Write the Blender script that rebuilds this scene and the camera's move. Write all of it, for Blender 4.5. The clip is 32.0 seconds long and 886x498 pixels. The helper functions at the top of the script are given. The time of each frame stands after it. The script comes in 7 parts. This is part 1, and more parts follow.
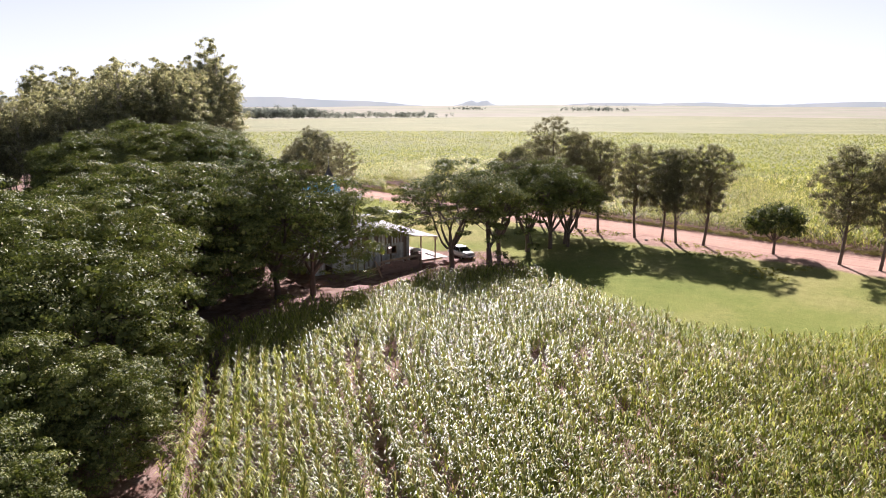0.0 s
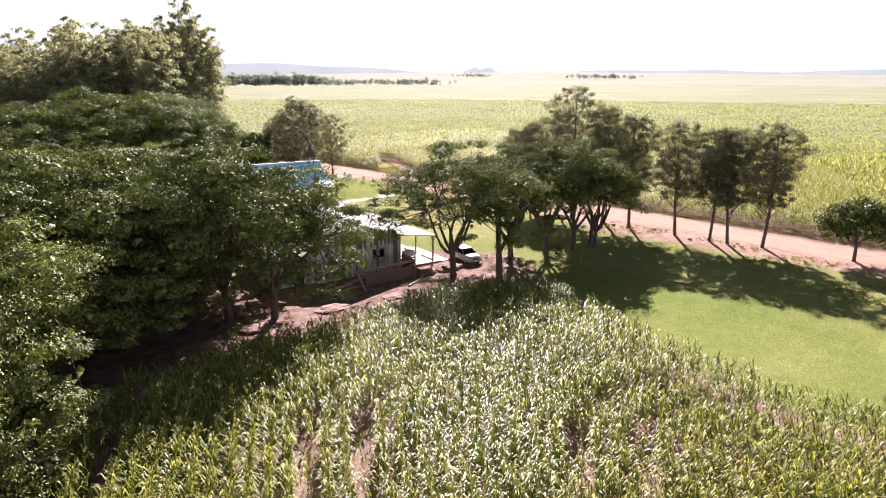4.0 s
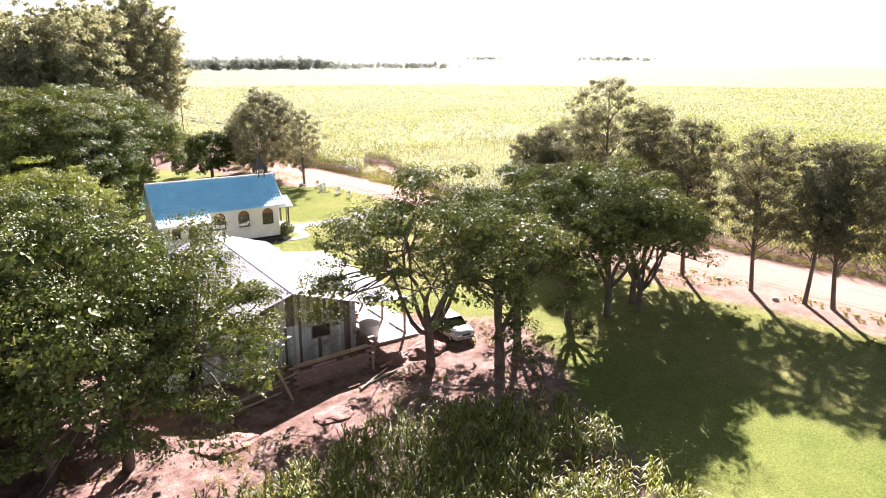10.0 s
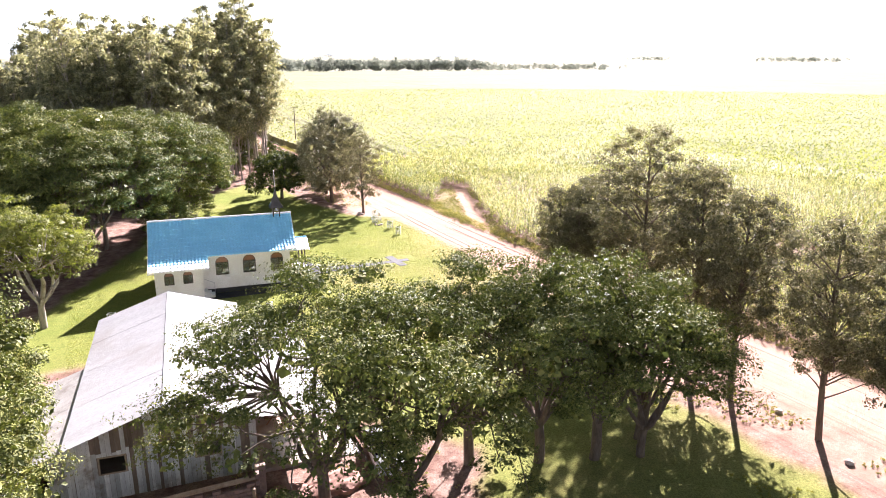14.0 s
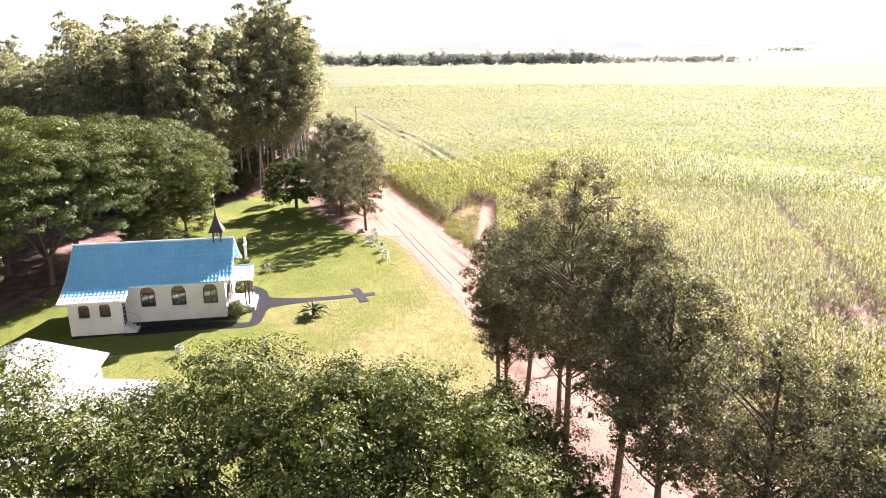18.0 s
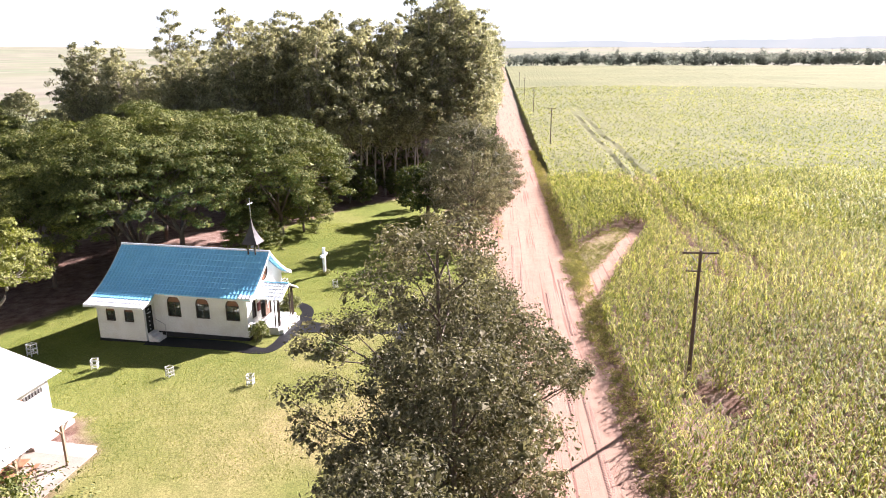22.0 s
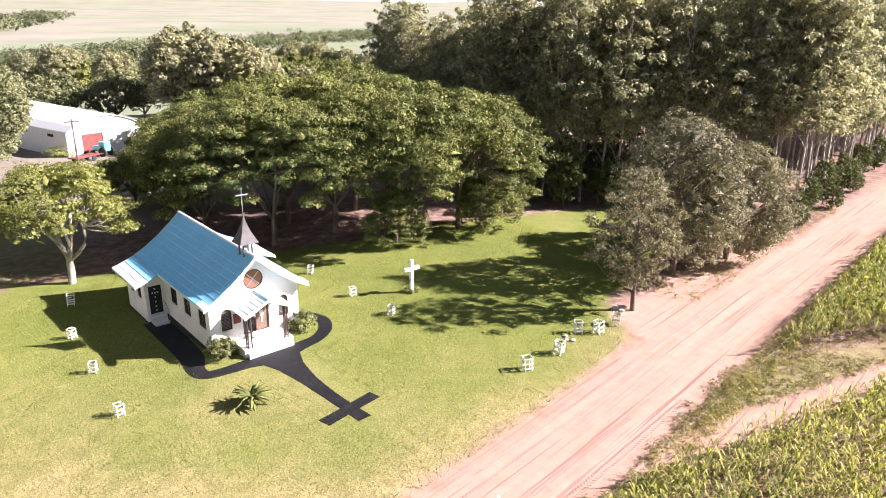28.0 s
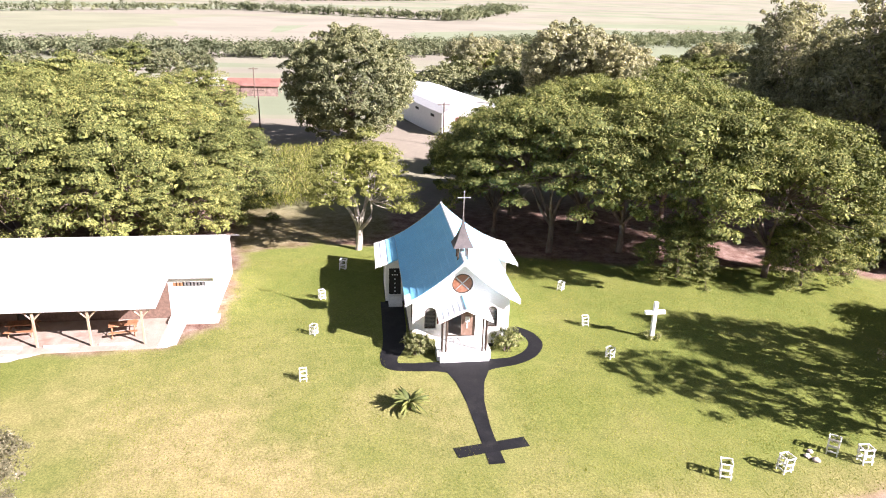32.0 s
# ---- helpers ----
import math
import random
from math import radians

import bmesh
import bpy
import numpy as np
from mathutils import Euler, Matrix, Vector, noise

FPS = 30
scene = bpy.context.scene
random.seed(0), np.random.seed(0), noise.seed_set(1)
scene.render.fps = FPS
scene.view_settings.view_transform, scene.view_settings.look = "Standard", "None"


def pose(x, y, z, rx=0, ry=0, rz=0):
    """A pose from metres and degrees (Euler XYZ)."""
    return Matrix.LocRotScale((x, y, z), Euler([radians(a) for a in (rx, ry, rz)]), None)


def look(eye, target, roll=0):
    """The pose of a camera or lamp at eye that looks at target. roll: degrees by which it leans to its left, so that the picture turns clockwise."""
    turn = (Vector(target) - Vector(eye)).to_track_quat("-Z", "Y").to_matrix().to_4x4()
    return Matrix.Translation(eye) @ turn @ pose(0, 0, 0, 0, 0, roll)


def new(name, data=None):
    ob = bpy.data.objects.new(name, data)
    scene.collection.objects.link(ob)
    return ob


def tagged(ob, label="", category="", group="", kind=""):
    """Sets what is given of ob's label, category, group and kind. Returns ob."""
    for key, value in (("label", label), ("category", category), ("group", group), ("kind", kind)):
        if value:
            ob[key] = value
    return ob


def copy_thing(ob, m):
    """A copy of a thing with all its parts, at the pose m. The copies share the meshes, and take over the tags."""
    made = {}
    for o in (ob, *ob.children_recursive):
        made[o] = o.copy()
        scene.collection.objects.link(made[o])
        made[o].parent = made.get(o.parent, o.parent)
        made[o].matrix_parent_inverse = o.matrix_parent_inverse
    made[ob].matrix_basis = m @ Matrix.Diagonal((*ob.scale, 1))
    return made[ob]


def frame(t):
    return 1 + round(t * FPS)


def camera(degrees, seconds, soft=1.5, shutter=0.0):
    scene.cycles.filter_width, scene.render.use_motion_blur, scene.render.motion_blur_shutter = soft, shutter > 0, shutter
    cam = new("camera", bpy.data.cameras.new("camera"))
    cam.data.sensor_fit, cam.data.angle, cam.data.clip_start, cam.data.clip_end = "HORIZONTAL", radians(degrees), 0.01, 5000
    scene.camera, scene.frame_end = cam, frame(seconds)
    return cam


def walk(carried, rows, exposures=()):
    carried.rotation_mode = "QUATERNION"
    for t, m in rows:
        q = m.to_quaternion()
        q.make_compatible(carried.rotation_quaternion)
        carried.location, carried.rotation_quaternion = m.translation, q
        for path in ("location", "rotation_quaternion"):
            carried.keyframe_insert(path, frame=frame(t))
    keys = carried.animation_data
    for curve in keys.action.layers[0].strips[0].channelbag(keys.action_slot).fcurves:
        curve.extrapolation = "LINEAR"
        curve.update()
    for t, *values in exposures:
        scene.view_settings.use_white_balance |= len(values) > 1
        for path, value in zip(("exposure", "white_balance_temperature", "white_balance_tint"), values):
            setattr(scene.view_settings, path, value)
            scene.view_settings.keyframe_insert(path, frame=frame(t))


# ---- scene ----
cam = camera(64.8, 32.0, soft=1.0)
ROWS = [
    (0.0, -0.78, 0.82, 17.94, 78.46, -0.15, -40.48),
    (0.5, 0.55, 2.38, 17.91, 77.77, -0.15, -40.44),
    (1.0, 1.92, 3.96, 17.91, 76.87, -0.18, -40.40),
    (1.5, 3.35, 5.54, 17.92, 76.56, -0.21, -40.38),
    (2.0, 4.80, 7.07, 17.95, 76.53, -0.26, -40.37),
    (2.5, 6.20, 8.59, 18.00, 76.53, -0.27, -40.33),
    (3.0, 7.53, 10.10, 18.04, 76.46, -0.28, -40.29),
    (3.5, 8.82, 11.56, 18.04, 76.23, -0.26, -40.24),
    (5.5, 13.88, 17.18, 18.06, 74.72, -0.27, -40.06),
    (6.0, 15.18, 18.70, 18.17, 74.53, -0.28, -40.00),
    (6.5, 16.43, 20.18, 18.29, 74.53, -0.27, -39.93),
    (7.0, 17.66, 21.65, 18.29, 74.58, -0.25, -39.85),
    (7.5, 18.88, 23.14, 18.31, 74.57, -0.25, -39.79),
    (8.0, 20.11, 24.55, 18.30, 74.61, -0.23, -39.75),
    (8.5, 21.42, 25.85, 18.29, 74.64, -0.17, -39.72),
    (9.0, 22.98, 27.03, 18.28, 74.63, -0.10, -39.70),
    (9.5, 24.74, 28.02, 18.33, 74.61, -0.05, -39.69),
    (10.0, 26.67, 28.84, 18.39, 74.58, -0.01, -39.34),
    (10.5, 28.64, 29.44, 18.40, 74.56, 0.02, -38.87),
    (11.0, 30.72, 29.88, 18.44, 74.56, 0.04, -38.23),
    (11.5, 32.95, 30.28, 18.60, 74.55, 0.06, -37.11),
    (12.0, 35.04, 30.69, 18.84, 74.50, -0.00, -36.09),
    (12.5, 37.22, 31.14, 19.26, 74.44, 0.03, -34.78),
    (13.0, 39.49, 31.44, 19.85, 74.45, 0.04, -33.00),
    (13.5, 41.75, 31.75, 20.52, 74.48, 0.00, -30.14),
    (14.0, 43.95, 32.01, 21.06, 74.48, -0.07, -26.30),
    (14.5, 46.12, 32.34, 21.54, 74.41, -0.10, -22.84),
    (16.5, 54.43, 35.01, 21.69, 74.09, 0.27, -20.72),
    (17.0, 56.67, 35.82, 21.73, 74.09, 0.36, -19.75),
    (17.5, 58.95, 36.65, 21.74, 74.02, 0.44, -18.63),
    (18.0, 61.23, 37.54, 21.76, 73.99, 0.48, -16.57),
    (18.5, 63.49, 38.48, 21.73, 73.98, 0.51, -13.98),
    (19.0, 65.74, 39.49, 21.68, 73.99, 0.49, -11.41),
    (19.5, 67.94, 40.57, 21.64, 73.98, 0.42, -8.87),
    (20.0, 70.08, 41.74, 21.59, 73.97, 0.45, -6.35),
    (20.5, 72.20, 42.99, 21.51, 73.99, 0.42, -3.73),
    (21.0, 74.24, 44.33, 21.43, 74.02, 0.40, -1.02),
    (21.5, 76.27, 45.80, 21.41, 74.00, 0.40, 1.67),
    (22.0, 78.25, 47.38, 21.38, 74.02, 0.35, 4.37),
    (22.5, 80.15, 49.08, 21.34, 73.98, 0.27, 7.08),
    (23.0, 82.02, 50.87, 21.28, 74.02, 0.21, 9.82),
    (23.5, 83.79, 52.80, 21.26, 74.02, 0.13, 12.52),
    (24.0, 85.52, 54.85, 21.25, 74.00, 0.03, 14.76),
    (24.5, 87.19, 57.04, 21.25, 73.91, -0.02, 16.88),
    (26.5, 93.33, 67.02, 21.22, 71.77, -0.53, 30.09),
    (27.0, 94.85, 69.81, 21.27, 71.11, -0.61, 34.31),
    (27.5, 96.33, 72.77, 21.38, 70.85, -0.67, 38.17),
    (28.0, 97.68, 75.93, 21.47, 70.83, -0.78, 42.20),
    (28.5, 98.69, 78.83, 21.51, 70.85, -0.97, 46.18),
    (29.0, 99.39, 81.24, 21.59, 70.80, -1.25, 53.06),
    (29.5, 100.06, 83.27, 21.65, 70.75, -1.58, 58.76),
    (30.0, 100.41, 84.34, 21.74, 70.66, -1.76, 62.74),
    (30.5, 100.53, 85.08, 21.78, 70.52, -1.76, 66.55),
    (31.0, 100.46, 85.77, 21.80, 70.41, -1.73, 70.18),
    (31.5, 100.15, 86.60, 21.84, 70.22, -1.66, 73.35),
    (32.0, 99.58, 87.55, 21.90, 69.83, -1.61, 75.81),
]
walk(cam, [(t, pose(x, y, z, rx, ry, rz)) for t, x, y, z, rx, ry, rz in ROWS],
     exposures=[(0.0, 1.72, 6180, 18), (6.0, 2.18, 6180, 18), (10.0, 2.5, 6180, 18), (14.5, 2.57, 6180, 18), (18.0, 2.34, 6180, 18), (21.0, 2.16, 6180, 18), (24.0, 2.08, 6180, 18), (32.0, 2.14, 6180, 18)])

# ---- world and sun ----
SUN_AZ, SUN_EL = radians(43.0), radians(31.0)      # clockwise from +y
world = bpy.data.worlds.new("sky")
scene.world = world
world.use_nodes = True
wn = world.node_tree.nodes
sky = wn.new("ShaderNodeTexSky")
sky.sky_type = 'NISHITA'
sky.sun_disc = False
sky.sun_elevation, sky.sun_rotation = SUN_EL, SUN_AZ
sky.air_density, sky.dust_density, sky.ozone_density = 1.0, 1.0, 1.0
haze = wn.new("ShaderNodeHueSaturation")          # a milky sky
haze.inputs['Saturation'].default_value = 0.7
world.node_tree.links.new(sky.outputs[0], haze.inputs['Color'])
low = wn.new("ShaderNodeSeparateXYZ")             # white haze over the horizon all round
way = wn.new("ShaderNodeTexCoord")
up = wn.new("ShaderNodeMath")
up.operation, up.use_clamp = 'SUBTRACT', True
up.inputs[0].default_value = 1.0
thick = wn.new("ShaderNodeMath")
thick.operation = 'POWER'
thick.inputs[1].default_value = 5.0
milk = wn.new("ShaderNodeMix")
milk.data_type = 'RGBA'
milk.inputs[7].default_value = (14.9, 15.7, 16.8, 1.0)
for a, b in ((way.outputs['Generated'], low.inputs[0]), (low.outputs[2], up.inputs[1]), (up.outputs[0], thick.inputs[0]), (thick.outputs[0], milk.inputs[0]),
             (haze.outputs[0], milk.inputs[6]), (milk.outputs[2], wn["Background"].inputs[0])):
    world.node_tree.links.new(a, b)
wn["Background"].inputs[1].default_value = 0.022
sun_data = bpy.data.lights.new("sun", 'SUN')
sun_data.energy, sun_data.angle, sun_data.color = 5.0, radians(0.55), (1.0, 0.915, 0.895)
sun_dir = Vector((math.sin(SUN_AZ) * math.cos(SUN_EL), math.cos(SUN_AZ) * math.cos(SUN_EL), math.sin(SUN_EL)))
sun = new("sun", sun_data)
sun.matrix_world = look(sun_dir * 300, (0, 0, 0))

# ---- materials ----
def nodes_of(name):
    m = bpy.data.materials.new(name)
    m.use_nodes = True
    t = m.node_tree
    return m, t.nodes, t.links, t.nodes["Principled BSDF"]


def mixer(ns, ls, fac, a, b, blend='MIX'):
    """A colour mix; fac, a and b are sockets or values."""
    n = ns.new("ShaderNodeMix")
    n.data_type, n.blend_type = 'RGBA', blend
    for idx, v in ((0, fac), (6, a), (7, b)):
        if isinstance(v, (int, float, tuple)):
            n.inputs[idx].default_value = (*v, 1.0) if isinstance(v, tuple) else v
        else:
            ls.new(v, n.inputs[idx])
    return n.outputs[2]


def noise_of(ns, ls, scale, detail=4.0, rough=0.6, coord='Object', stretch=None):
    tc = ns.new("ShaderNodeTexCoord")
    out = tc.outputs[coord]
    if stretch:
        mp = ns.new("ShaderNodeMapping")
        mp.inputs['Scale'].default_value = stretch
        ls.new(out, mp.inputs[0])
        out = mp.outputs[0]
    n = ns.new("ShaderNodeTexNoise")
    n.inputs['Scale'].default_value, n.inputs['Detail'].default_value, n.inputs['Roughness'].default_value = scale, detail, rough
    ls.new(out, n.inputs['Vector'])
    return n.outputs[0]


def ramp_of(ns, ls, fac, stops):
    r = ns.new("ShaderNodeValToRGB")
    els = r.color_ramp.elements
    while len(els) < len(stops):
        els.new(0.5)
    for e, (p, c) in zip(els, stops):
        e.position, e.color = p, (*c, 1.0)
    ls.new(fac, r.inputs[0])
    return r.outputs[0]


def bump_of(ns, ls, bsdf, height, strength, dist=0.02):
    b = ns.new("ShaderNodeBump")
    b.inputs['Strength'].default_value, b.inputs['Distance'].default_value = strength, dist
    ls.new(height, b.inputs['Height'])
    ls.new(b.outputs[0], bsdf.inputs['Normal'])


def surface(name, a, b, scale=2.0, fine=30.0, rough=0.75, metal=0.0, bump=0.3, stain=None, stretch=None, objects=0.0):
    """A worn surface between two colours, with fine grain, relief and, where given, stains."""
    m, ns, ls, bs = nodes_of(name)
    big = noise_of(ns, ls, scale, 5.0, 0.65, stretch=stretch)
    small = noise_of(ns, ls, fine, 3.0, 0.6, stretch=stretch)
    sharp = ramp_of(ns, ls, big, [(0.3, (0, 0, 0)), (0.7, (1, 1, 1))])
    col = mixer(ns, ls, sharp, a, b)
    grain = ramp_of(ns, ls, small, [(0.25, (0.78, 0.78, 0.78)), (0.75, (1.12, 1.12, 1.12))])
    col = mixer(ns, ls, 1.0, col, grain, 'MULTIPLY')
    if stain:
        sp = ramp_of(ns, ls, noise_of(ns, ls, scale * 0.6, 6.0, 0.7), [(0.52, (0, 0, 0)), (0.68, (1, 1, 1))])
        col = mixer(ns, ls, sp, col, stain)
    if objects:
        oi = ns.new("ShaderNodeObjectInfo")
        tone = ramp_of(ns, ls, oi.outputs['Random'], [(0.0, (1 - objects,) * 3), (1.0, (1 + objects * 0.6,) * 3)])
        col = mixer(ns, ls, 1.0, col, tone, 'MULTIPLY')
    ls.new(col, bs.inputs['Base Color'])
    bs.inputs['Roughness'].default_value, bs.inputs['Metallic'].default_value = rough, metal
    bump_of(ns, ls, bs, small, bump)
    return m


def leaf_material(name, stops, rough=0.5, glow=0.35, patch=0.12, gloss=0.3, tint=(1.15, 1.3, 0.55)):
    """Leaves: a tone for each leaf, slow changes over the crown, light passing through."""
    m, ns, ls, bs = nodes_of(name)
    geo = ns.new("ShaderNodeNewGeometry")
    col = ramp_of(ns, ls, geo.outputs['Random Per Island'], stops)
    big = ramp_of(ns, ls, noise_of(ns, ls, patch, 3.0), [(0.3, (0.72, 0.74, 0.7)), (0.7, (1.25, 1.2, 1.05))])
    col = mixer(ns, ls, 1.0, col, big, 'MULTIPLY')
    oi = ns.new("ShaderNodeObjectInfo")
    tone = ramp_of(ns, ls, oi.outputs['Random'], [(0.0, (0.85, 0.86, 0.85)), (1.0, (1.14, 1.1, 1.05))])
    col = mixer(ns, ls, 1.0, col, tone, 'MULTIPLY')
    ls.new(col, bs.inputs['Base Color'])
    bs.inputs['Roughness'].default_value = rough
    bs.inputs['Specular IOR Level'].default_value = gloss
    tr = ns.new("ShaderNodeBsdfTranslucent")
    ls.new(mixer(ns, ls, 1.0, col, tint, 'MULTIPLY'), tr.inputs[0])
    mx = ns.new("ShaderNodeMixShader")
    mx.inputs[0].default_value = glow
    ls.new(bs.outputs[0], mx.inputs[1])
    ls.new(tr.outputs[0], mx.inputs[2])
    ls.new(mx.outputs[0], ns["Material Output"].inputs[0])
    return m


def ground_material():
    """Earth, lawn, sand and red soil laid by the zones of the land; farther off, fields of several crops."""
    m, ns, ls, bs = nodes_of("land")
    at = ns.new("ShaderNodeAttribute")
    at.attribute_name = "zone"
    sep = ns.new("ShaderNodeSeparateColor")
    ls.new(at.outputs['Color'], sep.inputs[0])
    n1 = noise_of(ns, ls, 0.09, 4.0, 0.6)
    n2 = noise_of(ns, ls, 0.9, 5.0, 0.7)
    n3 = noise_of(ns, ls, 9.0, 4.0, 0.7)
    n4 = noise_of(ns, ls, 38.0, 2.0, 0.6)
    # lawn, drier where the alpha of the zone says so
    lawn = ramp_of(ns, ls, n1, [(0.32, (0.124, 0.158, 0.038)), (0.52, (0.176, 0.194, 0.054)), (0.70, (0.250, 0.232, 0.092))])
    lawn = mixer(ns, ls, 0.5, lawn, ramp_of(ns, ls, n2, [(0.3, (0.116, 0.148, 0.036)), (0.7, (0.216, 0.226, 0.070))]))
    dry = ramp_of(ns, ls, n2, [(0.3, (0.25, 0.215, 0.10)), (0.7, (0.42, 0.325, 0.18))])
    lawn = mixer(ns, ls, at.outputs['Alpha'], lawn, dry)
    lawn = mixer(ns, ls, 1.0, lawn, ramp_of(ns, ls, n3, [(0.28, (0.55, 0.58, 0.54)), (0.72, (1.38, 1.36, 1.3))]), 'MULTIPLY')
    lawn = mixer(ns, ls, 1.0, lawn, ramp_of(ns, ls, n4, [(0.3, (0.72, 0.74, 0.7)), (0.7, (1.24, 1.22, 1.2))]), 'MULTIPLY')
    # road sand, worn along the way the wheels go
    trk = noise_of(ns, ls, 1.0, 5.0, 0.65, stretch=(1.1, 0.05, 1.0))
    sand = ramp_of(ns, ls, trk, [(0.28, (0.31, 0.182, 0.132)), (0.45, (0.385, 0.250, 0.188)), (0.7, (0.435, 0.298, 0.228))])
    sand = mixer(ns, ls, 0.35, sand, ramp_of(ns, ls, n2, [(0.3, (0.31, 0.185, 0.138)), (0.7, (0.455, 0.312, 0.238))]))
    sand = mixer(ns, ls, 1.0, sand, ramp_of(ns, ls, n4, [(0.25, (0.85, 0.85, 0.85)), (0.75, (1.1, 1.1, 1.1))]), 'MULTIPLY')
    rut = ramp_of(ns, ls, noise_of(ns, ls, 1.0, 4.0, 0.6, stretch=(3.2, 0.05, 1.0)), [(0.57, (0, 0, 0)), (0.66, (1, 1, 1))])
    sand = mixer(ns, ls, rut, sand, (0.255, 0.14, 0.112))
    # red soil with leaf litter
    red = ramp_of(ns, ls, n2, [(0.3, (0.140, 0.074, 0.055)), (0.5, (0.250, 0.162, 0.128)), (0.72, (0.385, 0.290, 0.240))])
    red = mixer(ns, ls, 1.0, red, ramp_of(ns, ls, n3, [(0.3, (0.6, 0.6, 0.6)), (0.7, (1.25, 1.25, 1.25))]), 'MULTIPLY')
    # far fields
    tc = ns.new("ShaderNodeTexCoord")
    mp = ns.new("ShaderNodeMapping")
    mp.inputs['Rotation'].default_value, mp.inputs['Scale'].default_value = (0, 0, 0.5), (0.0016, 0.0034, 1.0)
    ls.new(tc.outputs['Object'], mp.inputs[0])
    vo = ns.new("ShaderNodeTexVoronoi")
    vo.inputs['Scale'].default_value = 1.0
    ls.new(mp.outputs[0], vo.inputs['Vector'])
    sv = ns.new("ShaderNodeSeparateColor")
    ls.new(vo.outputs['Color'], sv.inputs[0])
    field = ramp_of(ns, ls, sv.outputs[0], [(0.0, (0.232, 0.232, 0.160)), (0.3, (0.248, 0.238, 0.178)), (0.5, (0.205, 0.226, 0.148)), (0.7, (0.252, 0.232, 0.182)), (1.0, (0.220, 0.230, 0.155))])
    field.node.color_ramp.interpolation = 'CONSTANT'
    field = mixer(ns, ls, 1.0, field, ramp_of(ns, ls, noise_of(ns, ls, 0.012, 6.0, 0.6), [(0.3, (0.86, 0.86, 0.86)), (0.7, (1.12, 1.12, 1.12))]), 'MULTIPLY')
    col = mixer(ns, ls, sep.outputs[2], field, red)
    col = mixer(ns, ls, sep.outputs[0], col, lawn)
    col = mixer(ns, ls, sep.outputs[1], col, sand)
    ls.new(col, bs.inputs['Base Color'])
    bs.inputs['Roughness'].default_value = 1.0
    bs.inputs['Specular IOR Level'].default_value = 0.03
    h = ns.new("ShaderNodeMath")
    h.operation = 'ADD'
    ls.new(n3, h.inputs[0])
    ls.new(n4, h.inputs[1])
    bump_of(ns, ls, bs, h.outputs[0], 0.6, 0.06)
    return m


LAND = ground_material()
BARK = surface("bark", (0.09, 0.06, 0.045), (0.19, 0.145, 0.11), 3, 25, 0.9, bump=0.8, stretch=(1, 1, 0.25))
BARK_PALE = surface("pale_bark", (0.29, 0.25, 0.205), (0.48, 0.43, 0.37), 1.5, 20, 0.8, bump=0.4, stretch=(1, 1, 0.2), stain=(0.12, 0.085, 0.065))
LEAF_UMB = leaf_material("umbrella_leaf", [(0.0, (0.078, 0.098, 0.036)), (0.5, (0.156, 0.175, 0.059)), (0.88, (0.252, 0.260, 0.088)), (1.0, (0.36, 0.34, 0.15))], 0.55, 0.12, 0.14, 0.11, (1.1, 1.3, 0.6))
LEAF_ROW = leaf_material("roadside_leaf", [(0.0, (0.090, 0.090, 0.055)), (0.5, (0.172, 0.158, 0.104)), (0.85, (0.262, 0.240, 0.168)), (1.0, (0.38, 0.35, 0.26))], 0.6, 0.26, 0.12, 0.12, (1.1, 1.15, 0.75))
LEAF_GREY = leaf_material("greyish_leaf", [(0.0, (0.120, 0.115, 0.076)), (0.5, (0.225, 0.206, 0.145)), (0.85, (0.330, 0.305, 0.225)), (1.0, (0.46, 0.425, 0.33))], 0.6, 0.26, 0.12, 0.16, (1.1, 1.15, 0.75))
LEAF_EUC = leaf_material("eucalyptus_leaf", [(0.0, (0.165, 0.170, 0.110)), (0.5, (0.330, 0.325, 0.215)), (0.85, (0.47, 0.45, 0.31)), (1.0, (0.60, 0.57, 0.43))], 0.5, 0.48, 0.08, 0.35, (1.08, 1.12, 0.85))
LEAF_DARK = leaf_material("dark_leaf", [(0.0, (0.042, 0.056, 0.022)), (0.5, (0.082, 0.100, 0.034)), (0.85, (0.145, 0.160, 0.055)), (1.0, (0.24, 0.23, 0.09))], 0.6, 0.28)
LEAF_YEL = leaf_material("yellow_leaf", [(0.0, (0.15, 0.17, 0.05)), (0.5, (0.25, 0.26, 0.078)), (1.0, (0.37, 0.36, 0.13))], 0.6, 0.3)
LEAF_BROAD = leaf_material("broad_dark_leaf", [(0.0, (0.090, 0.105, 0.056)), (0.5, (0.148, 0.162, 0.088)), (0.85, (0.215, 0.222, 0.128)), (1.0, (0.30, 0.29, 0.185))], 0.55, 0.2, 0.12, 0.3)
# distance haze is put into this leaf colour, pale and greyed
LEAF_FAR_HAZED = leaf_material("hazed_far_leaf", [(0.0, (0.20, 0.225, 0.21)), (0.5, (0.26, 0.28, 0.265)), (1.0, (0.33, 0.345, 0.325))], 0.9, 0.4, 0.01, 0.0, (1.0, 1.05, 1.0))
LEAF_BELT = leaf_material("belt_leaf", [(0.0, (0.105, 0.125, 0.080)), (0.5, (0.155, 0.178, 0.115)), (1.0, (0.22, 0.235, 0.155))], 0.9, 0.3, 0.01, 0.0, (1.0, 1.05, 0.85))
LEAF_SHRUB = leaf_material("shrub_leaf", [(0.0, (0.10, 0.12, 0.04)), (0.6, (0.24, 0.25, 0.11)), (1.0, (0.46, 0.43, 0.26))], 0.6, 0.3)
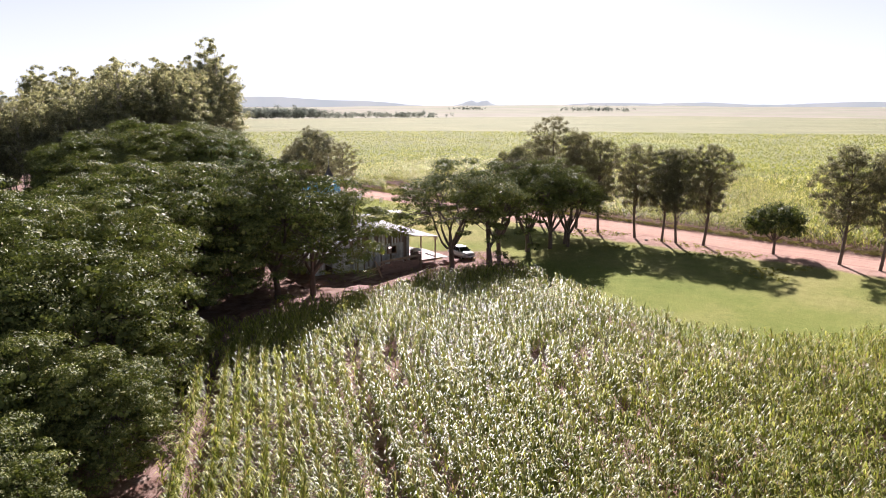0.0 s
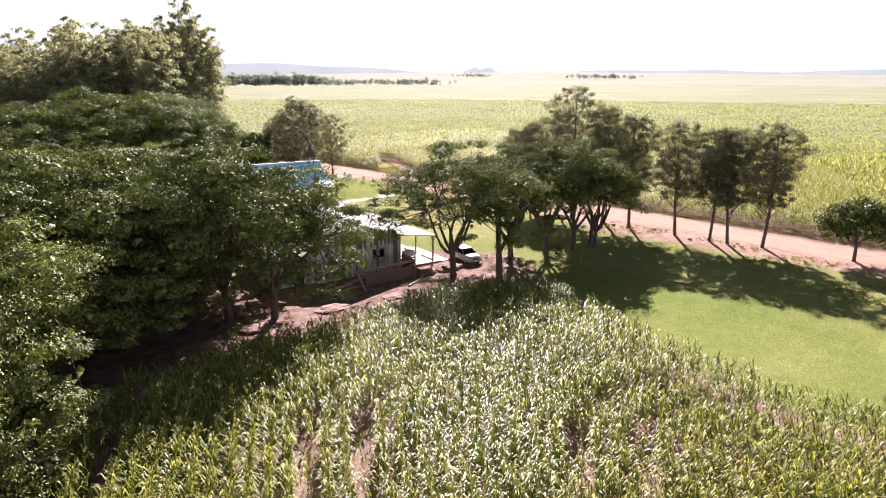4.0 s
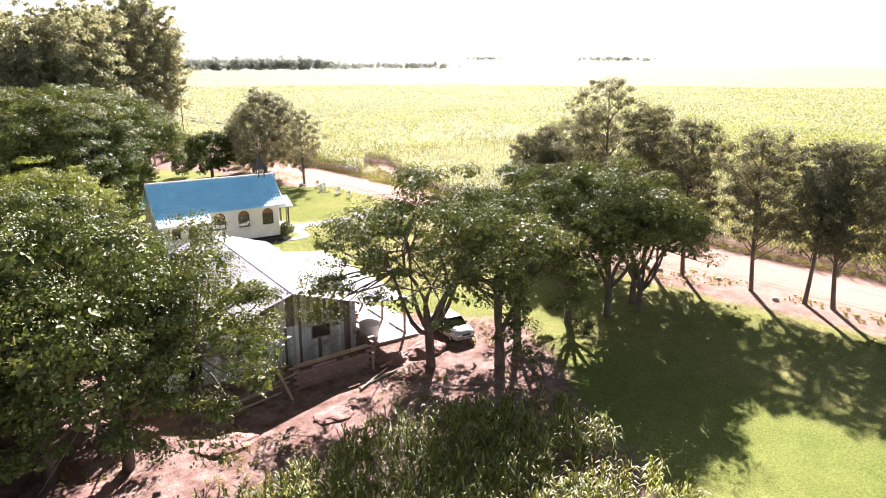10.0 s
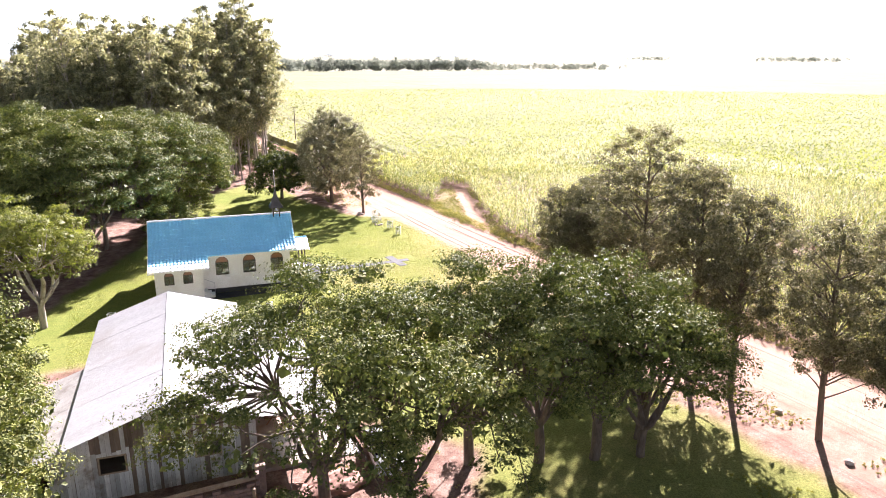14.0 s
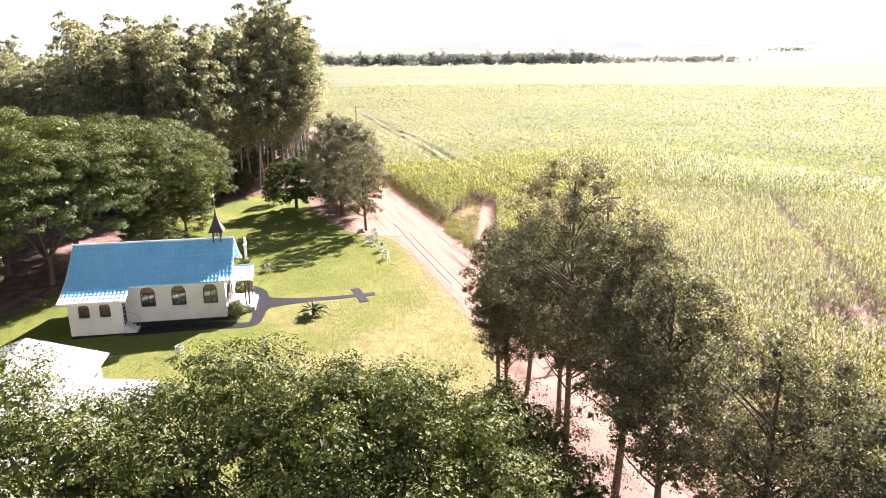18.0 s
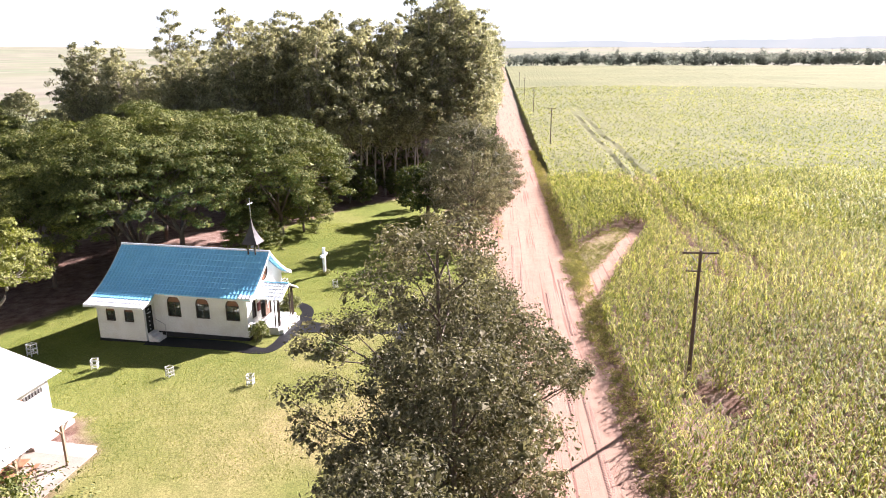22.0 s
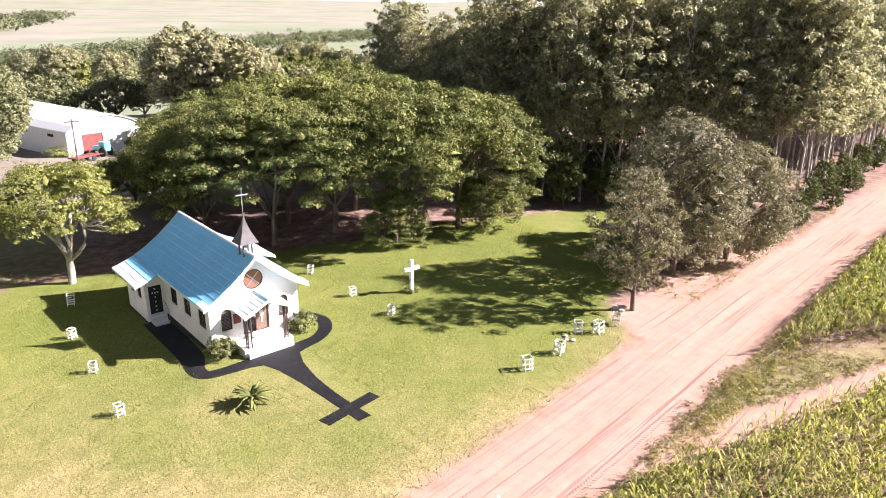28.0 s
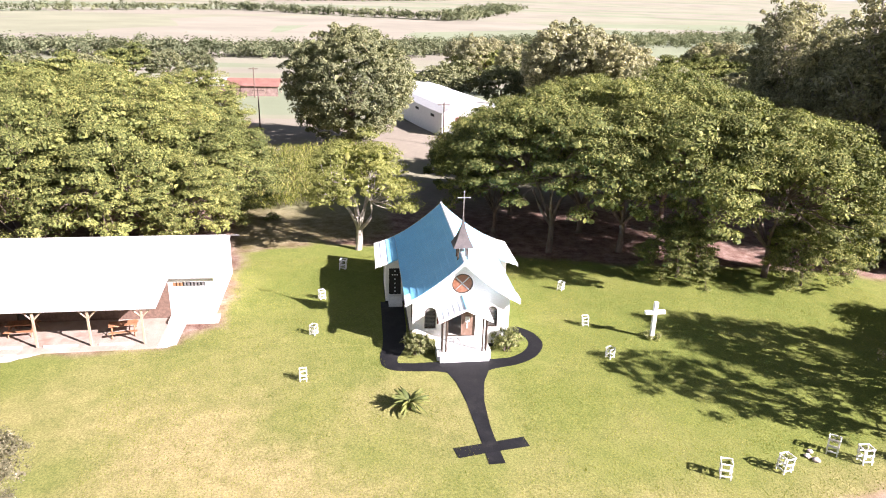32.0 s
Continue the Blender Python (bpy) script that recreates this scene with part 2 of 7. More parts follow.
CORN_A = leaf_material("maize_leaf", [(0.0, (0.100, 0.122, 0.026)), (0.4, (0.210, 0.232, 0.050)), (0.75, (0.330, 0.340, 0.085)), (0.95, (0.46, 0.43, 0.15)), (1.0, (0.58, 0.54, 0.32))], 0.42, 0.42, 0.06, 0.135)
TASSEL = leaf_material("maize_tassel", [(0.0, (0.28, 0.25, 0.12)), (1.0, (0.46, 0.42, 0.25))], 0.7, 0.3, 0.3, 0.1, (1.1, 1.0, 0.7))
CORN_B = leaf_material("ripening_maize_leaf", [(0.0, (0.070, 0.088, 0.030)), (0.4, (0.205, 0.226, 0.068)), (0.75, (0.360, 0.364, 0.116)), (0.95, (0.50, 0.46, 0.19)), (1.0, (0.60, 0.54, 0.34))], 0.55, 0.38, 0.05, 0.07)
WEED = leaf_material("dry_weed_leaf", [(0.0, (0.16, 0.17, 0.07)), (0.4, (0.29, 0.265, 0.12)), (0.8, (0.42, 0.36, 0.21)), (1.0, (0.54, 0.47, 0.33))], 0.75, 0.3, 0.5, 0.1)
GRASS = leaf_material("grass_blade", [(0.0, (0.16, 0.17, 0.035)), (0.6, (0.26, 0.25, 0.06)), (1.0, (0.40, 0.33, 0.13))], 0.6, 0.35)

WHITE = surface("white_wall_paint", (0.74, 0.72, 0.68), (0.82, 0.81, 0.78), 0.7, 12, 0.8, bump=0.12, stain=(0.66, 0.63, 0.57))
TRIM = surface("white_trim", (0.72, 0.71, 0.69), (0.82, 0.81, 0.79), 2, 20, 0.6, bump=0.1)
ROOF_BLUE = surface("blue_roof_tile", (0.225, 0.60, 0.86), (0.285, 0.68, 0.93), 0.8, 9, 0.4, bump=0.15, stain=(0.21, 0.55, 0.80))
ROOF_PALE = surface("pale_roof_tile", (0.76, 0.79, 0.82), (0.84, 0.86, 0.88), 1.2, 9, 0.5, bump=0.15)
ZINC = surface("zinc_sheet", (0.41, 0.405, 0.40), (0.49, 0.485, 0.48), 0.35, 6, 0.9, 0.0, 0.1, stain=(0.37, 0.35, 0.33), stretch=(0.6, 2.0, 1.0))
TAN_FLOOR = surface("tan_floor", (0.28, 0.22, 0.175), (0.38, 0.315, 0.265), 0.8, 16, 0.8, bump=0.2, stain=(0.23, 0.16, 0.12))
BROWN_BOARDS = surface("brown_boards", (0.10, 0.060, 0.045), (0.20, 0.125, 0.09), 1.5, 18, 0.85, bump=0.4, stretch=(3, 3, 0.3))
FIBRE = surface("fibre_cement", (0.36, 0.34, 0.31), (0.52, 0.50, 0.47), 0.9, 14, 0.85, bump=0.3, stain=(0.24, 0.21, 0.18))
DARK_WOOD = surface("dark_wood", (0.035, 0.024, 0.018), (0.085, 0.055, 0.035), 4, 40, 0.6, bump=0.3, stretch=(1, 1, 0.15))
BROWN_WOOD = surface("brown_wood", (0.22, 0.095, 0.045), (0.36, 0.18, 0.09), 3, 30, 0.6, bump=0.25, stretch=(1, 1, 0.2))
DOOR_WOOD = surface("carved_door_wood", (0.13, 0.075, 0.05), (0.23, 0.145, 0.10), 3, 30, 0.6, bump=0.3, stretch=(1, 1, 0.2), stain=(0.30, 0.20, 0.15))
WOOD = surface("weathered_timber", (0.27, 0.19, 0.125), (0.46, 0.36, 0.26), 3, 30, 0.8, bump=0.4, stretch=(1, 1, 0.2))
BOARD = surface("whitewashed_board", (0.55, 0.55, 0.55), (0.80, 0.79, 0.77), 1.2, 16, 0.85, bump=0.4, stretch=(2, 2, 0.25), stain=(0.30, 0.25, 0.21), objects=0.32)
BOARD_BROWN = surface("bare_board", (0.15, 0.105, 0.08), (0.27, 0.21, 0.17), 1.2, 16, 0.9, bump=0.4, stretch=(2, 2, 0.25), objects=0.25)
DARK = surface("dark_inside", (0.012, 0.011, 0.010), (0.03, 0.028, 0.025), 2, 20, 0.9, bump=0.1)
ASPHALT = surface("black_path_paving", (0.009, 0.009, 0.010), (0.017, 0.0165, 0.018), 1.5, 45, 0.6, bump=0.2, stain=(0.026, 0.025, 0.024))
ASPHALT.node_tree.nodes["Principled BSDF"].inputs['Specular IOR Level'].default_value = 0.2
CONCRETE = surface("concrete_slab", (0.36, 0.31, 0.27), (0.52, 0.46, 0.41), 0.6, 20, 0.85, bump=0.25, stain=(0.42, 0.27, 0.19))
WHITE_SLAB = surface("white_tiled_slab", (0.70, 0.68, 0.65), (0.80, 0.79, 0.77), 1.5, 14, 0.45, bump=0.1)
BLOCK = surface("block_wall", (0.20, 0.13, 0.11), (0.34, 0.24, 0.20), 1.3, 15, 0.9, bump=0.5, stain=(0.13, 0.085, 0.07), objects=0.2)
PLINTH = surface("black_plinth_paint", (0.009, 0.009, 0.010), (0.017, 0.017, 0.018), 1.5, 20, 0.7, bump=0.2, stain=(0.03, 0.026, 0.022))
SLATE = surface("slate_spire", (0.05, 0.043, 0.043), (0.10, 0.085, 0.08), 3, 25, 0.6, bump=0.3)
CABLE = surface("weathered_cable", (0.26, 0.25, 0.22), (0.34, 0.33, 0.29), 4, 40, 0.7, 0.0, 0.1)
METAL = surface("grey_metal", (0.35, 0.35, 0.36), (0.5, 0.5, 0.5), 4, 40, 0.4, 0.8, 0.1)
POLE = surface("pole_timber", (0.085, 0.055, 0.04), (0.16, 0.11, 0.085), 2, 22, 0.85, bump=0.4, stretch=(1, 1, 0.1))
CAR_PAINT = surface("silver_white_paint", (0.62, 0.62, 0.61), (0.70, 0.70, 0.69), 1.0, 6, 0.25, 0.1, 0.02)
RUBBER = surface("rubber", (0.018, 0.018, 0.018), (0.035, 0.034, 0.033), 8, 50, 0.8, bump=0.2)
RED_PAINT = surface("rust_red_paint", (0.15, 0.032, 0.026), (0.21, 0.055, 0.042), 1.5, 14, 0.7, bump=0.2, stain=(0.11, 0.028, 0.024))
ROOF_RED = surface("rusty_roof", (0.17, 0.075, 0.058), (0.25, 0.125, 0.095), 0.5, 6, 0.8, bump=0.2)
BLUE_PAINT = surface("turquoise_paint", (0.10, 0.42, 0.50), (0.16, 0.52, 0.60), 1.5, 14, 0.5, bump=0.1)
STONE = surface("field_stone", (0.34, 0.28, 0.24), (0.52, 0.45, 0.40), 3, 20, 0.9, bump=0.5)
DIRT = surface("turned_red_earth", (0.19, 0.09, 0.066), (0.33, 0.19, 0.145), 1.5, 14, 0.95, bump=0.7)
AMBER = surface("amber_pane", (0.17, 0.066, 0.035), (0.30, 0.135, 0.075), 5, 30, 0.3, bump=0.05)
LOUVRE = surface("louvre_glass", (0.10, 0.095, 0.09), (0.20, 0.19, 0.18), 5, 30, 0.2, bump=0.05)


def glass_material():
    m, ns, ls, bs = nodes_of("window_glass")
    bs.inputs['Base Color'].default_value = (0.30, 0.34, 0.34, 1)
    bs.inputs['Roughness'].default_value = 0.06
    bs.inputs['Transmission Weight'].default_value = 0.85
    return m


GLASS = glass_material()
LAMP = surface("headlight_glass", (0.75, 0.75, 0.75), (0.85, 0.85, 0.85), 10, 60, 0.1, 0.5, 0.02)


# ---- building tools ----
def fast_mesh(name, V, F):
    """A mesh from arrays of points and of faces with equal numbers of corners."""
    V, F = np.asarray(V, float), np.asarray(F, int)
    me = bpy.data.meshes.new(name)
    me.vertices.add(len(V))
    me.vertices.foreach_set("co", V.ravel())
    me.loops.add(F.size)
    me.loops.foreach_set("vertex_index", F.ravel())
    me.polygons.add(len(F))
    me.polygons.foreach_set("loop_start", np.arange(0, F.size, F.shape[1]))
    me.polygons.foreach_set("use_smooth", np.zeros(len(F), bool))
    me.update(calc_edges=True)
    return me


def thing(name, m, label, category, group="", kind=""):
    ob = new(name)
    ob.empty_display_size = 0.3
    ob.matrix_basis = m
    return tagged(ob, label, category, group, kind)


def part(name, data, material, parent=None, label="", m=None, smooth=False):
    """Links a bmesh or mesh as one object, under a thing or a part."""
    if isinstance(data, bmesh.types.BMesh):
        me = bpy.data.meshes.new(name)
        data.to_mesh(me)
        data.free()
    else:
        me = data
    if material and not me.materials:
        me.materials.append(material)
    if smooth:
        me.polygons.foreach_set("use_smooth", [True] * len(me.polygons))
    ob = new(name, me)
    if parent:
        ob.parent = parent
    if m is not None:
        ob.matrix_basis = m
    return tagged(ob, label)


def box_bm(lo, hi, bevel=0.0):
    bm = bmesh.new()
    lo, hi = Vector(lo), Vector(hi)
    bmesh.ops.create_cube(bm, size=1.0, matrix=Matrix.Translation((lo + hi) / 2) @ Matrix.Diagonal((*(hi - lo), 1)))
    if bevel:
        bmesh.ops.bevel(bm, geom=bm.edges[:], offset=bevel, segments=1, affect='EDGES')
    return bm


def box(name, lo, hi, material, parent=None, label="", bevel=0.01, m=None):
    return part(name, box_bm(lo, hi, bevel), material, parent, label, m)


def tube_arrays(points, radii, sides=6):
    P = np.asarray(points, float)
    T = np.gradient(P, axis=0)
    T /= np.linalg.norm(T, axis=1)[:, None] + 1e-9
    ref = np.where(np.abs(T[:, 2:3]) > 0.9, [[1.0, 0, 0]], [[0, 0, 1.0]])
    A = np.cross(T, ref)
    A /= np.linalg.norm(A, axis=1)[:, None] + 1e-9
    B = np.cross(T, A)
    a = np.arange(sides) * 2 * np.pi / sides
    R = np.asarray(radii, float)[:, None, None]
    V = P[:, None, :] + R * (np.cos(a)[None, :, None] * A[:, None, :] + np.sin(a)[None, :, None] * B[:, None, :])
    i, j = np.meshgrid(np.arange(len(P) - 1), np.arange(sides), indexing='ij')
    k = (j + 1) % sides
    F = np.stack([i * sides + j, (i + 1) * sides + j, (i + 1) * sides + k, i * sides + k], -1).reshape(-1, 4)
    return V.reshape(-1, 3), F


def join_arrays(pieces):
    V, F, n = [], [], 0
    for v, f in pieces:
        V.append(v)
        F.append(np.asarray(f) + n)
        n += len(v)
    return np.concatenate(V), np.concatenate(F)


def rod(name, p, q, r0, material, parent=None, label="", r1=None, sides=8):
    """A round bar from p to q, closed at both ends."""
    p, q = np.array(p, float), np.array(q, float)
    r1 = r0 if r1 is None else r1
    e = (q - p) * 0.002
    v, f = tube_arrays([p, p + e, q - e, q], [r0 * 0.05, r0, r1, r1 * 0.05], sides)
    return part(name, fast_mesh(name, v, f), material, parent, label)


def panel(name, outline, holes, thick, m, material, parent, label=""):
    """A flat wall from an outline with holes (points a, b), thick along its own z, laid by m."""
    bm = bmesh.new()
    loops = []
    for lp in [outline] + list(holes):
        vs = [bm.verts.new((a, b, 0)) for a, b in lp]
        for i in range(len(vs)):
            bm.edges.new((vs[i], vs[(i + 1) % len(vs)]))
        loops.append(len(vs))
    bmesh.ops.triangle_fill(bm, use_beauty=True, use_dissolve=False, edges=bm.edges[:], normal=(0, 0, 1))
    bm.verts.index_update()
    V = [tuple(v.co) for v in bm.verts]
    T = [tuple(v.index for v in f.verts) for f in bm.faces]
    bm.free()
    n = len(V)
    faces = [t for t in T] + [tuple(i + n for i in reversed(t)) for t in T]
    s = 0
    for c in loops:
        for i in range(c):
            a, b = s + i, s + (i + 1) % c
            faces.append((a, a + n, b + n, b))
        s += c
    me = bpy.data.meshes.new(name)
    me.from_pydata(V + [(x, y, thick) for x, y, z in V], [], faces)
    bm = bmesh.new()
    bm.from_mesh(me)
    bmesh.ops.recalc_face_normals(bm, faces=bm.faces[:])
    bm.to_mesh(me)
    bm.free()
    return part(name, me, material, parent, label, m)


def arch(cx, z0, w, h, n=8):
    """An arched opening: straight sides and a round head."""
    r = w / 2
    pts = [(cx - r, z0), (cx + r, z0)]
    return pts + [(cx + r * math.cos(a * math.pi / n), z0 + h - r + r * math.sin(a * math.pi / n)) for a in range(n + 1)]


def circle(cx, cz, r, n=20):
    return [(cx + r * math.cos(2 * math.pi * a / n), cz + r * math.sin(2 * math.pi * a / n)) for a in range(n)]


# ---- the lie of the land ----
LAND_POINTS = [(49.6, 91.2, -.5), (61.7, 89, -.35), (70.9, 98, 0), (61.2, 112.8, -.1), (76, 121.6, 0), (76, 58.5, 1.2), (77, 49, 1.2),
               (56.4, 61.8, -.6), (51, 59.9, -.45), (33.8, 61.8, -1.0), (85.5, 108.6, 0), (58.6, 109, -.35), (0, 0, -1.2), (25, 25, -.9),
               (91, 217, -1.6), (85, 160, -.7), (0, 120, -3.2), (100, 60, 1.3), (40, 130, -.8), (47, 75, -.5), (60, 40, .5)]
LP = np.array(LAND_POINTS)
PLANE = np.linalg.lstsq(np.c_[np.ones(len(LP)), LP[:, 0], LP[:, 1], LP[:, 0] * LP[:, 1]], LP[:, 2], rcond=None)[0]
LK = np.exp(-((LP[:, None, :2] - LP[None, :, :2]) ** 2).sum(2) / 338.0)
LW = np.linalg.solve(LK + 0.15 * np.eye(len(LP)), LP[:, 2] - np.c_[np.ones(len(LP)), LP[:, 0], LP[:, 1], LP[:, 0] * LP[:, 1]] @ PLANE)


def step(a, b, x):
    t = np.clip((x - a) / (b - a), 0, 1)
    return t * t * (3 - 2 * t)


def heights(X, Y):
    X, Y = np.asarray(X, float), np.asarray(Y, float)
    x, y = np.clip(X, -60, 130), np.clip(Y, -40, 230)
    z = PLANE[0] + PLANE[1] * x + PLANE[2] * y + PLANE[3] * x * y
    for (px, py, _), w in zip(LAND_POINTS, LW):
        z = z + w * np.exp(-((x - px) ** 2 + (y - py) ** 2) / 338.0)
    z = z - 9 * step(-60, -330, X) * (1 - step(-500, -1600, X))
    r = np.hypot(X - 60, Y - 90)
    far = step(1100, 3600, r)
    z = z + far * (14 + 12 * np.sin(X / 610 + 1.0) * np.cos(Y / 730) + 8 * np.sin(Y / 340 + X / 900) + 34 * step(-700, -2600, X))
    return z


def gz(x, y):
    return float(heights(x, y))


def on(x, y, turn=0.0, scale=1.0, sink=0.0):
    return pose(x, y, gz(x, y) - sink, 0, 0, turn) @ Matrix.Diagonal((scale, scale, scale, 1))


def inside(poly, X, Y):
    """Signed distance to a closed outline, positive inside."""
    P = np.array(poly, float)
    Q = np.roll(P, -1, axis=0)
    d2 = np.full(X.shape, 1e18)
    odd = np.zeros(X.shape, bool)
    for (ax, ay), (bx, by) in zip(P, Q):
        ex, ey = bx - ax, by - ay
        t = np.clip(((X - ax) * ex + (Y - ay) * ey) / (ex * ex + ey * ey), 0, 1)
        d2 = np.minimum(d2, (X - ax - t * ex) ** 2 + (Y - ay - t * ey) ** 2)
        cross = ((ay > Y) != (by > Y)) & (X < (bx - ax) * (Y - ay) / (by - ay + 1e-12) + ax)
        odd ^= cross
    return np.where(odd, 1, -1) * np.sqrt(d2)


def rough_noise(X, Y, s):
    return (np.sin(X * s + 1.3 * np.sin(Y * s * 0.7)) + np.sin(Y * s * 1.3 + 1.7 * np.sin(X * s * 0.8 + 2)) + 0.6 * np.sin((X + Y) * s * 2.3)) / 2.6


LAWN = [(36, 92), (37.5, 85.0), (48.5, 84.4), (53.2, 83.6), (54.0, 82.4), (55.9, 80.8), (55.3, 70), (58.5, 67), (61, 62), (58.5, 56), (54, 50), (51, 43), (49, 36), (47, 27), (49, 20), (60, 12),
        (75, 8), (77, 30), (74.5, 45), (73.5, 60), (77.6, 78), (79.2, 92), (79.3, 108), (78.2, 117), (74, 121), (71.5, 133), (71, 148), (66, 157), (57, 147), (52, 136), (49, 127),
        (47, 118), (43, 110), (39, 103)]
FIELD_WEST = [(52.5, 50.5), (47, 54.5), (42, 54.8), (37, 54), (31.5, 55.2), (28, 56.2), (24, 55.6), (19, 53.6), (16.5, 49.5), (13.5, 43), (8, 31.5), (3, 22), (0, 5), (20, -16), (75, -14), (74, 5), (60, 13), (49, 20.5),
              (46.5, 26), (47.5, 32), (49.5, 40)]
SIDE_TRACK = [(85.2, 94), (86.1, 97.2), (87.0, 103.5), (89.4, 111), (91.8, 118), (96.3, 129.5), (94.2, 133.3), (87.6, 122.6), (86.0, 118), (85.3, 113)]
ROAD_W, ROAD_E = 78.9, 85.4


def axis_of(lo, hi, f0, f1, fine, mid0, mid1, mid):
    a = list(np.arange(f0, f1 + 0.01, fine)) + list(np.arange(mid0, f0, mid)) + list(np.arange(f1 + mid, mid1, mid))
    g = 6.0
    x = mid0 - 3
    while x > lo:
        a.append(x)
        g *= 1.22
        x -= g
    g = 6.0
    x = mid1 + 3
    while x < hi:
        a.append(x)
        g *= 1.22
        x += g
    return np.array(sorted(a + [lo, hi]))


def build_land():
    ax = axis_of(-4400, 4400, 36, 100, 0.6, -30, 140, 2.0)
    ay = axis_of(-4400, 4600, 44, 150, 0.7, -20, 260, 2.0)
    X, Y = np.meshgrid(ax, ay, indexing='ij')
    Z = heights(X, Y)
    wob = rough_noise(X, Y, 0.9) * 0.5 + rough_noise(X, Y, 2.7) * 0.25
    lawn = step(-0.7, 0.7, inside(LAWN, X, Y) + wob)
    dr = np.minimum(X - ROAD_W, ROAD_E - X) + wob * 0.7
    north = step(117.5, 121, Y) * (1 - step(136, 150, Y))
    dr = dr + north * step(5.2, 1.5, np.abs(X - 77.5)) * 5.0
    road = step(-0.9, 0.9, dr) * step(-400, -300, Y)
    side = step(-0.6, 0.6, inside(SIDE_TRACK, X, Y) + wob)
    lane = step(1.7, 0.7, np.abs((X - 86.0) * 0.93 - (Y - 106) * 0.367 + wob * 0.5)) * side
    road = np.maximum(road, lane)
    verge = step(4.5, 0.3, np.abs(X - 77.3)) * (1 - lawn) * step(5, 15, Y) * (1 - step(75, 80, Y))
    road = np.maximum(road, verge * 0.62)
    near = step(-58, -40, X) * step(150, 120, X) * step(-60, -30, Y) * step(340, 260, Y) * (1 - 0.8 * step(30, 18, X) * step(82, 90, Y))
    grass2 = side * 0.55 + 0.9 * inside([(-2, 82), (38, 84), (36, 93), (34, 100), (0, 104)], X, Y).clip(0, 1) * 0.5
    lawn = np.maximum(lawn * (1 - road), grass2 * (1 - road))
    dry = 0.45 * np.exp(-(((X - 71) / 10) ** 2 + ((Y - 87) / 9) ** 2)) + 0.6 * step(74.0, 78.5, X) * step(68, 76, Y) + 0.25 * np.exp(-(((X - 60) / 12) ** 2 + ((Y - 82) / 7) ** 2)) + 0.3 * step(104, 98, Y) * step(60, 66, X) 
    dry = dry + 0.42 * np.exp(-(((X - 65.5) / 6.5) ** 2 + ((Y - 78) / 5.5) ** 2))
    dry = np.clip(dry * (0.75 + 0.6 * rough_noise(X, Y, 0.35)), 0, 0.85)
    col = np.stack([lawn, road, near, dry], -1).reshape(-1, 4)
    Z = Z + near * (0.012 * wob) - 0.05 * road * step(60, 75, X)
    ni, nj = X.shape
    V = np.stack([X, Y, Z], -1).reshape(-1, 3)
    i, j = np.meshgrid(np.arange(ni - 1), np.arange(nj - 1), indexing='ij')
    F = np.stack([i * nj + j, (i + 1) * nj + j, (i + 1) * nj + j + 1, i * nj + j + 1], -1).reshape(-1, 4)
    lc, rc = lawn.reshape(-1)[F].mean(1), road.reshape(-1)[F].mean(1)
    kind_of = np.where(rc > 0.5, 1, np.where(lc > 0.5, 2, 0))
    for name, k, label, cat in (("ground", 0, "red earth and pale far fields reaching the horizon", "ground"),
                                ("road", 1, "wide dirt road of pale pinkish sand with wheel marks", "road"),
                                ("lawn", 2, "mown green lawn with drier yellow patches", "lawn")):
        f = F[kind_of == k]
        used, inv = np.unique(f, return_inverse=True)
        me = fast_mesh(name, V[used], inv.reshape(f.shape))
        ca = me.color_attributes.new("zone", 'FLOAT_COLOR', 'POINT')
        ca.data.foreach_set("color", col[used].ravel())
        tagged(part(name, me, LAND, smooth=True), label, cat, kind="structure")


build_land()

# ---- plants ----
def leaves(rng, C, N, size, aspect=0.5, fold=0.15):
    """Folded leaf blades: centres, facing directions and lengths to points and triangles."""
    n = len(C)
    N = N / (np.linalg.norm(N, axis=1)[:, None] + 1e-9)
    t = np.cross(N, rng.normal(size=(n, 3)))
    t /= np.linalg.norm(t, axis=1)[:, None] + 1e-9
    b = np.cross(N, t)
    L = (size * rng.uniform(0.65, 1.35, n))[:, None]
    W = L * aspect
    V = np.stack([C - t * L / 2, C + b * W / 2 + N * L * fold, C + t * L / 2 - N * L * 0.12, C - b * W / 2 + N * L * fold], 1).reshape(-1, 3)
    k = np.arange(n)[:, None] * 4
    F = np.concatenate([k + [[0, 1, 2]], k + [[0, 2, 3]]], 1).reshape(-1, 3)
    return V, F


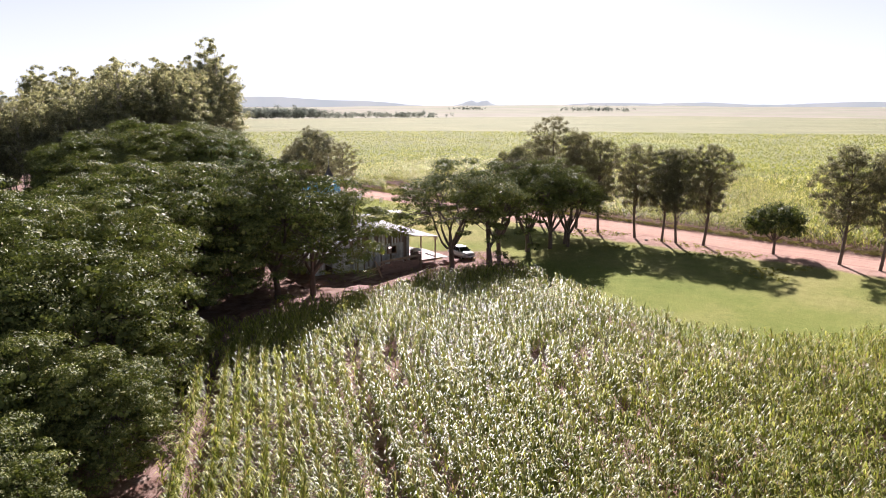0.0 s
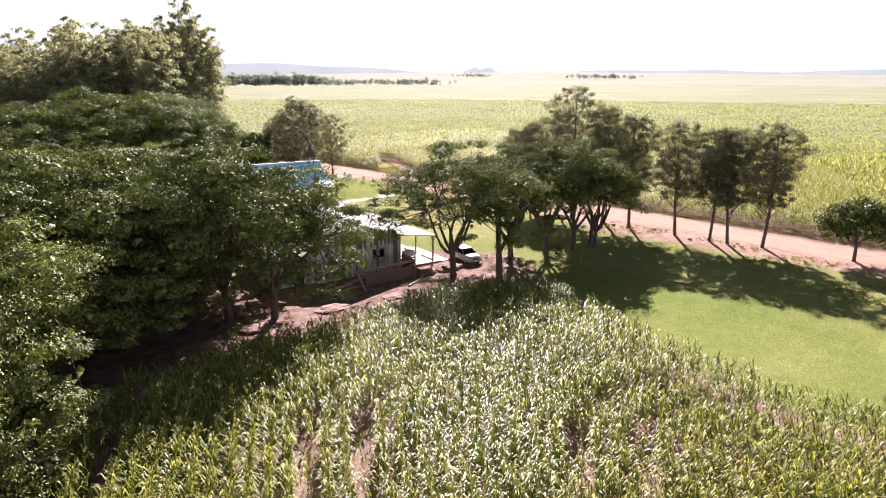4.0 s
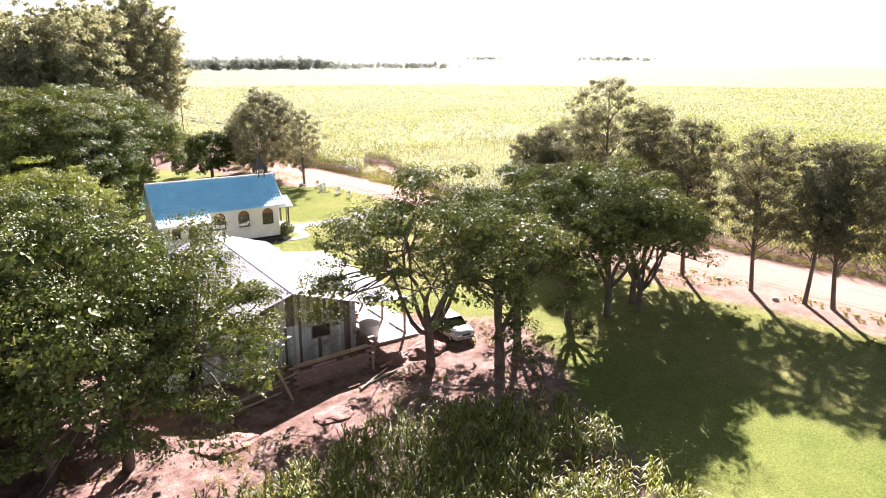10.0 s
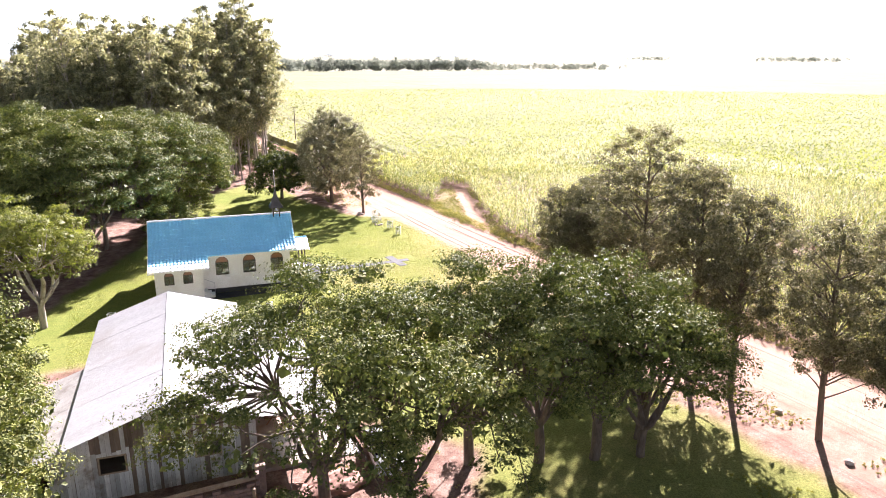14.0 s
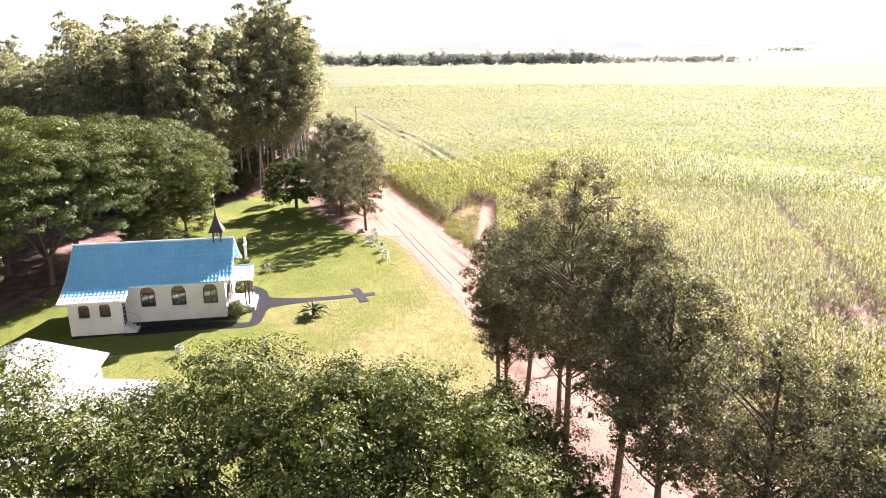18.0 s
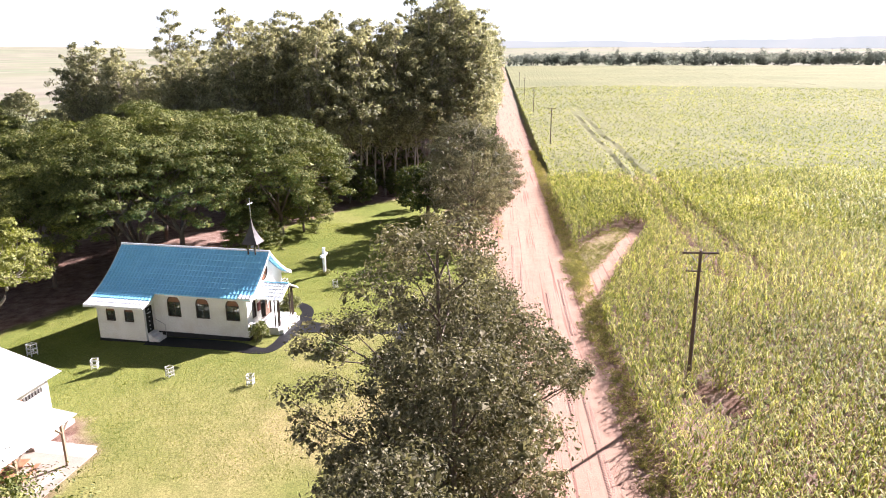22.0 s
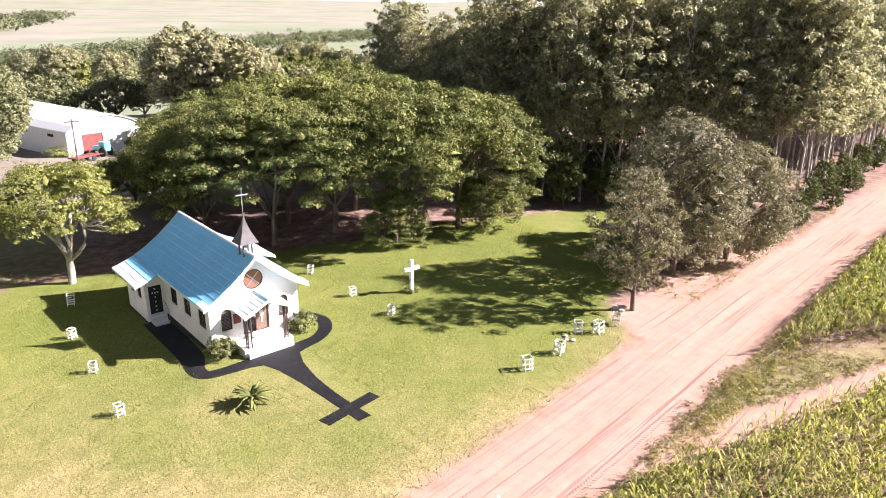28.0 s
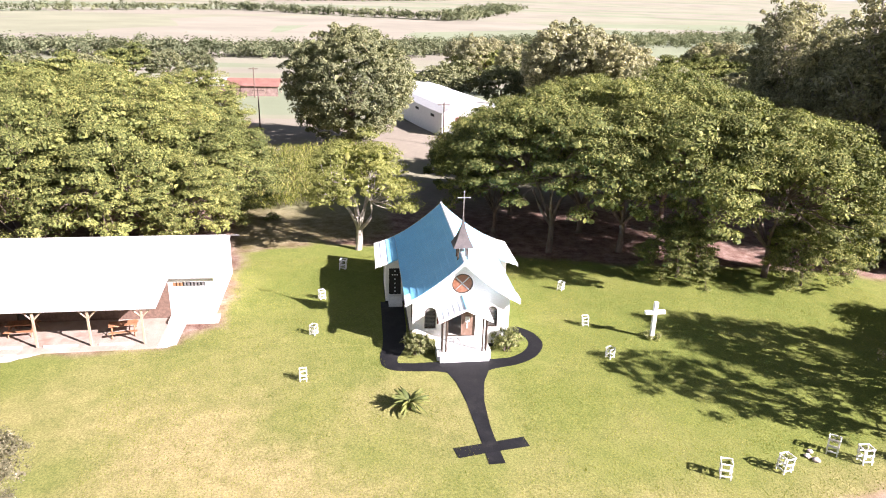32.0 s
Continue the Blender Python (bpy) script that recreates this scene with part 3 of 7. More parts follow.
def clumps(rng, centres, a, c, per, size, up=0.6, aspect=0.5, sprig=20, tight=0.24):
    """Leaf clumps: flattened balls of sprigs round the centres, thicker on their upper shell; the leaves of a sprig face much the same way."""
    m = len(centres)
    k = max(3, per // sprig)
    D = rng.normal(size=(m, k, 3))
    D /= np.linalg.norm(D, axis=2)[:, :, None]
    D[:, :, 2] = np.where(rng.random((m, k)) < 0.7, np.abs(D[:, :, 2]), D[:, :, 2])
    rad = rng.uniform(0.35, 1.0, (m, k, 1)) ** 0.6
    which = np.arange(per) % k
    D, rad = D[:, which], rad[:, which]
    a = np.broadcast_to(a, (m,))[:, None, None]
    c = np.broadcast_to(c, (m,))[:, None]
    off = (D * rad + rng.normal(size=D.shape) * tight) * a
    off[:, :, 2] = off[:, :, 2] / a[:, :, 0] * np.maximum(c, 0.5 * a[:, :, 0] * tight)
    C = (centres[:, None, :] + off).reshape(-1, 3)
    N = (D + [0, 0, up] + rng.normal(size=D.shape) * 0.24).reshape(-1, 3)
    return leaves(rng, C, N, size, aspect)


def limb(rng, p, q, r0, r1, bend=0.12, n=5, sides=6):
    p, q = np.array(p, float), np.array(q, float)
    t = np.linspace(0, 1, n)[:, None]
    L = np.linalg.norm(q - p)
    P = p + (q - p) * t + np.sin(t * np.pi) * rng.normal(size=3) * bend * L
    return tube_arrays(P, np.linspace(r0, r1, n), sides)


def pads(rng, C, a, flat, per, size, aspect=0.55, lumps=9, loose=0.42, up=0.35, fuzz=0.0, apart=0.66):
    """Billowed pads of foliage: each pad is a few lumps, and the leaves lie over a lump's outer face like scales."""
    m = len(C)
    a = np.broadcast_to(a, (m,))[:, None, None]
    E = rng.normal(size=(m, lumps, 3))
    E[:, :, 2] = np.abs(E[:, :, 2]) * 0.9 + 0.05
    E /= np.linalg.norm(E, axis=2)[:, :, None]
    E = E * rng.uniform(0.75, 1.1, (m, lumps, 1))
    big = rng.uniform(0.28, 0.55, (m, lumps, 1))
    which = np.arange(per) % lumps
    Ek, big = E[:, which], big[:, which]
    D = rng.normal(size=(m, per, 3)) + Ek * 0.7
    D /= np.linalg.norm(D, axis=2)[:, :, None]
    off = (Ek * apart + D * big * rng.uniform(0.6 - 0.3 * fuzz, 1.18 + fuzz, (m, per, 1))) * a
    off[:, :, 2] *= flat
    N = D * 0.85 + Ek * 0.35 + [0, 0, up] + rng.normal(size=D.shape) * loose
    return leaves(rng, (C[:, None, :] + off).reshape(-1, 3), N.reshape(-1, 3), size, aspect, 0.1)


def spaced(rng, draw, n, tries=9):
    """Points drawn one by one, each the farthest of a few from those before it."""
    P = [draw(1)[0]]
    for _ in range(n - 1):
        Q = draw(tries)
        d = ((Q[:, None, :] - np.array(P)[None]) ** 2).sum(2).min(1)
        P.append(Q[int(np.argmax(d))])
    return np.array(P)


def umbrella_tree(seed, R, H, n=80, per=230, size=0.27, forks=6, drop=0.34, shift=(0.0, 0.0), hang=3.4, core=1.0, flat=0.42):
    """Broad flat-topped crown in layers of billowed pads, on limbs that spread from a low fork."""
    rng = np.random.default_rng(seed)
    wood = [limb(rng, (0, 0, -0.4), (0.1, 0.1, H * 0.2), 0.34, 0.27, 0.03, 5, 8)]
    top = np.array((0.1, 0.1, H * 0.19))
    sh = np.array((*shift, 0.0))

    def draw(k):
        r = R * np.sqrt(rng.uniform(0.0, 1.0, k))
        th = rng.uniform(0, 2 * np.pi, k)
        r = r * (1 + 0.13 * np.sin(3 * th + seed) + 0.08 * np.sin(5 * th + 2 * seed))
        low = np.where(rng.random(k) < 0.42, rng.uniform(0.3 * hang, hang, k) * (0.45 + 0.65 * r / R), rng.uniform(0, 0.5, k))
        z = H * (1 - drop * (r / R) ** 2) - low + 0.45 * np.sin(th * 4 + r)
        return np.stack([r * np.cos(th), r * np.sin(th), z], 1)

    C = spaced(rng, draw, n)
    boughs = spaced(rng, draw, int(5 + R))
    own = boughs[((C[:, None, :2] - boughs[None, :, :2]) ** 2).sum(2).argmin(1)]
    C[:, :2] += 0.3 * (own - C)[:, :2]                   # the pads gather on boughs, with gaps between
    near = np.linalg.norm((C - own)[:, :2], axis=1) / (0.22 * R)
    C[:, 2] += 1.15 * np.clip(1 - near ** 2, -1.1, 1) * (0.5 + 0.06 * R) - 0.5
    a = rng.uniform(0.7, 2.1, n) * (R / 6) ** 0.4
    C = C + sh * (C[:, 2:] / H) ** 2
    mids = []
    for i in range(forks):
        t = 2 * np.pi * (i + rng.uniform(-0.3, 0.3)) / forks
        rr = R * rng.uniform(0.28, 0.5)
        mid = np.array((rr * np.cos(t), rr * np.sin(t), H * rng.uniform(0.5, 0.62))) + sh * 0.35
        wood.append(limb(rng, top, mid, 0.18, 0.10, 0.08))
        mids.append(mid)
    mids = np.array(mids)
    for k in range(n):
        e = C[k] - [0, 0, a[k] * 0.15]
        j = int(np.argmin(((mids - e) ** 2 * [1, 1, 0.3]).sum(1)))
        if k % 2 == 0 or np.linalg.norm(C[k, :2]) > 0.7 * R:
            wood.append(limb(rng, mids[j], e, 0.07, 0.02, 0.09, 4, 5))
    outer = pads(rng, C, a, flat, per, size, 0.55, 9, 0.28, 0.35, 0.0, 0.78)
    inner = pads(rng, C - [0, 0, 0.15], a * 0.8, 0.3, 36, size * 2.4, 0.7, 5, 0.5, 0.8)
    K = draw(int(40 + 620 * core)) * [0.88, 0.88, 1.0] + sh * 0.5        # the shaded leaf mass under the pads
    K[:, 2] = np.maximum(K[:, 2] - rng.uniform(0.5, 1.0 + 1.2 * core, len(K)), 0.42 * H)
    mass = leaves(rng, K, rng.normal(size=K.shape) * [0.6, 0.6, 0.4] + [0, 0, 0.7], 0.62, 0.7)
    return wood, join_arrays([outer, inner, mass])


def column_tree(seed, R, H, n=160, per=230, size=0.115, base=0.33):
    """Tall roadside tree with an uneven narrow crown on one straight stem."""
    rng = np.random.default_rng(seed)
    lean = rng.normal(size=2) * 0.25
    wood = [limb(rng, (0, 0, -0.4), (lean[0], lean[1], H * 0.93), 0.20, 0.04, 0.012, 8, 8)]

    def draw(k):
        u = rng.uniform(0, 1, k) ** 0.85
        prof = np.sin(np.pi * (0.14 + 0.78 * u)) ** 0.7
        th = rng.uniform(0, 2 * np.pi, k)
        z = H * (base + (0.97 - base) * u)
        r = R * prof * np.sqrt(rng.uniform(0.05, 1, k)) * (1 + 0.3 * np.sin(2 * th + seed + z * 0.8))
        return np.stack([r * np.cos(th) + lean[0] * u, r * np.sin(th) + lean[1] * u, z], 1)

    C = spaced(rng, draw, n, 6)
    for k in range(n):
        r = np.linalg.norm(C[k, :2])
        f = (C[k, 2] - 0.6 - r * 0.6) / H
        if k % 3 == 0:
            wood.append(limb(rng, (lean[0] * f, lean[1] * f, max(f * H, H * 0.16)), C[k], 0.055, 0.016, 0.06, 4, 5))
    a = rng.uniform(0.4, 0.85, n)
    outer = pads(rng, C, a, 0.9, per, size, 0.5, 7, 0.7, 0.3, 0.45)
    inner = pads(rng, C, a * 0.6, 0.8, 16, size * 2.2, 0.6, 4, 0.7)
    return wood, join_arrays([outer, inner])


def eucalyptus(seed, R, H, n=78, per=72, size=0.5):
    """High thin stem with a ragged crown of drooping sprays, gathered on a few rising boughs."""
    rng = np.random.default_rng(seed)
    lean = rng.normal(size=2) * 0.6
    wood = [limb(rng, (0, 0, -0.4), (lean[0], lean[1], H * 0.96), 0.20, 0.04, 0.012, 8, 6)]

    def draw(k):
        u = rng.uniform(0, 1, k)
        th = rng.uniform(0, 2 * np.pi, k)
        r = R * np.sin(np.pi * (0.2 + 0.74 * u)) ** 0.8 * np.sqrt(rng.uniform(0.02, 1, k)) * (1 + 0.25 * np.sin(2 * th + 5 * u + seed))
        return np.stack([r * np.cos(th) + lean[0] * u, r * np.sin(th) + lean[1] * u, H * (0.33 + 0.65 * u)], 1)

    C = spaced(rng, draw, n, 4)
    for k in range(0, n, 2):
        r = np.linalg.norm(C[k, :2])
        f = (C[k, 2] - 1.4 - r * 0.9) / H
        wood.append(limb(rng, (lean[0] * f, lean[1] * f, f * H), C[k], 0.06, 0.02, 0.06, 4, 5))
    a = rng.uniform(0.7, 1.5, n) * (1.15 - 0.35 * (C[:, 2] / H - 0.33) / 0.65)
    return wood, pads(rng, C, a * 1.2, 0.8, per, size, 0.42, 4, 0.42, 0.4, 0.25, 0.6)


def dome_tree(seed, R, H, n=150, per=80, size=0.3, base=0.12, stem=0.35):
    """Dense rounded crown reaching low, on a short stem."""
    rng = np.random.default_rng(seed)
    wood = [limb(rng, (0, 0, -0.4), (0, 0, H * 0.5), stem, stem * 0.5, 0.02, 5, 8)]
    for i in range(7):
        a = 2 * np.pi * i / 7
        wood.append(limb(rng, (0, 0, H * 0.25), (R * 0.6 * np.cos(a), R * 0.6 * np.sin(a), H * rng.uniform(0.5, 0.75)), stem * 0.45, 0.05, 0.08))
    h = H * (1 - base) / 2

    def draw(k):
        D = rng.normal(size=(k, 3))
        D /= np.linalg.norm(D, axis=1)[:, None]
        D[:, 2] = np.where(D[:, 2] < (-0.5 if base > 0.07 else -0.95), -D[:, 2], D[:, 2])
        s = rng.uniform(0.74, 0.98, k)[:, None] * (1 + 0.1 * np.sin(3 * np.arctan2(D[:, 1], D[:, 0]) + seed)[:, None])
        return D * s * [R, R, h] + [0, 0, H * base + h]

    C = spaced(rng, draw, n, 5)
    a = rng.uniform(0.65, 1.2, n) * (R / 5) ** 0.4
    out = (C - [0, 0, H * base + h]) / [R, R, h]
    C = C - out * a[:, None] * 0.3
    K = draw(n) * [0.84, 0.84, 0.9] + [0, 0, 0.05 * H]          # the shaded leaf mass inside
    mass = leaves(rng, K, rng.normal(size=K.shape), 0.3 * R ** 0.7, 0.8)
    return wood, join_arrays([pads(rng, C, a, 0.78, per, size, 0.6, 6, 0.4, 0.35, 0.15), mass])


def tree_thing(name, built, bark, leaf, label, category="tree", group=""):
    wood, crown = built
    t = thing(name, Matrix.Identity(4), label, category, group)
    part("trunk", fast_mesh("trunk", *join_arrays(wood)), bark, t, "", None, True)
    part("crown", fast_mesh("crown", *crown), leaf, t, "", None, True)
    return t


def plant_out(protos, spots, sink=0.05, seed=1, labels=None):
    """Stands the trees of a kind out: x, y, scale, which; the first of each is the built one."""
    rng = random.Random(seed)
    used = set()
    for i, (x, y, s, k) in enumerate(spots):
        m = on(x, y, rng.uniform(0, 360), s * rng.uniform(0.97, 1.03), sink)
        if k not in used:
            used.add(k)
            ob = protos[k]
            ob.matrix_basis = m
        else:
            src = protos[k]
            keep = src.matrix_basis.copy()
            src.matrix_basis = Matrix.Identity(4)
            ob = copy_thing(src, m)
            src.matrix_basis = keep
        if labels and i in labels:
            tagged(ob, labels[i])


# umbrella trees by the hall, the wood west of it and the grove behind the chapel
umb = [tree_thing("umbrella_tree", built, BARK, LEAF_UMB, lab, "tree", "umbrella trees")
       for built, lab in ((umbrella_tree(3, 7.3, 12.0, 130, 380, 0.18, hang=3.0), "broad flat-topped green tree with forked trunk on red earth"),
                          (umbrella_tree(8, 7.2, 12.6, 130, 430, 0.165, hang=3.2), "wide layered umbrella-shaped tree with dark limbs"),
                          (umbrella_tree(14, 5.4, 11.4, 68, 430, 0.13, 7, 0.24, hang=1.5, core=0.15), "umbrella-shaped green tree with slender spreading limbs"),
                          (umbrella_tree(17, 8.8, 15.6, 170, 430, 0.2, 7, 0.30, hang=2.8, core=0.5, flat=0.5), "great spreading green tree of the grove with drooping skirts"),
                          (umbrella_tree(19, 6.4, 12.2, 130, 360, 0.195, 6, 0.52), "dense green tree with foliage hanging low"),
                          (umbrella_tree(29, 6.4, 12.0, 100, 430, 0.13, 8, 0.36, hang=2.2, core=0.15), "airy flat-topped green tree with many fanned limbs on red earth"),
                          (umbrella_tree(31, 3.7, 10.6, 34, 400, 0.135, 4, 0.24, hang=1.8, core=0.05), "slim young umbrella-shaped tree with a forked stem"))]
BY_THE_HALL = [(51.9, 60.8, 1.02, 5), (55.1, 57.9, 1.08, 6), (63.2, 59.4, 0.94, 2), (65.8, 58.0, 0.92, 2), (69.0, 58.2, 0.78, 2), (68.0, 56.8, 0.76, 2), (60.0, 61.2, 0.94, 5)]
WEST_EDGE = [(30.6, 63.2, 1.03, 1), (24.2, 65.3, 1.07, 0), (34.0, 73.5, 0.95, 4), (28, 73.5, 1.08, 4), (20, 74, 1.06, 1), (33.5, 80.5, 0.7, 4), (16.5, 65, 1.12, 0), (12.2, 54, 1.0, 1),
             (8, 57, 1.1, 4), (8.5, 46.5, 0.92, 4), (3, 50, 1.05, 1), (9, 68, 1.1, 0)]
WEST_WOOD = [(10, 79, 0.94, 4), (1, 62, 1.1, 0), (0, 74, 0.98, 1), (26, 82, 0.85, 4), (17, 83, 0.85, 4), (-8, 66, 1.05, 0), (-10, 78, 1.0, 1), (4.5, 39.5, 0.7, 4),
             (-2, 44, 0.9, 4), (1.5, 33, 0.58, 4), (7.6, 38.4, 0.6, 4), (-3, 36, 0.7, 4), (0.5, 27, 0.5, 4)]
GROVE = [(42.2, 113.0, 0.94, 3), (43.5, 119.5, 0.98, 3), (48.6, 124.0, 0.93, 3), (52.0, 129.0, 0.88, 3), (36.8, 118.5, 0.96, 3), (34.5, 110, 0.74, 3), (38, 127, 0.98, 3),
         (29, 123, 0.9, 3), (28, 114, 0.8, 3), (50.8, 121.2, 0.45, 4), (54.2, 131.0, 0.5, 4)]
plant_out(umb, BY_THE_HALL + WEST_EDGE + WEST_WOOD + GROVE, seed=4)

by_hall = tree_thing("umbrella_tree", umbrella_tree(23, 5.8, 11.0, 84, 420, 0.135, 7, 0.5, (4.2, -1.0), 2.4, 0.25), BARK, LEAF_UMB, "umbrella-shaped tree leaning its crown towards the hall", "tree", "umbrella trees")
by_hall.matrix_basis = on(33.8, 61.7)

row = [tree_thing("roadside_tree", column_tree(s, R, H), BARK, LEAF_ROW, lab, "tree", "row of trees along the road")
       for s, R, H, lab in ((21, 2.9, 12.4, "slender grey-green roadside tree with a bare lower stem"),
                            (25, 2.5, 13.0, "narrow dark roadside tree with silvery leaves"),
                            (33, 3.6, 16.0, "tall roadside tree with an uneven grey-green crown"))]
plant_out(row, [(76.6, 58.7, 0.98, 1), (76.9, 53.0, 0.95, 0), (77.0, 49.1, 0.90, 1), (77.3, 47.2, 0.96, 0), (78.4, 44.2, 0.98, 0), (77.2, 63.0, 1.04, 1), (76.7, 67.2, 1.0, 2),
                (77.8, 70.4, 0.84, 2), (77.6, 74.6, 0.90, 1), (76.4, 76.4, 0.80, 1), (75.8, 73.2, 0.74, 1), (79.3, 28.9, 1.0, 0), (79.2, 24.9, 0.98, 1), (79.4, 20, 1.0, 0), (79.6, 13, 1.0, 1)], seed=9)

# trees by the road north of the lawn
near_n = tree_thing("roadside_tree", column_tree(41, 3.0, 10.8, 110, 100, 0.16, 0.2), BARK, LEAF_GREY, "small tree with airy olive-grey foliage at the lawn's edge", "tree")
near_n.matrix_basis = on(76.0, 121.6, 20)
grey = tree_thing("spreading_tree", dome_tree(43, 5.4, 13.6, 260, 130, 0.19, 0.05, 0.3), BARK, LEAF_GREY, "large spreading tree with bare grey twigs by the road", "tree")
grey.matrix_basis = on(74.6, 131.5, 50)
bush_n = tree_thing("spreading_tree", dome_tree(47, 5.4, 10.6, 260, 130, 0.19, 0.0, 0.3), BARK, LEAF_GREY, "rounded olive-green tree hanging low over the road verge", "tree")
bush_n.matrix_basis = on(76.2, 139.5, 10)
dark_n = tree_thing("evergreen_tree", dome_tree(49, 4.2, 7.6, 110, 110, 0.28, 0.05, 0.3), BARK, LEAF_DARK, "low dark evergreen tree behind the lawn", "tree")
dark_n.matrix_basis = on(69.0, 139.5, 10)
round_b = tree_thing("round_tree", dome_tree(51, 3.2, 5.6, 90, 110, 0.24, 0.2, 0.2), BARK, LEAF_DARK, "low round dark tree beside the dirt road", "tree")
round_b.matrix_basis = on(79.6, 36.1, 0)

# eucalyptus wood along the road
eucs = [tree_thing("eucalyptus", eucalyptus(s, R, H), BARK_PALE, LEAF_EUC, lab, "tree", "eucalyptus wood")
        for s, R, H, lab in ((61, 3.4, 27.5, "tall eucalyptus with a pale thin trunk and loose grey-green crown"),
                             (62, 3.0, 25.5, "tall slender eucalyptus with pale bark"),
                             (63, 3.9, 29.5, "high eucalyptus with a ragged grey-green top"))]
er = random.Random(5)
spots = []
EUC_EDGE = [(8, 158), (20, 153), (32, 149), (42, 146.5), (52, 148), (59, 154), (66, 161), (72.5, 167), (74.6, 176), (75, 188), (75, 202), (75, 218), (75, 236), (75, 258), (75, 284), (75, 316), (75, 352), (75, 395)]
for (ax_, ay_), (bx_, by_) in zip(EUC_EDGE, EUC_EDGE[1:]):
    L = math.hypot(bx_ - ax_, by_ - ay_)
    nx_, ny_ = -(by_ - ay_) / L, (bx_ - ax_) / L
    gap = 2.5 if by_ < 240 else 5.0
    for depth in range(3 if by_ < 220 else 2):
        k = 0.0
        while k < L:
            f = (k + er.uniform(-1, 1)) / L
            d = depth * 4.2 + er.uniform(-1.2, 1.2) + 0.5
            spots.append((ax_ + (bx_ - ax_) * f + nx_ * d, ay_ + (by_ - ay_) * f + ny_ * d, er.uniform(0.80, 1.12) * (1.0 if depth else 0.94) * (1.2 if er.random() < 0.09 else 1.0) * (0.86 if bx_ < 50 else 1.0), er.randrange(3)))
            k += gap * (1 + 0.35 * depth)
for k in range(48):           # the wood behind
    f = er.random()
    spots.append((18 + 56 * f + er.uniform(-4, 4), 166 + 12 * f + er.uniform(0, 34), er.uniform(0.8, 1.05), er.randrange(3)))
plant_out(eucs, spots, seed=6)

# dark undergrowth along the wood's edge and under the grove
br_u = random.Random(77)
under = [tree_thing("understorey_bush", dome_tree(s, R, H, 60, 60, 0.3, 0.0, 0.12), BARK, LEAF_DARK, lab, "bush", "understorey bushes")
         for s, R, H, lab in ((71, 2.6, 5.5, "dense dark green bush at the edge of the wood"), (72, 2.2, 7.5, "tall dark green shrub in the shade of the wood"))]
plant_out(under, [(50, 142, 1.0, 0), (54, 146, 1.1, 1), (58, 150.5, 1.0, 0), (47, 143, 1.1, 1), (44, 145, 1.1, 0), (39, 147, 1.1, 1), (52, 138, 0.8, 0), (62, 157, 0.7, 0),
                  (22, 133, 1.1, 0), (14, 140, 1.3, 1), (66, 145, 0.7, 0), (77.5, 148, 0.55, 0), (77.5, 156, 0.5, 0), (78, 168, 0.5, 0), (77.6, 180, 0.5, 0)] + [(75.5 + br_u.uniform(-1.5, 1.2), 162 + 3.4 * k + br_u.uniform(-1, 1), br_u.uniform(0.4, 0.75), k % 2) for k in range(48)] + [(ux + br_u.uniform(-1, 1), uy + 5.5 + br_u.uniform(-1, 1), br_u.uniform(0.9, 1.4), 1) for ux, uy in ((44, 147), (48, 148), (52, 150), (56, 153), (60, 157), (64, 161), (68, 165), (36, 149), (40, 148))], seed=7)

# yellow-green tree, great dark tree and others west of the chapel
yel = tree_thing("yellow_green_tree", umbrella_tree(81, 4.5, 10.4, 84, 330, 0.15, 6, 0.24, hang=1.9, core=0.2), BARK_PALE, LEAF_YEL, "small yellow-green tree with pale forked trunk on the lawn's edge", "tree")
yel.matrix_basis = on(38.2, 95.5, 30)
mango = tree_thing("great_dark_tree", dome_tree(83, 11.2, 19.4, 480, 170, 0.36, 0.0, 0.7), BARK, LEAF_BROAD, "huge dense dark-green tree with a rounded crown", "tree")
mango.matrix_basis = on(-20, 102.3, 0)
bg = [tree_thing("background_tree", built, BARK, lf, lab, "tree", "background trees")
      for built, lf, lab in ((dome_tree(91, 5.5, 9.5, 100, 90, 0.4), LEAF_BROAD, "rounded dark-green tree among the farm's woods"),
                             (dome_tree(92, 4.5, 12.5, 100, 90, 0.4), LEAF_EUC, "tall grey-green tree among the farm's woods"),
                             (umbrella_tree(93, 6.0, 10.0, 70, 120, 0.4), LEAF_UMB, "flat-topped green tree among the farm's woods"))]
br = random.Random(12)
BY_THE_FARM = [(8, 122, 1.0, 2), (-5, 130, 1.0, 0), (5, 137, 1.1, 0), (-18, 140, 1.0, 2), (15, 112, 0.7, 2), (20, 116, 0.9, 2), (-4, 146, 1.1, 1), (-30, 150, 1.6, 1),
               (-36, 146, 1.7, 1), (-42, 152, 1.7, 1), (-24, 154, 1.5, 1), (-33, 153, 1.6, 1), (-39, 149, 1.5, 1), (-50, 158, 1.4, 1)]
BEHIND_THE_FARM = [(-12, 156, 1.2, 0), (-60, 128, 1.1, 0), (-66, 132, 1.2, 0), (-72, 122, 0.9, 2), (-58, 142, 1.2, 0), (-118, 62, 1.0, 0), (-122, 52, 1.1, 2), (-126, 70, 1.0, 0),
                   (-60, 50, 1.2, 2), (-48, 42, 1.2, 2), (-70, 38, 1.2, 0), (-85, 48, 1.1, 0), (-92, 50, 1.0, 2)]
bspots = BY_THE_FARM + BEHIND_THE_FARM
for i in range(46):
    bspots.append((br.uniform(-60, 22), br.uniform(148, 215), br.uniform(0.8, 1.2), br.choice((0, 0, 1, 2))))
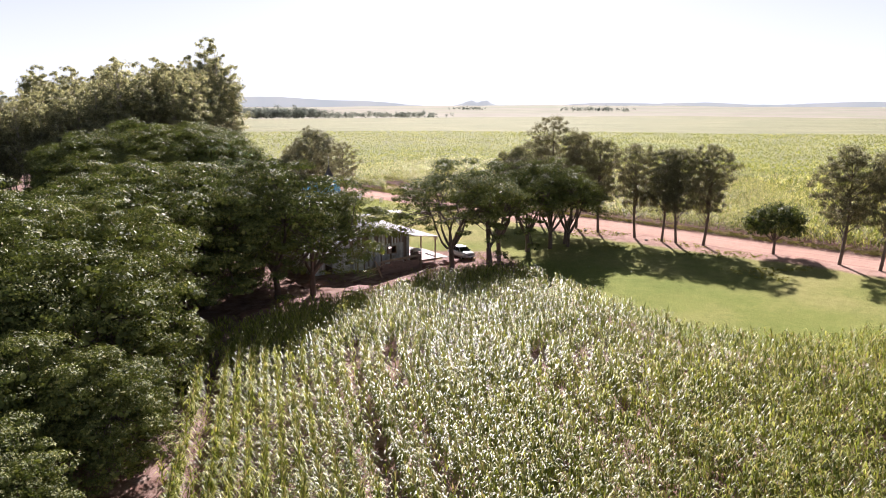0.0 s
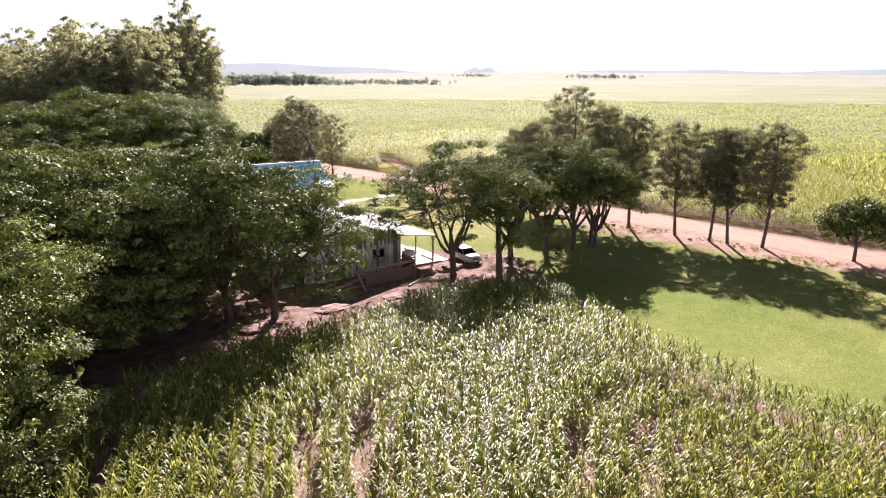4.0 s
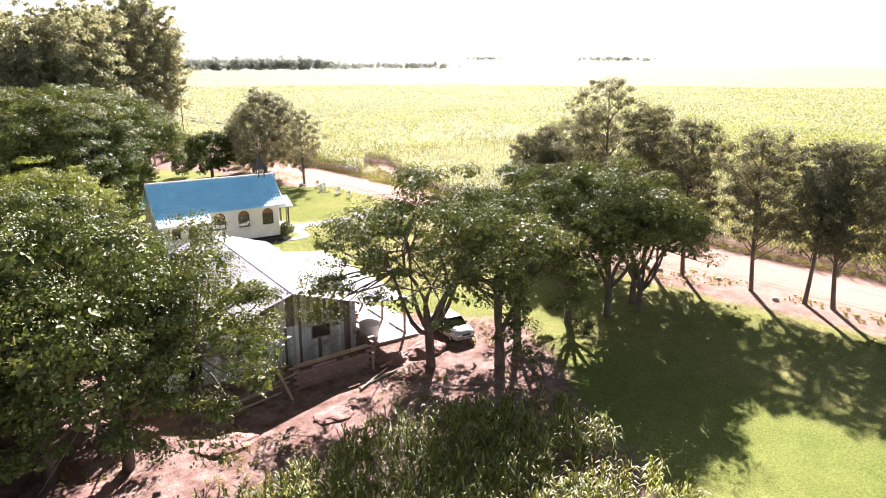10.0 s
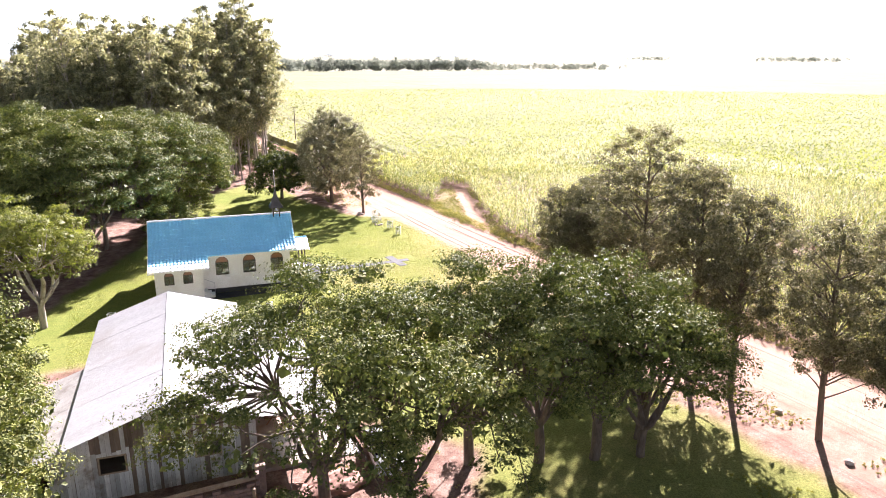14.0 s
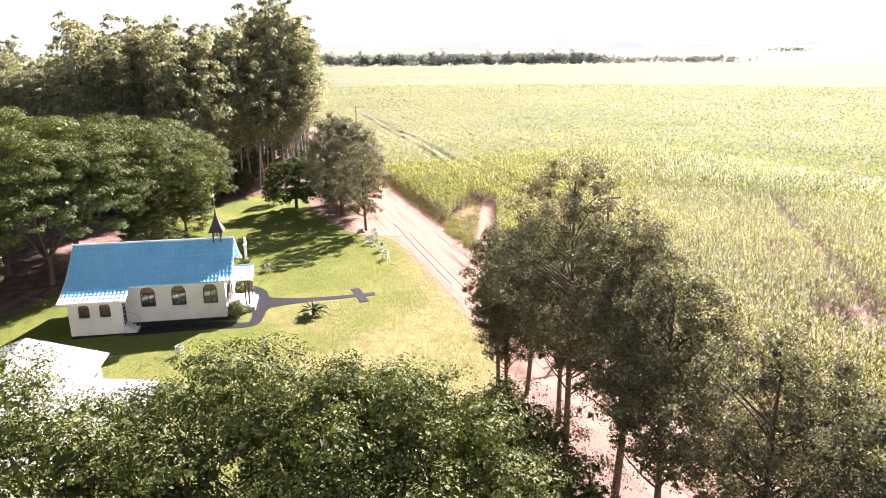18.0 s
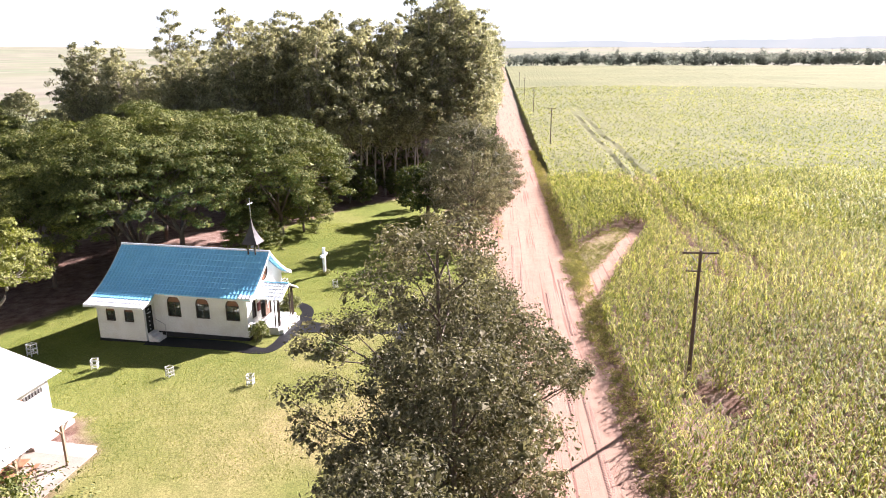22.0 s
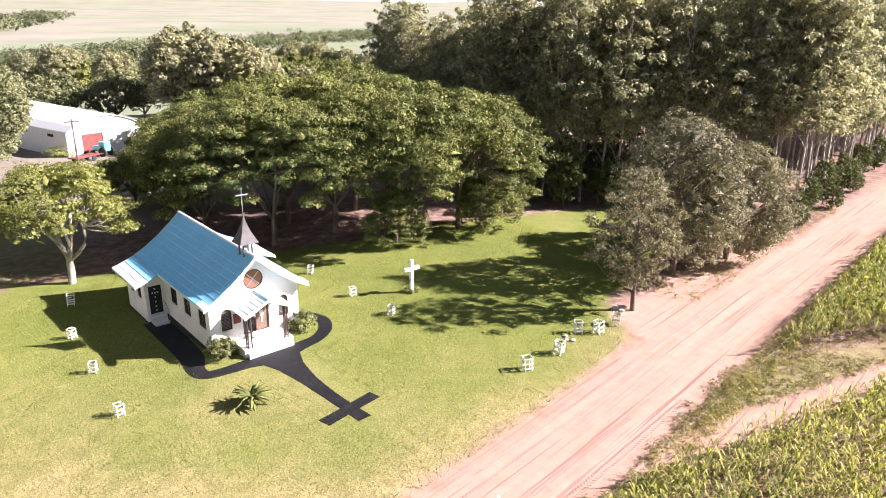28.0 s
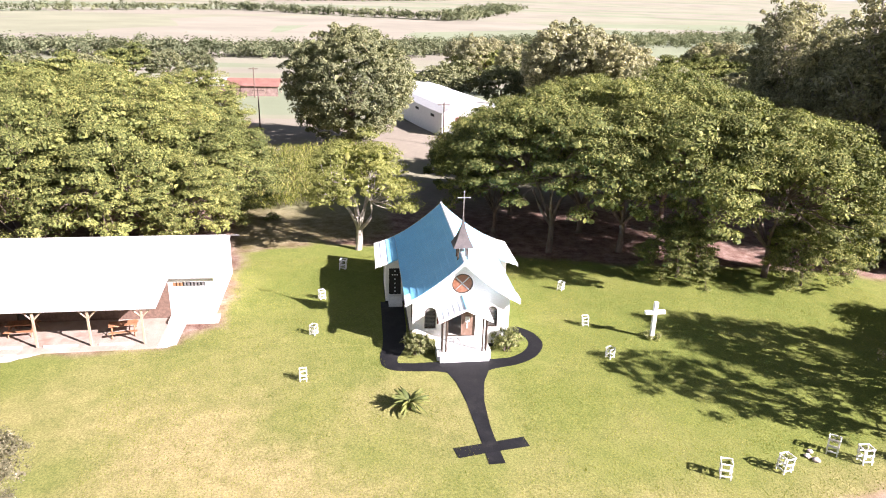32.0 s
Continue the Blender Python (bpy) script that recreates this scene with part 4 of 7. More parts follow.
for i in range(26):
    bspots.append((br.uniform(-180, -62), br.uniform(150, 260), br.uniform(0.9, 1.3), br.choice((0, 1, 2))))
for i in range(34):
    bspots.append((br.uniform(-230, -40), br.uniform(225, 340), br.uniform(0.9, 1.3), br.choice((0, 0, 1, 2))))
plant_out(bg, bspots, seed=8)


def tree_belts(name, seed, runs, per, card, material, label):
    """Belts of woodland, one mass of leaf clumps."""
    rng = np.random.default_rng(seed)
    cs, sz = [], []
    for (ax_, ay_), (bx_, by_), n, width, h in runs:
        f = rng.random(n)
        x = ax_ + (bx_ - ax_) * f + rng.normal(size=n) * width * 0.4
        y = ay_ + (by_ - ay_) * f + rng.normal(size=n) * width * 0.4
        hh = h * rng.uniform(0.35, 1.0, n) * (1 + 0.5 * (rng.random(n) < 0.05))
        cs.append(np.stack([x, y, heights(x, y) + hh * 0.72], 1))
        sz.append(np.full(n, h))
    C, S = np.concatenate(cs), np.concatenate(sz)
    V, F = clumps(rng, C, S * 0.42, S * 0.42, per, 1.0, 0.5, 0.8, 12, 0.3)
    k = np.repeat(np.repeat(S, per), 4)[:, None]
    mid = V.reshape(-1, 4, 3).mean(1).repeat(4, 0)
    V = mid + (V - mid) * k * card
    tagged(part(name, fast_mesh(name, V, F), material, smooth=True), label, "woodland", kind="stuff")


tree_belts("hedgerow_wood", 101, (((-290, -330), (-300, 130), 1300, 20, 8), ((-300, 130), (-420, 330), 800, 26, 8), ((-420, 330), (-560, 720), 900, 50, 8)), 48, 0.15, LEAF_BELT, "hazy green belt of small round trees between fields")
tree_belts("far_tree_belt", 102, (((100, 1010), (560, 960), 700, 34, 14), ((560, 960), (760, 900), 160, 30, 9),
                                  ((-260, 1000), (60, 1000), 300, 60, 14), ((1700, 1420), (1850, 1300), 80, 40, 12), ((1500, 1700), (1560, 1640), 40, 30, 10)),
           46, 0.17, LEAF_FAR_HAZED, "distant green belts of woodland between fields, greyed by painted haze")
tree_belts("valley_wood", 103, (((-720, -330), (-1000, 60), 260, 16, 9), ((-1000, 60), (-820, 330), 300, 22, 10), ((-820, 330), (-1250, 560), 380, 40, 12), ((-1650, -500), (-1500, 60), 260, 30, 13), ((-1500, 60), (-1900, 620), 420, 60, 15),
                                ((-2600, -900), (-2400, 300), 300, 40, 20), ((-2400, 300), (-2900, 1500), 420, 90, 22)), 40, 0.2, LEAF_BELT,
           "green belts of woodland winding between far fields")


def distant_ridges():
    """Ridges and a wooded rise on the skyline, far beyond the fields; their haze is painted as emission."""
    m, ns, ls, bs = nodes_of("haze_glow")
    # emission stands in for haze paling the ridges; they are no light source
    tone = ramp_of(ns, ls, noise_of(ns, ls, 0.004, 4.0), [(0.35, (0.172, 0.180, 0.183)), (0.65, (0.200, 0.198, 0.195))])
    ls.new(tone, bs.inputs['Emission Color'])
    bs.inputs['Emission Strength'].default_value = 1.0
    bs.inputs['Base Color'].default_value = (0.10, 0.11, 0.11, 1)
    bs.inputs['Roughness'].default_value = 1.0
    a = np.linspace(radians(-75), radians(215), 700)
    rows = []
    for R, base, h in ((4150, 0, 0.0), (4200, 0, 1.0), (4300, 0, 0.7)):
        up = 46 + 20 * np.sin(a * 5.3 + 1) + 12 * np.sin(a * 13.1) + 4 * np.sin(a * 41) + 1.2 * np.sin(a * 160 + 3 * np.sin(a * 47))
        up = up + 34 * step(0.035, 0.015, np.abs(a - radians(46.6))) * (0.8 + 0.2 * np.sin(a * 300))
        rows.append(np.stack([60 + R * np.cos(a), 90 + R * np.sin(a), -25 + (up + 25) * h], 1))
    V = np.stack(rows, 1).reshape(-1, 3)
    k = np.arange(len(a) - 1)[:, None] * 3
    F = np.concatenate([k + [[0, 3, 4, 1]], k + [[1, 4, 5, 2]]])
    tagged(part("backdrop", fast_mesh("backdrop", V, F), m, smooth=True), "pale ridges along the skyline, glowing to stand for haze", "hills", kind="structure")


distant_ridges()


# ---- maize ----
def maize(rng, x, y, leaf_n, h, wide=1.0, tassels=3, rise=0.9):
    """Maize plants at the points given: arching blades in rows up a stalk, and a pale tassel. Points, triangles, and which of them are tassels."""
    n = len(x)
    z = heights(x, y)
    H = h * rng.uniform(0.82, 1.12, n)
    th0 = rng.uniform(0, np.pi, n)
    pieces_v, pieces_f, cnt, blades = [], [], 0, 0
    for k in range(leaf_n):
        f = 0.25 + 0.68 * (k + rng.uniform(-0.2, 0.2, n)) / max(leaf_n - 1, 1)
        th = th0 + np.pi * k + rng.normal(size=n) * 0.45
        d = np.stack([np.cos(th), np.sin(th), np.zeros(n)], 1)
        s = np.stack([-np.sin(th), np.cos(th), np.zeros(n)], 1)
        L = (0.58 * wide * rng.uniform(0.7, 1.25, n) * (1.15 - 0.45 * np.abs(f - 0.6)))[:, None]
        w = 0.036 * wide
        b = np.stack([x, y, z + H * f], 1)
        lift = rng.uniform(0.3 * rise, rise, n)[:, None]
        m1 = b + d * L * 0.42 + [0, 0, 1] * L * lift
        tip = b + d * L * 0.9 + [0, 0, 1] * L * (lift - rng.uniform(0.1, 0.75, n)[:, None])
        V = np.stack([b - s * w * 0.5, b + s * w * 0.5, m1 + s * w, m1 - s * w, tip], 1).reshape(-1, 3)
        i = np.arange(n)[:, None] * 5 + cnt
        pieces_v.append(V)
        pieces_f.append(np.concatenate([i + [[0, 1, 2]], i + [[0, 2, 3]], i + [[3, 2, 4]]], 1).reshape(-1, 3))
        cnt += len(V)
        blades += 3 * n
    for k in range(tassels):
        th = rng.uniform(0, 2 * np.pi, n)
        b = np.stack([x, y, z + H * 0.92], 1)
        tp = b + np.stack([np.cos(th) * 0.14, np.sin(th) * 0.14, rng.uniform(0.22, 0.42, n)], 1)
        s = np.stack([-np.sin(th), np.cos(th), np.zeros(n)], 1) * 0.026
        V = np.stack([b - s, b + s, tp], 1).reshape(-1, 3)
        i = np.arange(n)[:, None] * 3 + cnt
        pieces_v.append(V)
        pieces_f.append((i + [[0, 1, 2]]).reshape(-1, 3))
        cnt += len(V)
    F = np.concatenate(pieces_f)
    return np.concatenate(pieces_v), F, np.arange(len(F)) >= blades


def maize_mesh(name, pieces, leaf):
    """One mesh of maize: leaves and tassels, each in their own material."""
    V, F, top, c = [], [], [], 0
    for v, f, t in pieces:
        V.append(v)
        F.append(f + c)
        top.append(t)
        c += len(v)
    me = fast_mesh(name, np.concatenate(V), np.concatenate(F))
    ob = part(name, me, leaf, smooth=True)
    me.materials.append(TASSEL)
    me.polygons.foreach_set("material_index", np.concatenate(top).astype(np.int32))
    return ob


def lanes(x, y):
    """How far from the nearer of two wheel lanes through the eastern maize."""
    return np.minimum(np.abs(x - 99.5 - (y - 140) * 0.032), np.abs(x - 102.9 - (y - 140) * 0.022))


def track3(x, y):
    """How far from a narrow track across the eastern maize."""
    t = np.clip(((x - 103) * 23 + (y - 69) * 40) / 2129.0, 0, 1)
    return np.hypot(x - 103 - 23 * t, y - 69 - 40 * t)


def field_west():
    """Rows that bend with the field's north-western edge."""
    rng = np.random.default_rng(7)
    n = 38000
    x, y = rng.uniform(-2, 77, n), rng.uniform(-8, 58, n)

    def off_edge(x, y):
        da = 45.9 - y
        db = (x - 22.0) * 0.897 - (y - 35.2) * 0.442
        dc = (45.5 - x) * 0.94 - (y - 42.0) * 0.34 + 8.0
        return -1.9 * np.log(sum(np.exp(-np.clip(d, -90, 90) / 1.9) for d in (da, db, dc)))

    s = off_edge(x, y)
    gx, gy = (off_edge(x + 0.01, y) - s) / 0.01, (off_edge(x, y + 0.01) - s) / 0.01
    r = np.round(s / 0.85)
    d = (r * 0.85 - s) * 0.85 + rng.normal(size=n) * 0.05
    x, y = x + gx * d, y + gy * d
    gap = rough_noise(x, y, 0.22) + 0.5 * rough_noise(x, y, 0.6)
    lane = ((np.mod(r, 14) == 0) | (np.mod(r, 14) == 3)) & (rng.random(n) < 0.85)
    keep = (inside(FIELD_WEST, x, y) > 0.2 + 0.3 * rough_noise(x, y, 1.1)) & (gap > -1.1) & ~lane
    x, y = x[keep], y[keep]
    tagged(maize_mesh("maize_field", [maize(np.random.default_rng(3), x, y, 9, 2.0, 0.98, 2)], CORN_A), "dense green maize with pale tassels in curving rows", "maize", kind="stuff")


def field_east():
    rng = np.random.default_rng(17)
    u, v = np.meshgrid(np.arange(0, 58, 0.72), np.arange(3, 165, 0.28))
    x = 87.0 + u + rng.normal(size=u.shape) * 0.2
    y = v + rng.normal(size=v.shape) * 0.12
    x, y = x.ravel(), y.ravel()
    gap = rough_noise(x, y, 0.19)
    lane = lanes(x, y)
    cut = ((lane < 0.5) & (y > 106)) | (track3(x, y) < 0.55)
    hole = (np.hypot(x - 91.2, (y - 84.5) * 0.45) < 1.3) | (np.hypot(x - 104, (y - 76) * 0.8) < 2.0) | (np.hypot(x - 112, y - 92) < 1.5)
    keep = (inside(SIDE_TRACK, x, y) < -0.3) & (gap > -1.15) & ~cut & ~hole & (x > 86.6 + 0.5 * rough_noise(x, y, 0.7)) & (rng.random(len(x)) < 0.95)
    d = np.hypot(x - 92, y - 90)
    keep &= rng.random(len(x)) < 1.3 - 0.8 * step(40, 92, d)
    x, y = x[keep], y[keep]
    d = np.hypot(x - 92, y - 90)
    a, b = d < 46, d >= 46
    near, far = maize(rng, x[a], y[a], 8, 1.95, 0.95, 1, 0.8), maize(rng, x[b], y[b], 4, 1.95, 1.5, 1, 0.75)
    tagged(maize_mesh("ripening_maize_field", [near, far], CORN_B), "yellow-green ripening maize beside the dirt road", "maize", kind="stuff")


def field_far():
    """The maize beyond: a standing canopy with its rows and gaps."""
    ax = np.concatenate([np.arange(86.8, 150, 0.9), np.arange(150, 260, 1.8), np.geomspace(260, 1250, 70)])
    ay = np.concatenate([np.geomspace(1, 320, 40)[::-1] * -1 + 17, np.arange(17, 170, 1.1), np.arange(170, 330, 1.8), np.geomspace(331, 985, 60)])
    X, Y = np.meshgrid(ax, ay, indexing='ij')
    rng = np.random.default_rng(23)
    nearby = step(88, 42, np.hypot(X - 100, (Y - 92) * 0.8))
    rowz = 0.16 * np.sin(X * 2 * np.pi / 3.6 + 0.6 * np.sin(Y * 0.1))
    Z = heights(X, Y) + 1.3 + 0.06 * rng.normal(size=X.shape) + 0.35 * rowz + 0.2 * rough_noise(X, Y, 0.07)
    lane = lanes(X, Y)
    Z = Z - 0.36 * step(1.0, 0.3, lane) * step(105, 120, Y) * step(330, 250, Y) - 1.1 * step(1.3, 0.5, track3(X, Y))
    Z = Z - nearby * 2.2
    cut = step(-1.6, 0.4, inside(SIDE_TRACK, X, Y))
    Z = Z - cut * 3.0 - 1.2 * step(0.8, 0.0, X - 86.8)
    lim = 985 - (X - 86) * 0.16
    Z = np.where(Y > lim, Z - 3, Z)
    ni, nj = X.shape
    V = np.stack([X + rng.normal(size=X.shape) * 0.2, Y + rng.normal(size=X.shape) * 0.2, Z], -1).reshape(-1, 3)
    i, j = np.meshgrid(np.arange(ni - 1), np.arange(nj - 1), indexing='ij')
    F = np.stack([i * nj + j, (i + 1) * nj + j, (i + 1) * nj + j + 1, i * nj + j + 1], -1).reshape(-1, 4)
    tagged(part("far_maize_field", fast_mesh("far_maize_field", V, F), CANOPY), "wide yellow-green maize field reaching distant trees", "maize", kind="stuff")


def canopy_material():
    m, ns, ls, bs = nodes_of("maize_canopy")
    n1 = noise_of(ns, ls, 0.015, 5.0, 0.6)
    n2 = noise_of(ns, ls, 1.6, 5.0, 0.75)
    n3 = noise_of(ns, ls, 7.0, 3.0, 0.7)
    col = ramp_of(ns, ls, n1, [(0.3, (0.150, 0.158, 0.074)), (0.5, (0.178, 0.180, 0.086)), (0.7, (0.212, 0.205, 0.104))])
    col = mixer(ns, ls, 1.0, col, ramp_of(ns, ls, n2, [(0.3, (0.78, 0.80, 0.76)), (0.5, (1.0, 1.0, 1.0)), (0.7, (1.18, 1.15, 1.15))]), 'MULTIPLY')
    col = mixer(ns, ls, 1.0, col, ramp_of(ns, ls, n3, [(0.3, (0.7, 0.7, 0.7)), (0.7, (1.3, 1.3, 1.3))]), 'MULTIPLY')
    ls.new(col, bs.inputs['Base Color'])
    bs.inputs['Roughness'].default_value = 1.0
    bs.inputs['Specular IOR Level'].default_value = 0.1
    bump_of(ns, ls, bs, n3, 0.25, 0.1)
    return m


def field_blades():
    """Upper leaves that stand out of the farther maize."""
    rng = np.random.default_rng(37)
    n = 170000
    r = 45 + 330 * rng.random(n) ** 1.4
    a = rng.uniform(-0.95, 1.75, n)
    x, y = 92 + r * np.cos(a), 85 + r * np.sin(a)
    lane = lanes(x, y)
    k = (x > 87.2) & (inside(SIDE_TRACK, x, y) < -0.5) & ~((lane < 0.8) & (y > 105) & (y < 300)) & (track3(x, y) > 1.0) & (np.abs(y - 90) < 420)
    x, y, r = x[k], y[k], r[k]
    C = np.stack([x, y, heights(x, y) + rng.uniform(1.2, 2.0, len(x))], 1)
    V, F = leaves(rng, C, rng.normal(size=(len(x), 3)) * [1, 1, 0.5] + [0, 0, 0.35], 0.34 + r * 0.0012, 0.28)
    tagged(part("far_maize_leaves", fast_mesh("far_maize_leaves", V, F), CORN_B, smooth=True), "upper leaves standing out of the distant maize", "maize", kind="stuff")


CANOPY = canopy_material()
field_blades()
field_west()
field_east()
field_far()


def farm_maize():
    rng = np.random.default_rng(29)
    x, y = rng.uniform(-12, 26, 5200), rng.uniform(83, 106, 5200)
    k = inside([(24, 86), (22, 93), (10, 101), (-10, 102), (-8, 86), (10, 84)], x, y) > 0
    tagged(maize_mesh("farm_maize_plot", [maize(rng, x[k], y[k], 5, 2.0, 1.3)], CORN_B), "small plot of pale green maize between trees", "maize", kind="stuff")


farm_maize()

# ---- chapel ----
CH = pose(60.35, 99.36, 0, 0, 0, -7.4)
chapel = thing("chapel", CH, "small white chapel with blue tiled roof and dark spire", "chapel")
BASE = -0.55
PROFILE = [(0.0, 6.0), (0.6, 5.44), (1.2, 4.92), (1.8, 4.44), (2.3, 4.08), (2.8, 3.74), (3.2, 3.50), (3.72, 3.22), (4.3, 2.95), (4.8, 2.76), (5.4, 2.58)]


def roof_z(v):
    return float(np.interp(abs(v), [p[0] for p in PROFILE], [p[1] for p in PROFILE]))


def tiled_slope(name, u0, u1, v0, v1, side, material, label="", pitch=0.3, course=0.4, lift=0.0, zf=None):
    """Barrel tiles in courses from the height v0 down to v1 on one side of the ridge."""
    zf = zf or roof_z
    nu = int(round((u1 - u0) / pitch)) * 4
    us = np.linspace(u0, u1, nu + 1)
    wave = 0.055 * np.abs(np.sin(np.pi * (us - u0) / pitch))
    vs, hs = [], []
    n = max(1, int(round((v1 - v0) / course)))
    for c in range(n):
        a, b = v0 + (v1 - v0) * c / n, v0 + (v1 - v0) * (c + 1) / n
        vs += [a + 0.002, b]
        hs += [0.0, 0.045]
    vs, hs = np.array(vs), np.array(hs)
    Z = np.array([zf(v) for v in vs]) + hs
    V = np.stack([np.repeat(us[:, None], len(vs), 1), np.repeat(vs[None, :] * side, len(us), 0), Z[None, :] + wave[:, None] + lift], -1)
    low = V - [0, 0, 0.09]
    ni, nj = len(us), len(vs)
    i, j = np.meshgrid(np.arange(ni - 1), np.arange(nj - 1), indexing='ij')
    q = np.stack([i * nj + j, (i + 1) * nj + j, (i + 1) * nj + j + 1, i * nj + j + 1], -1).reshape(-1, 4)
    m = ni * nj
    rim = [(0 * nj + k, 0 * nj + k + 1) for k in range(nj - 1)] + [((ni - 1) * nj + k + 1, (ni - 1) * nj + k) for k in range(nj - 1)]
    rim += [(k * nj + nj - 1, (k + 1) * nj + nj - 1) for k in range(ni - 1)] + [((k + 1) * nj, k * nj) for k in range(ni - 1)]
    edge = np.array([(a, b, b + m, a + m) for a, b in rim])
    F = np.concatenate([q, q[:, ::-1] + m, edge])
    return part(name, fast_mesh(name, np.concatenate([V.reshape(-1, 3), low.reshape(-1, 3)]), F), material, chapel if zf is roof_z or name.startswith("porch") else None, label)


for side in (-1, 1):
    s = tiled_slope("roof_slope", -13.15, 0.0, 0.0, 3.72, side, ROOF_BLUE, "blue tiled roof slope")
    tiled_slope("annexe_roof", -13.15, -8.05, 3.74, 4.45, side, ROOF_BLUE, "flared blue tiled skirt of the roof")
    tiled_slope("low_eave", -13.15, -8.05, 4.47, 5.40, side, ROOF_PALE, "pale tiles along the low eaves")
for side in (-1, 1):
    tiled_slope("corner_eave", -1.1, 0.0, 3.36, 3.76, side, ROOF_PALE, "white tiles at the flared front corner", lift=0.075)
rod("ridge_cap", (-13.2, 0, 6.03), (0.05, 0, 6.03), 0.1, ROOF_PALE, chapel, "pale ridge tiles", None, 8)
for side in (-1, 1):        # bargeboards along the gables
    for u in (0.02, -13.17):
        far = 5.40 if u < -5 else 3.76
        vs = [v for v, z in PROFILE if v < far] + [far]
        pts = [(u, side * v, roof_z(v) - 0.07) for v in vs]
        bm = bmesh.new()
        for (a, b) in zip(pts, pts[1:]):
            q = [bm.verts.new((x + dx, y, z + dz)) for (x, y, z), dx, dz in ((a, -0.025, 0.13), (b, -0.025, 0.13), (b, -0.025, -0.1), (a, -0.025, -0.1))]
            r = [bm.verts.new((w.co.x + 0.05, w.co.y, w.co.z)) for w in q]
            for f in ((q[0], q[1], q[2], q[3]), (r[3], r[2], r[1], r[0]), (q[0], r[0], r[1], q[1]), (q[2], r[2], r[3], q[3]), (q[1], r[1], r[2], q[2]), (q[3], r[3], r[0], q[0])):
                bm.faces.new(f)
        bmesh.ops.remove_doubles(bm, verts=bm.verts[:], dist=0.002)
        part("bargeboard", bm, TRIM, chapel)
    for u0, u1, v in ((-8.05, 0.0, 3.70), (-13.15, -8.05, 5.38)):
        box("gutter_board", (u0, side * v - 0.02, roof_z(v) - 0.16), (u1, side * v + 0.02, roof_z(v) - 0.03), TRIM, chapel)

# walls with their openings
W, U0, U1, T = 3.2, -12.7, -0.62, 0.2
SIDE_WINDOWS = [-6.87, -4.41, -1.86]
ANNEX_WINDOWS = [-11.5, -9.9]
WIN_Z, WIN_H, WIN_W = 1.22, 1.75, 1.18


def window_unit(m, cx, z0, w, h, louvres=False):
    """An arched window: frame, amber head light, glazing bars and panes, set into its opening."""
    ring = panel("window", arch(cx, z0, w, h), [arch(cx, z0 + 0.06, w - 0.12, h - 0.12)], 0.12, m @ pose(0, 0, 0.05), DARK_WOOD, chapel, "dark wooden arched window")
    half = w / 2 - 0.06
    mid = z0 + h - w / 2
    if louvres:
        k = 0
        z = z0 + 0.1
        while z < mid + 0.12:
            part("louvre", box_bm((cx - half, z, 0.10), (cx + half, z + 0.035, 0.15)), LOUVRE, ring, "", m.inverted() @ m)
            z += 0.1
    else:
        for x0, x1 in ((cx - half, cx - 0.02), (cx + 0.02, cx + half)):
            for a, b in ((z0 + 0.06, (z0 + mid) / 2 - 0.02), ((z0 + mid) / 2 + 0.02, mid - 0.02)):
                part("pane", box_bm((x0, a, 0.09), (x1, b, 0.105)), GLASS, ring).visible_shadow = False
        part("mullion", box_bm((cx - 0.02, z0 + 0.06, 0.07), (cx + 0.02, mid, 0.13)), DARK_WOOD, ring)
        part("transom", box_bm((cx - half, (z0 + mid) / 2 - 0.02, 0.07), (cx + half, (z0 + mid) / 2 + 0.02, 0.125)), DARK_WOOD, ring)
        part("transom", box_bm((cx - half, mid - 0.02, 0.07), (cx + half, mid + 0.03, 0.13)), DARK_WOOD, ring)
    head = [(cx + (half) * math.cos(a * math.pi / 8), mid + 0.03 + (half - 0.0) * math.sin(a * math.pi / 8)) for a in range(9)]
    panel("head_light", head, [], 0.02, Matrix.Translation((0, 0, 0.09)), AMBER if not louvres else LOUVRE, ring, "amber head light")
    part("sill", box_bm((cx - w / 2 - 0.08, z0 - 0.06, -0.05), (cx + w / 2 + 0.08, z0, 0.16)), TRIM, ring)
    for ch in ring.children:
        ch.matrix_parent_inverse = Matrix.Identity(4)
    return ring


# frames of reference: a along the wall, b up, own z into the wall
SOUTH = Matrix(((1, 0, 0, 0), (0, 0, 1, -W), (0, 1, 0, 0), (0, 0, 0, 1)))
NORTH = Matrix(((-1, 0, 0, 0), (0, 0, -1, W), (0, 1, 0, 0), (0, 0, 0, 1)))
FRONT = Matrix(((0, 0, -1, U1), (1, 0, 0, 0), (0, 1, 0, 0), (0, 0, 0, 1)))
BACK = Matrix(((0, 0, 1, U0), (-1, 0, 0, 0), (0, 1, 0, 0), (0, 0, 0, 1)))
panel("wall", [(U0 + T, BASE), (U1 - T, BASE), (U1 - T, 3.42), (U0 + T, 3.42)], [arch(c, WIN_Z, WIN_W, WIN_H) for c in SIDE_WINDOWS], T, SOUTH, WHITE, chapel, "white plastered wall")
panel("wall", [(-U1 + T, BASE), (-U0 - T, BASE), (-U0 - T, 3.42), (-U1 + T, 3.42)], [arch(-c, WIN_Z, WIN_W, WIN_H) for c in SIDE_WINDOWS], T, NORTH, WHITE, chapel, "white plastered wall")
gable = [(-W, BASE), (W, BASE), (W, 3.42), (2.3, 3.96), (1.2, 4.8), (0, 5.86), (-1.2, 4.8), (-2.3, 3.96), (-W, 3.42)]
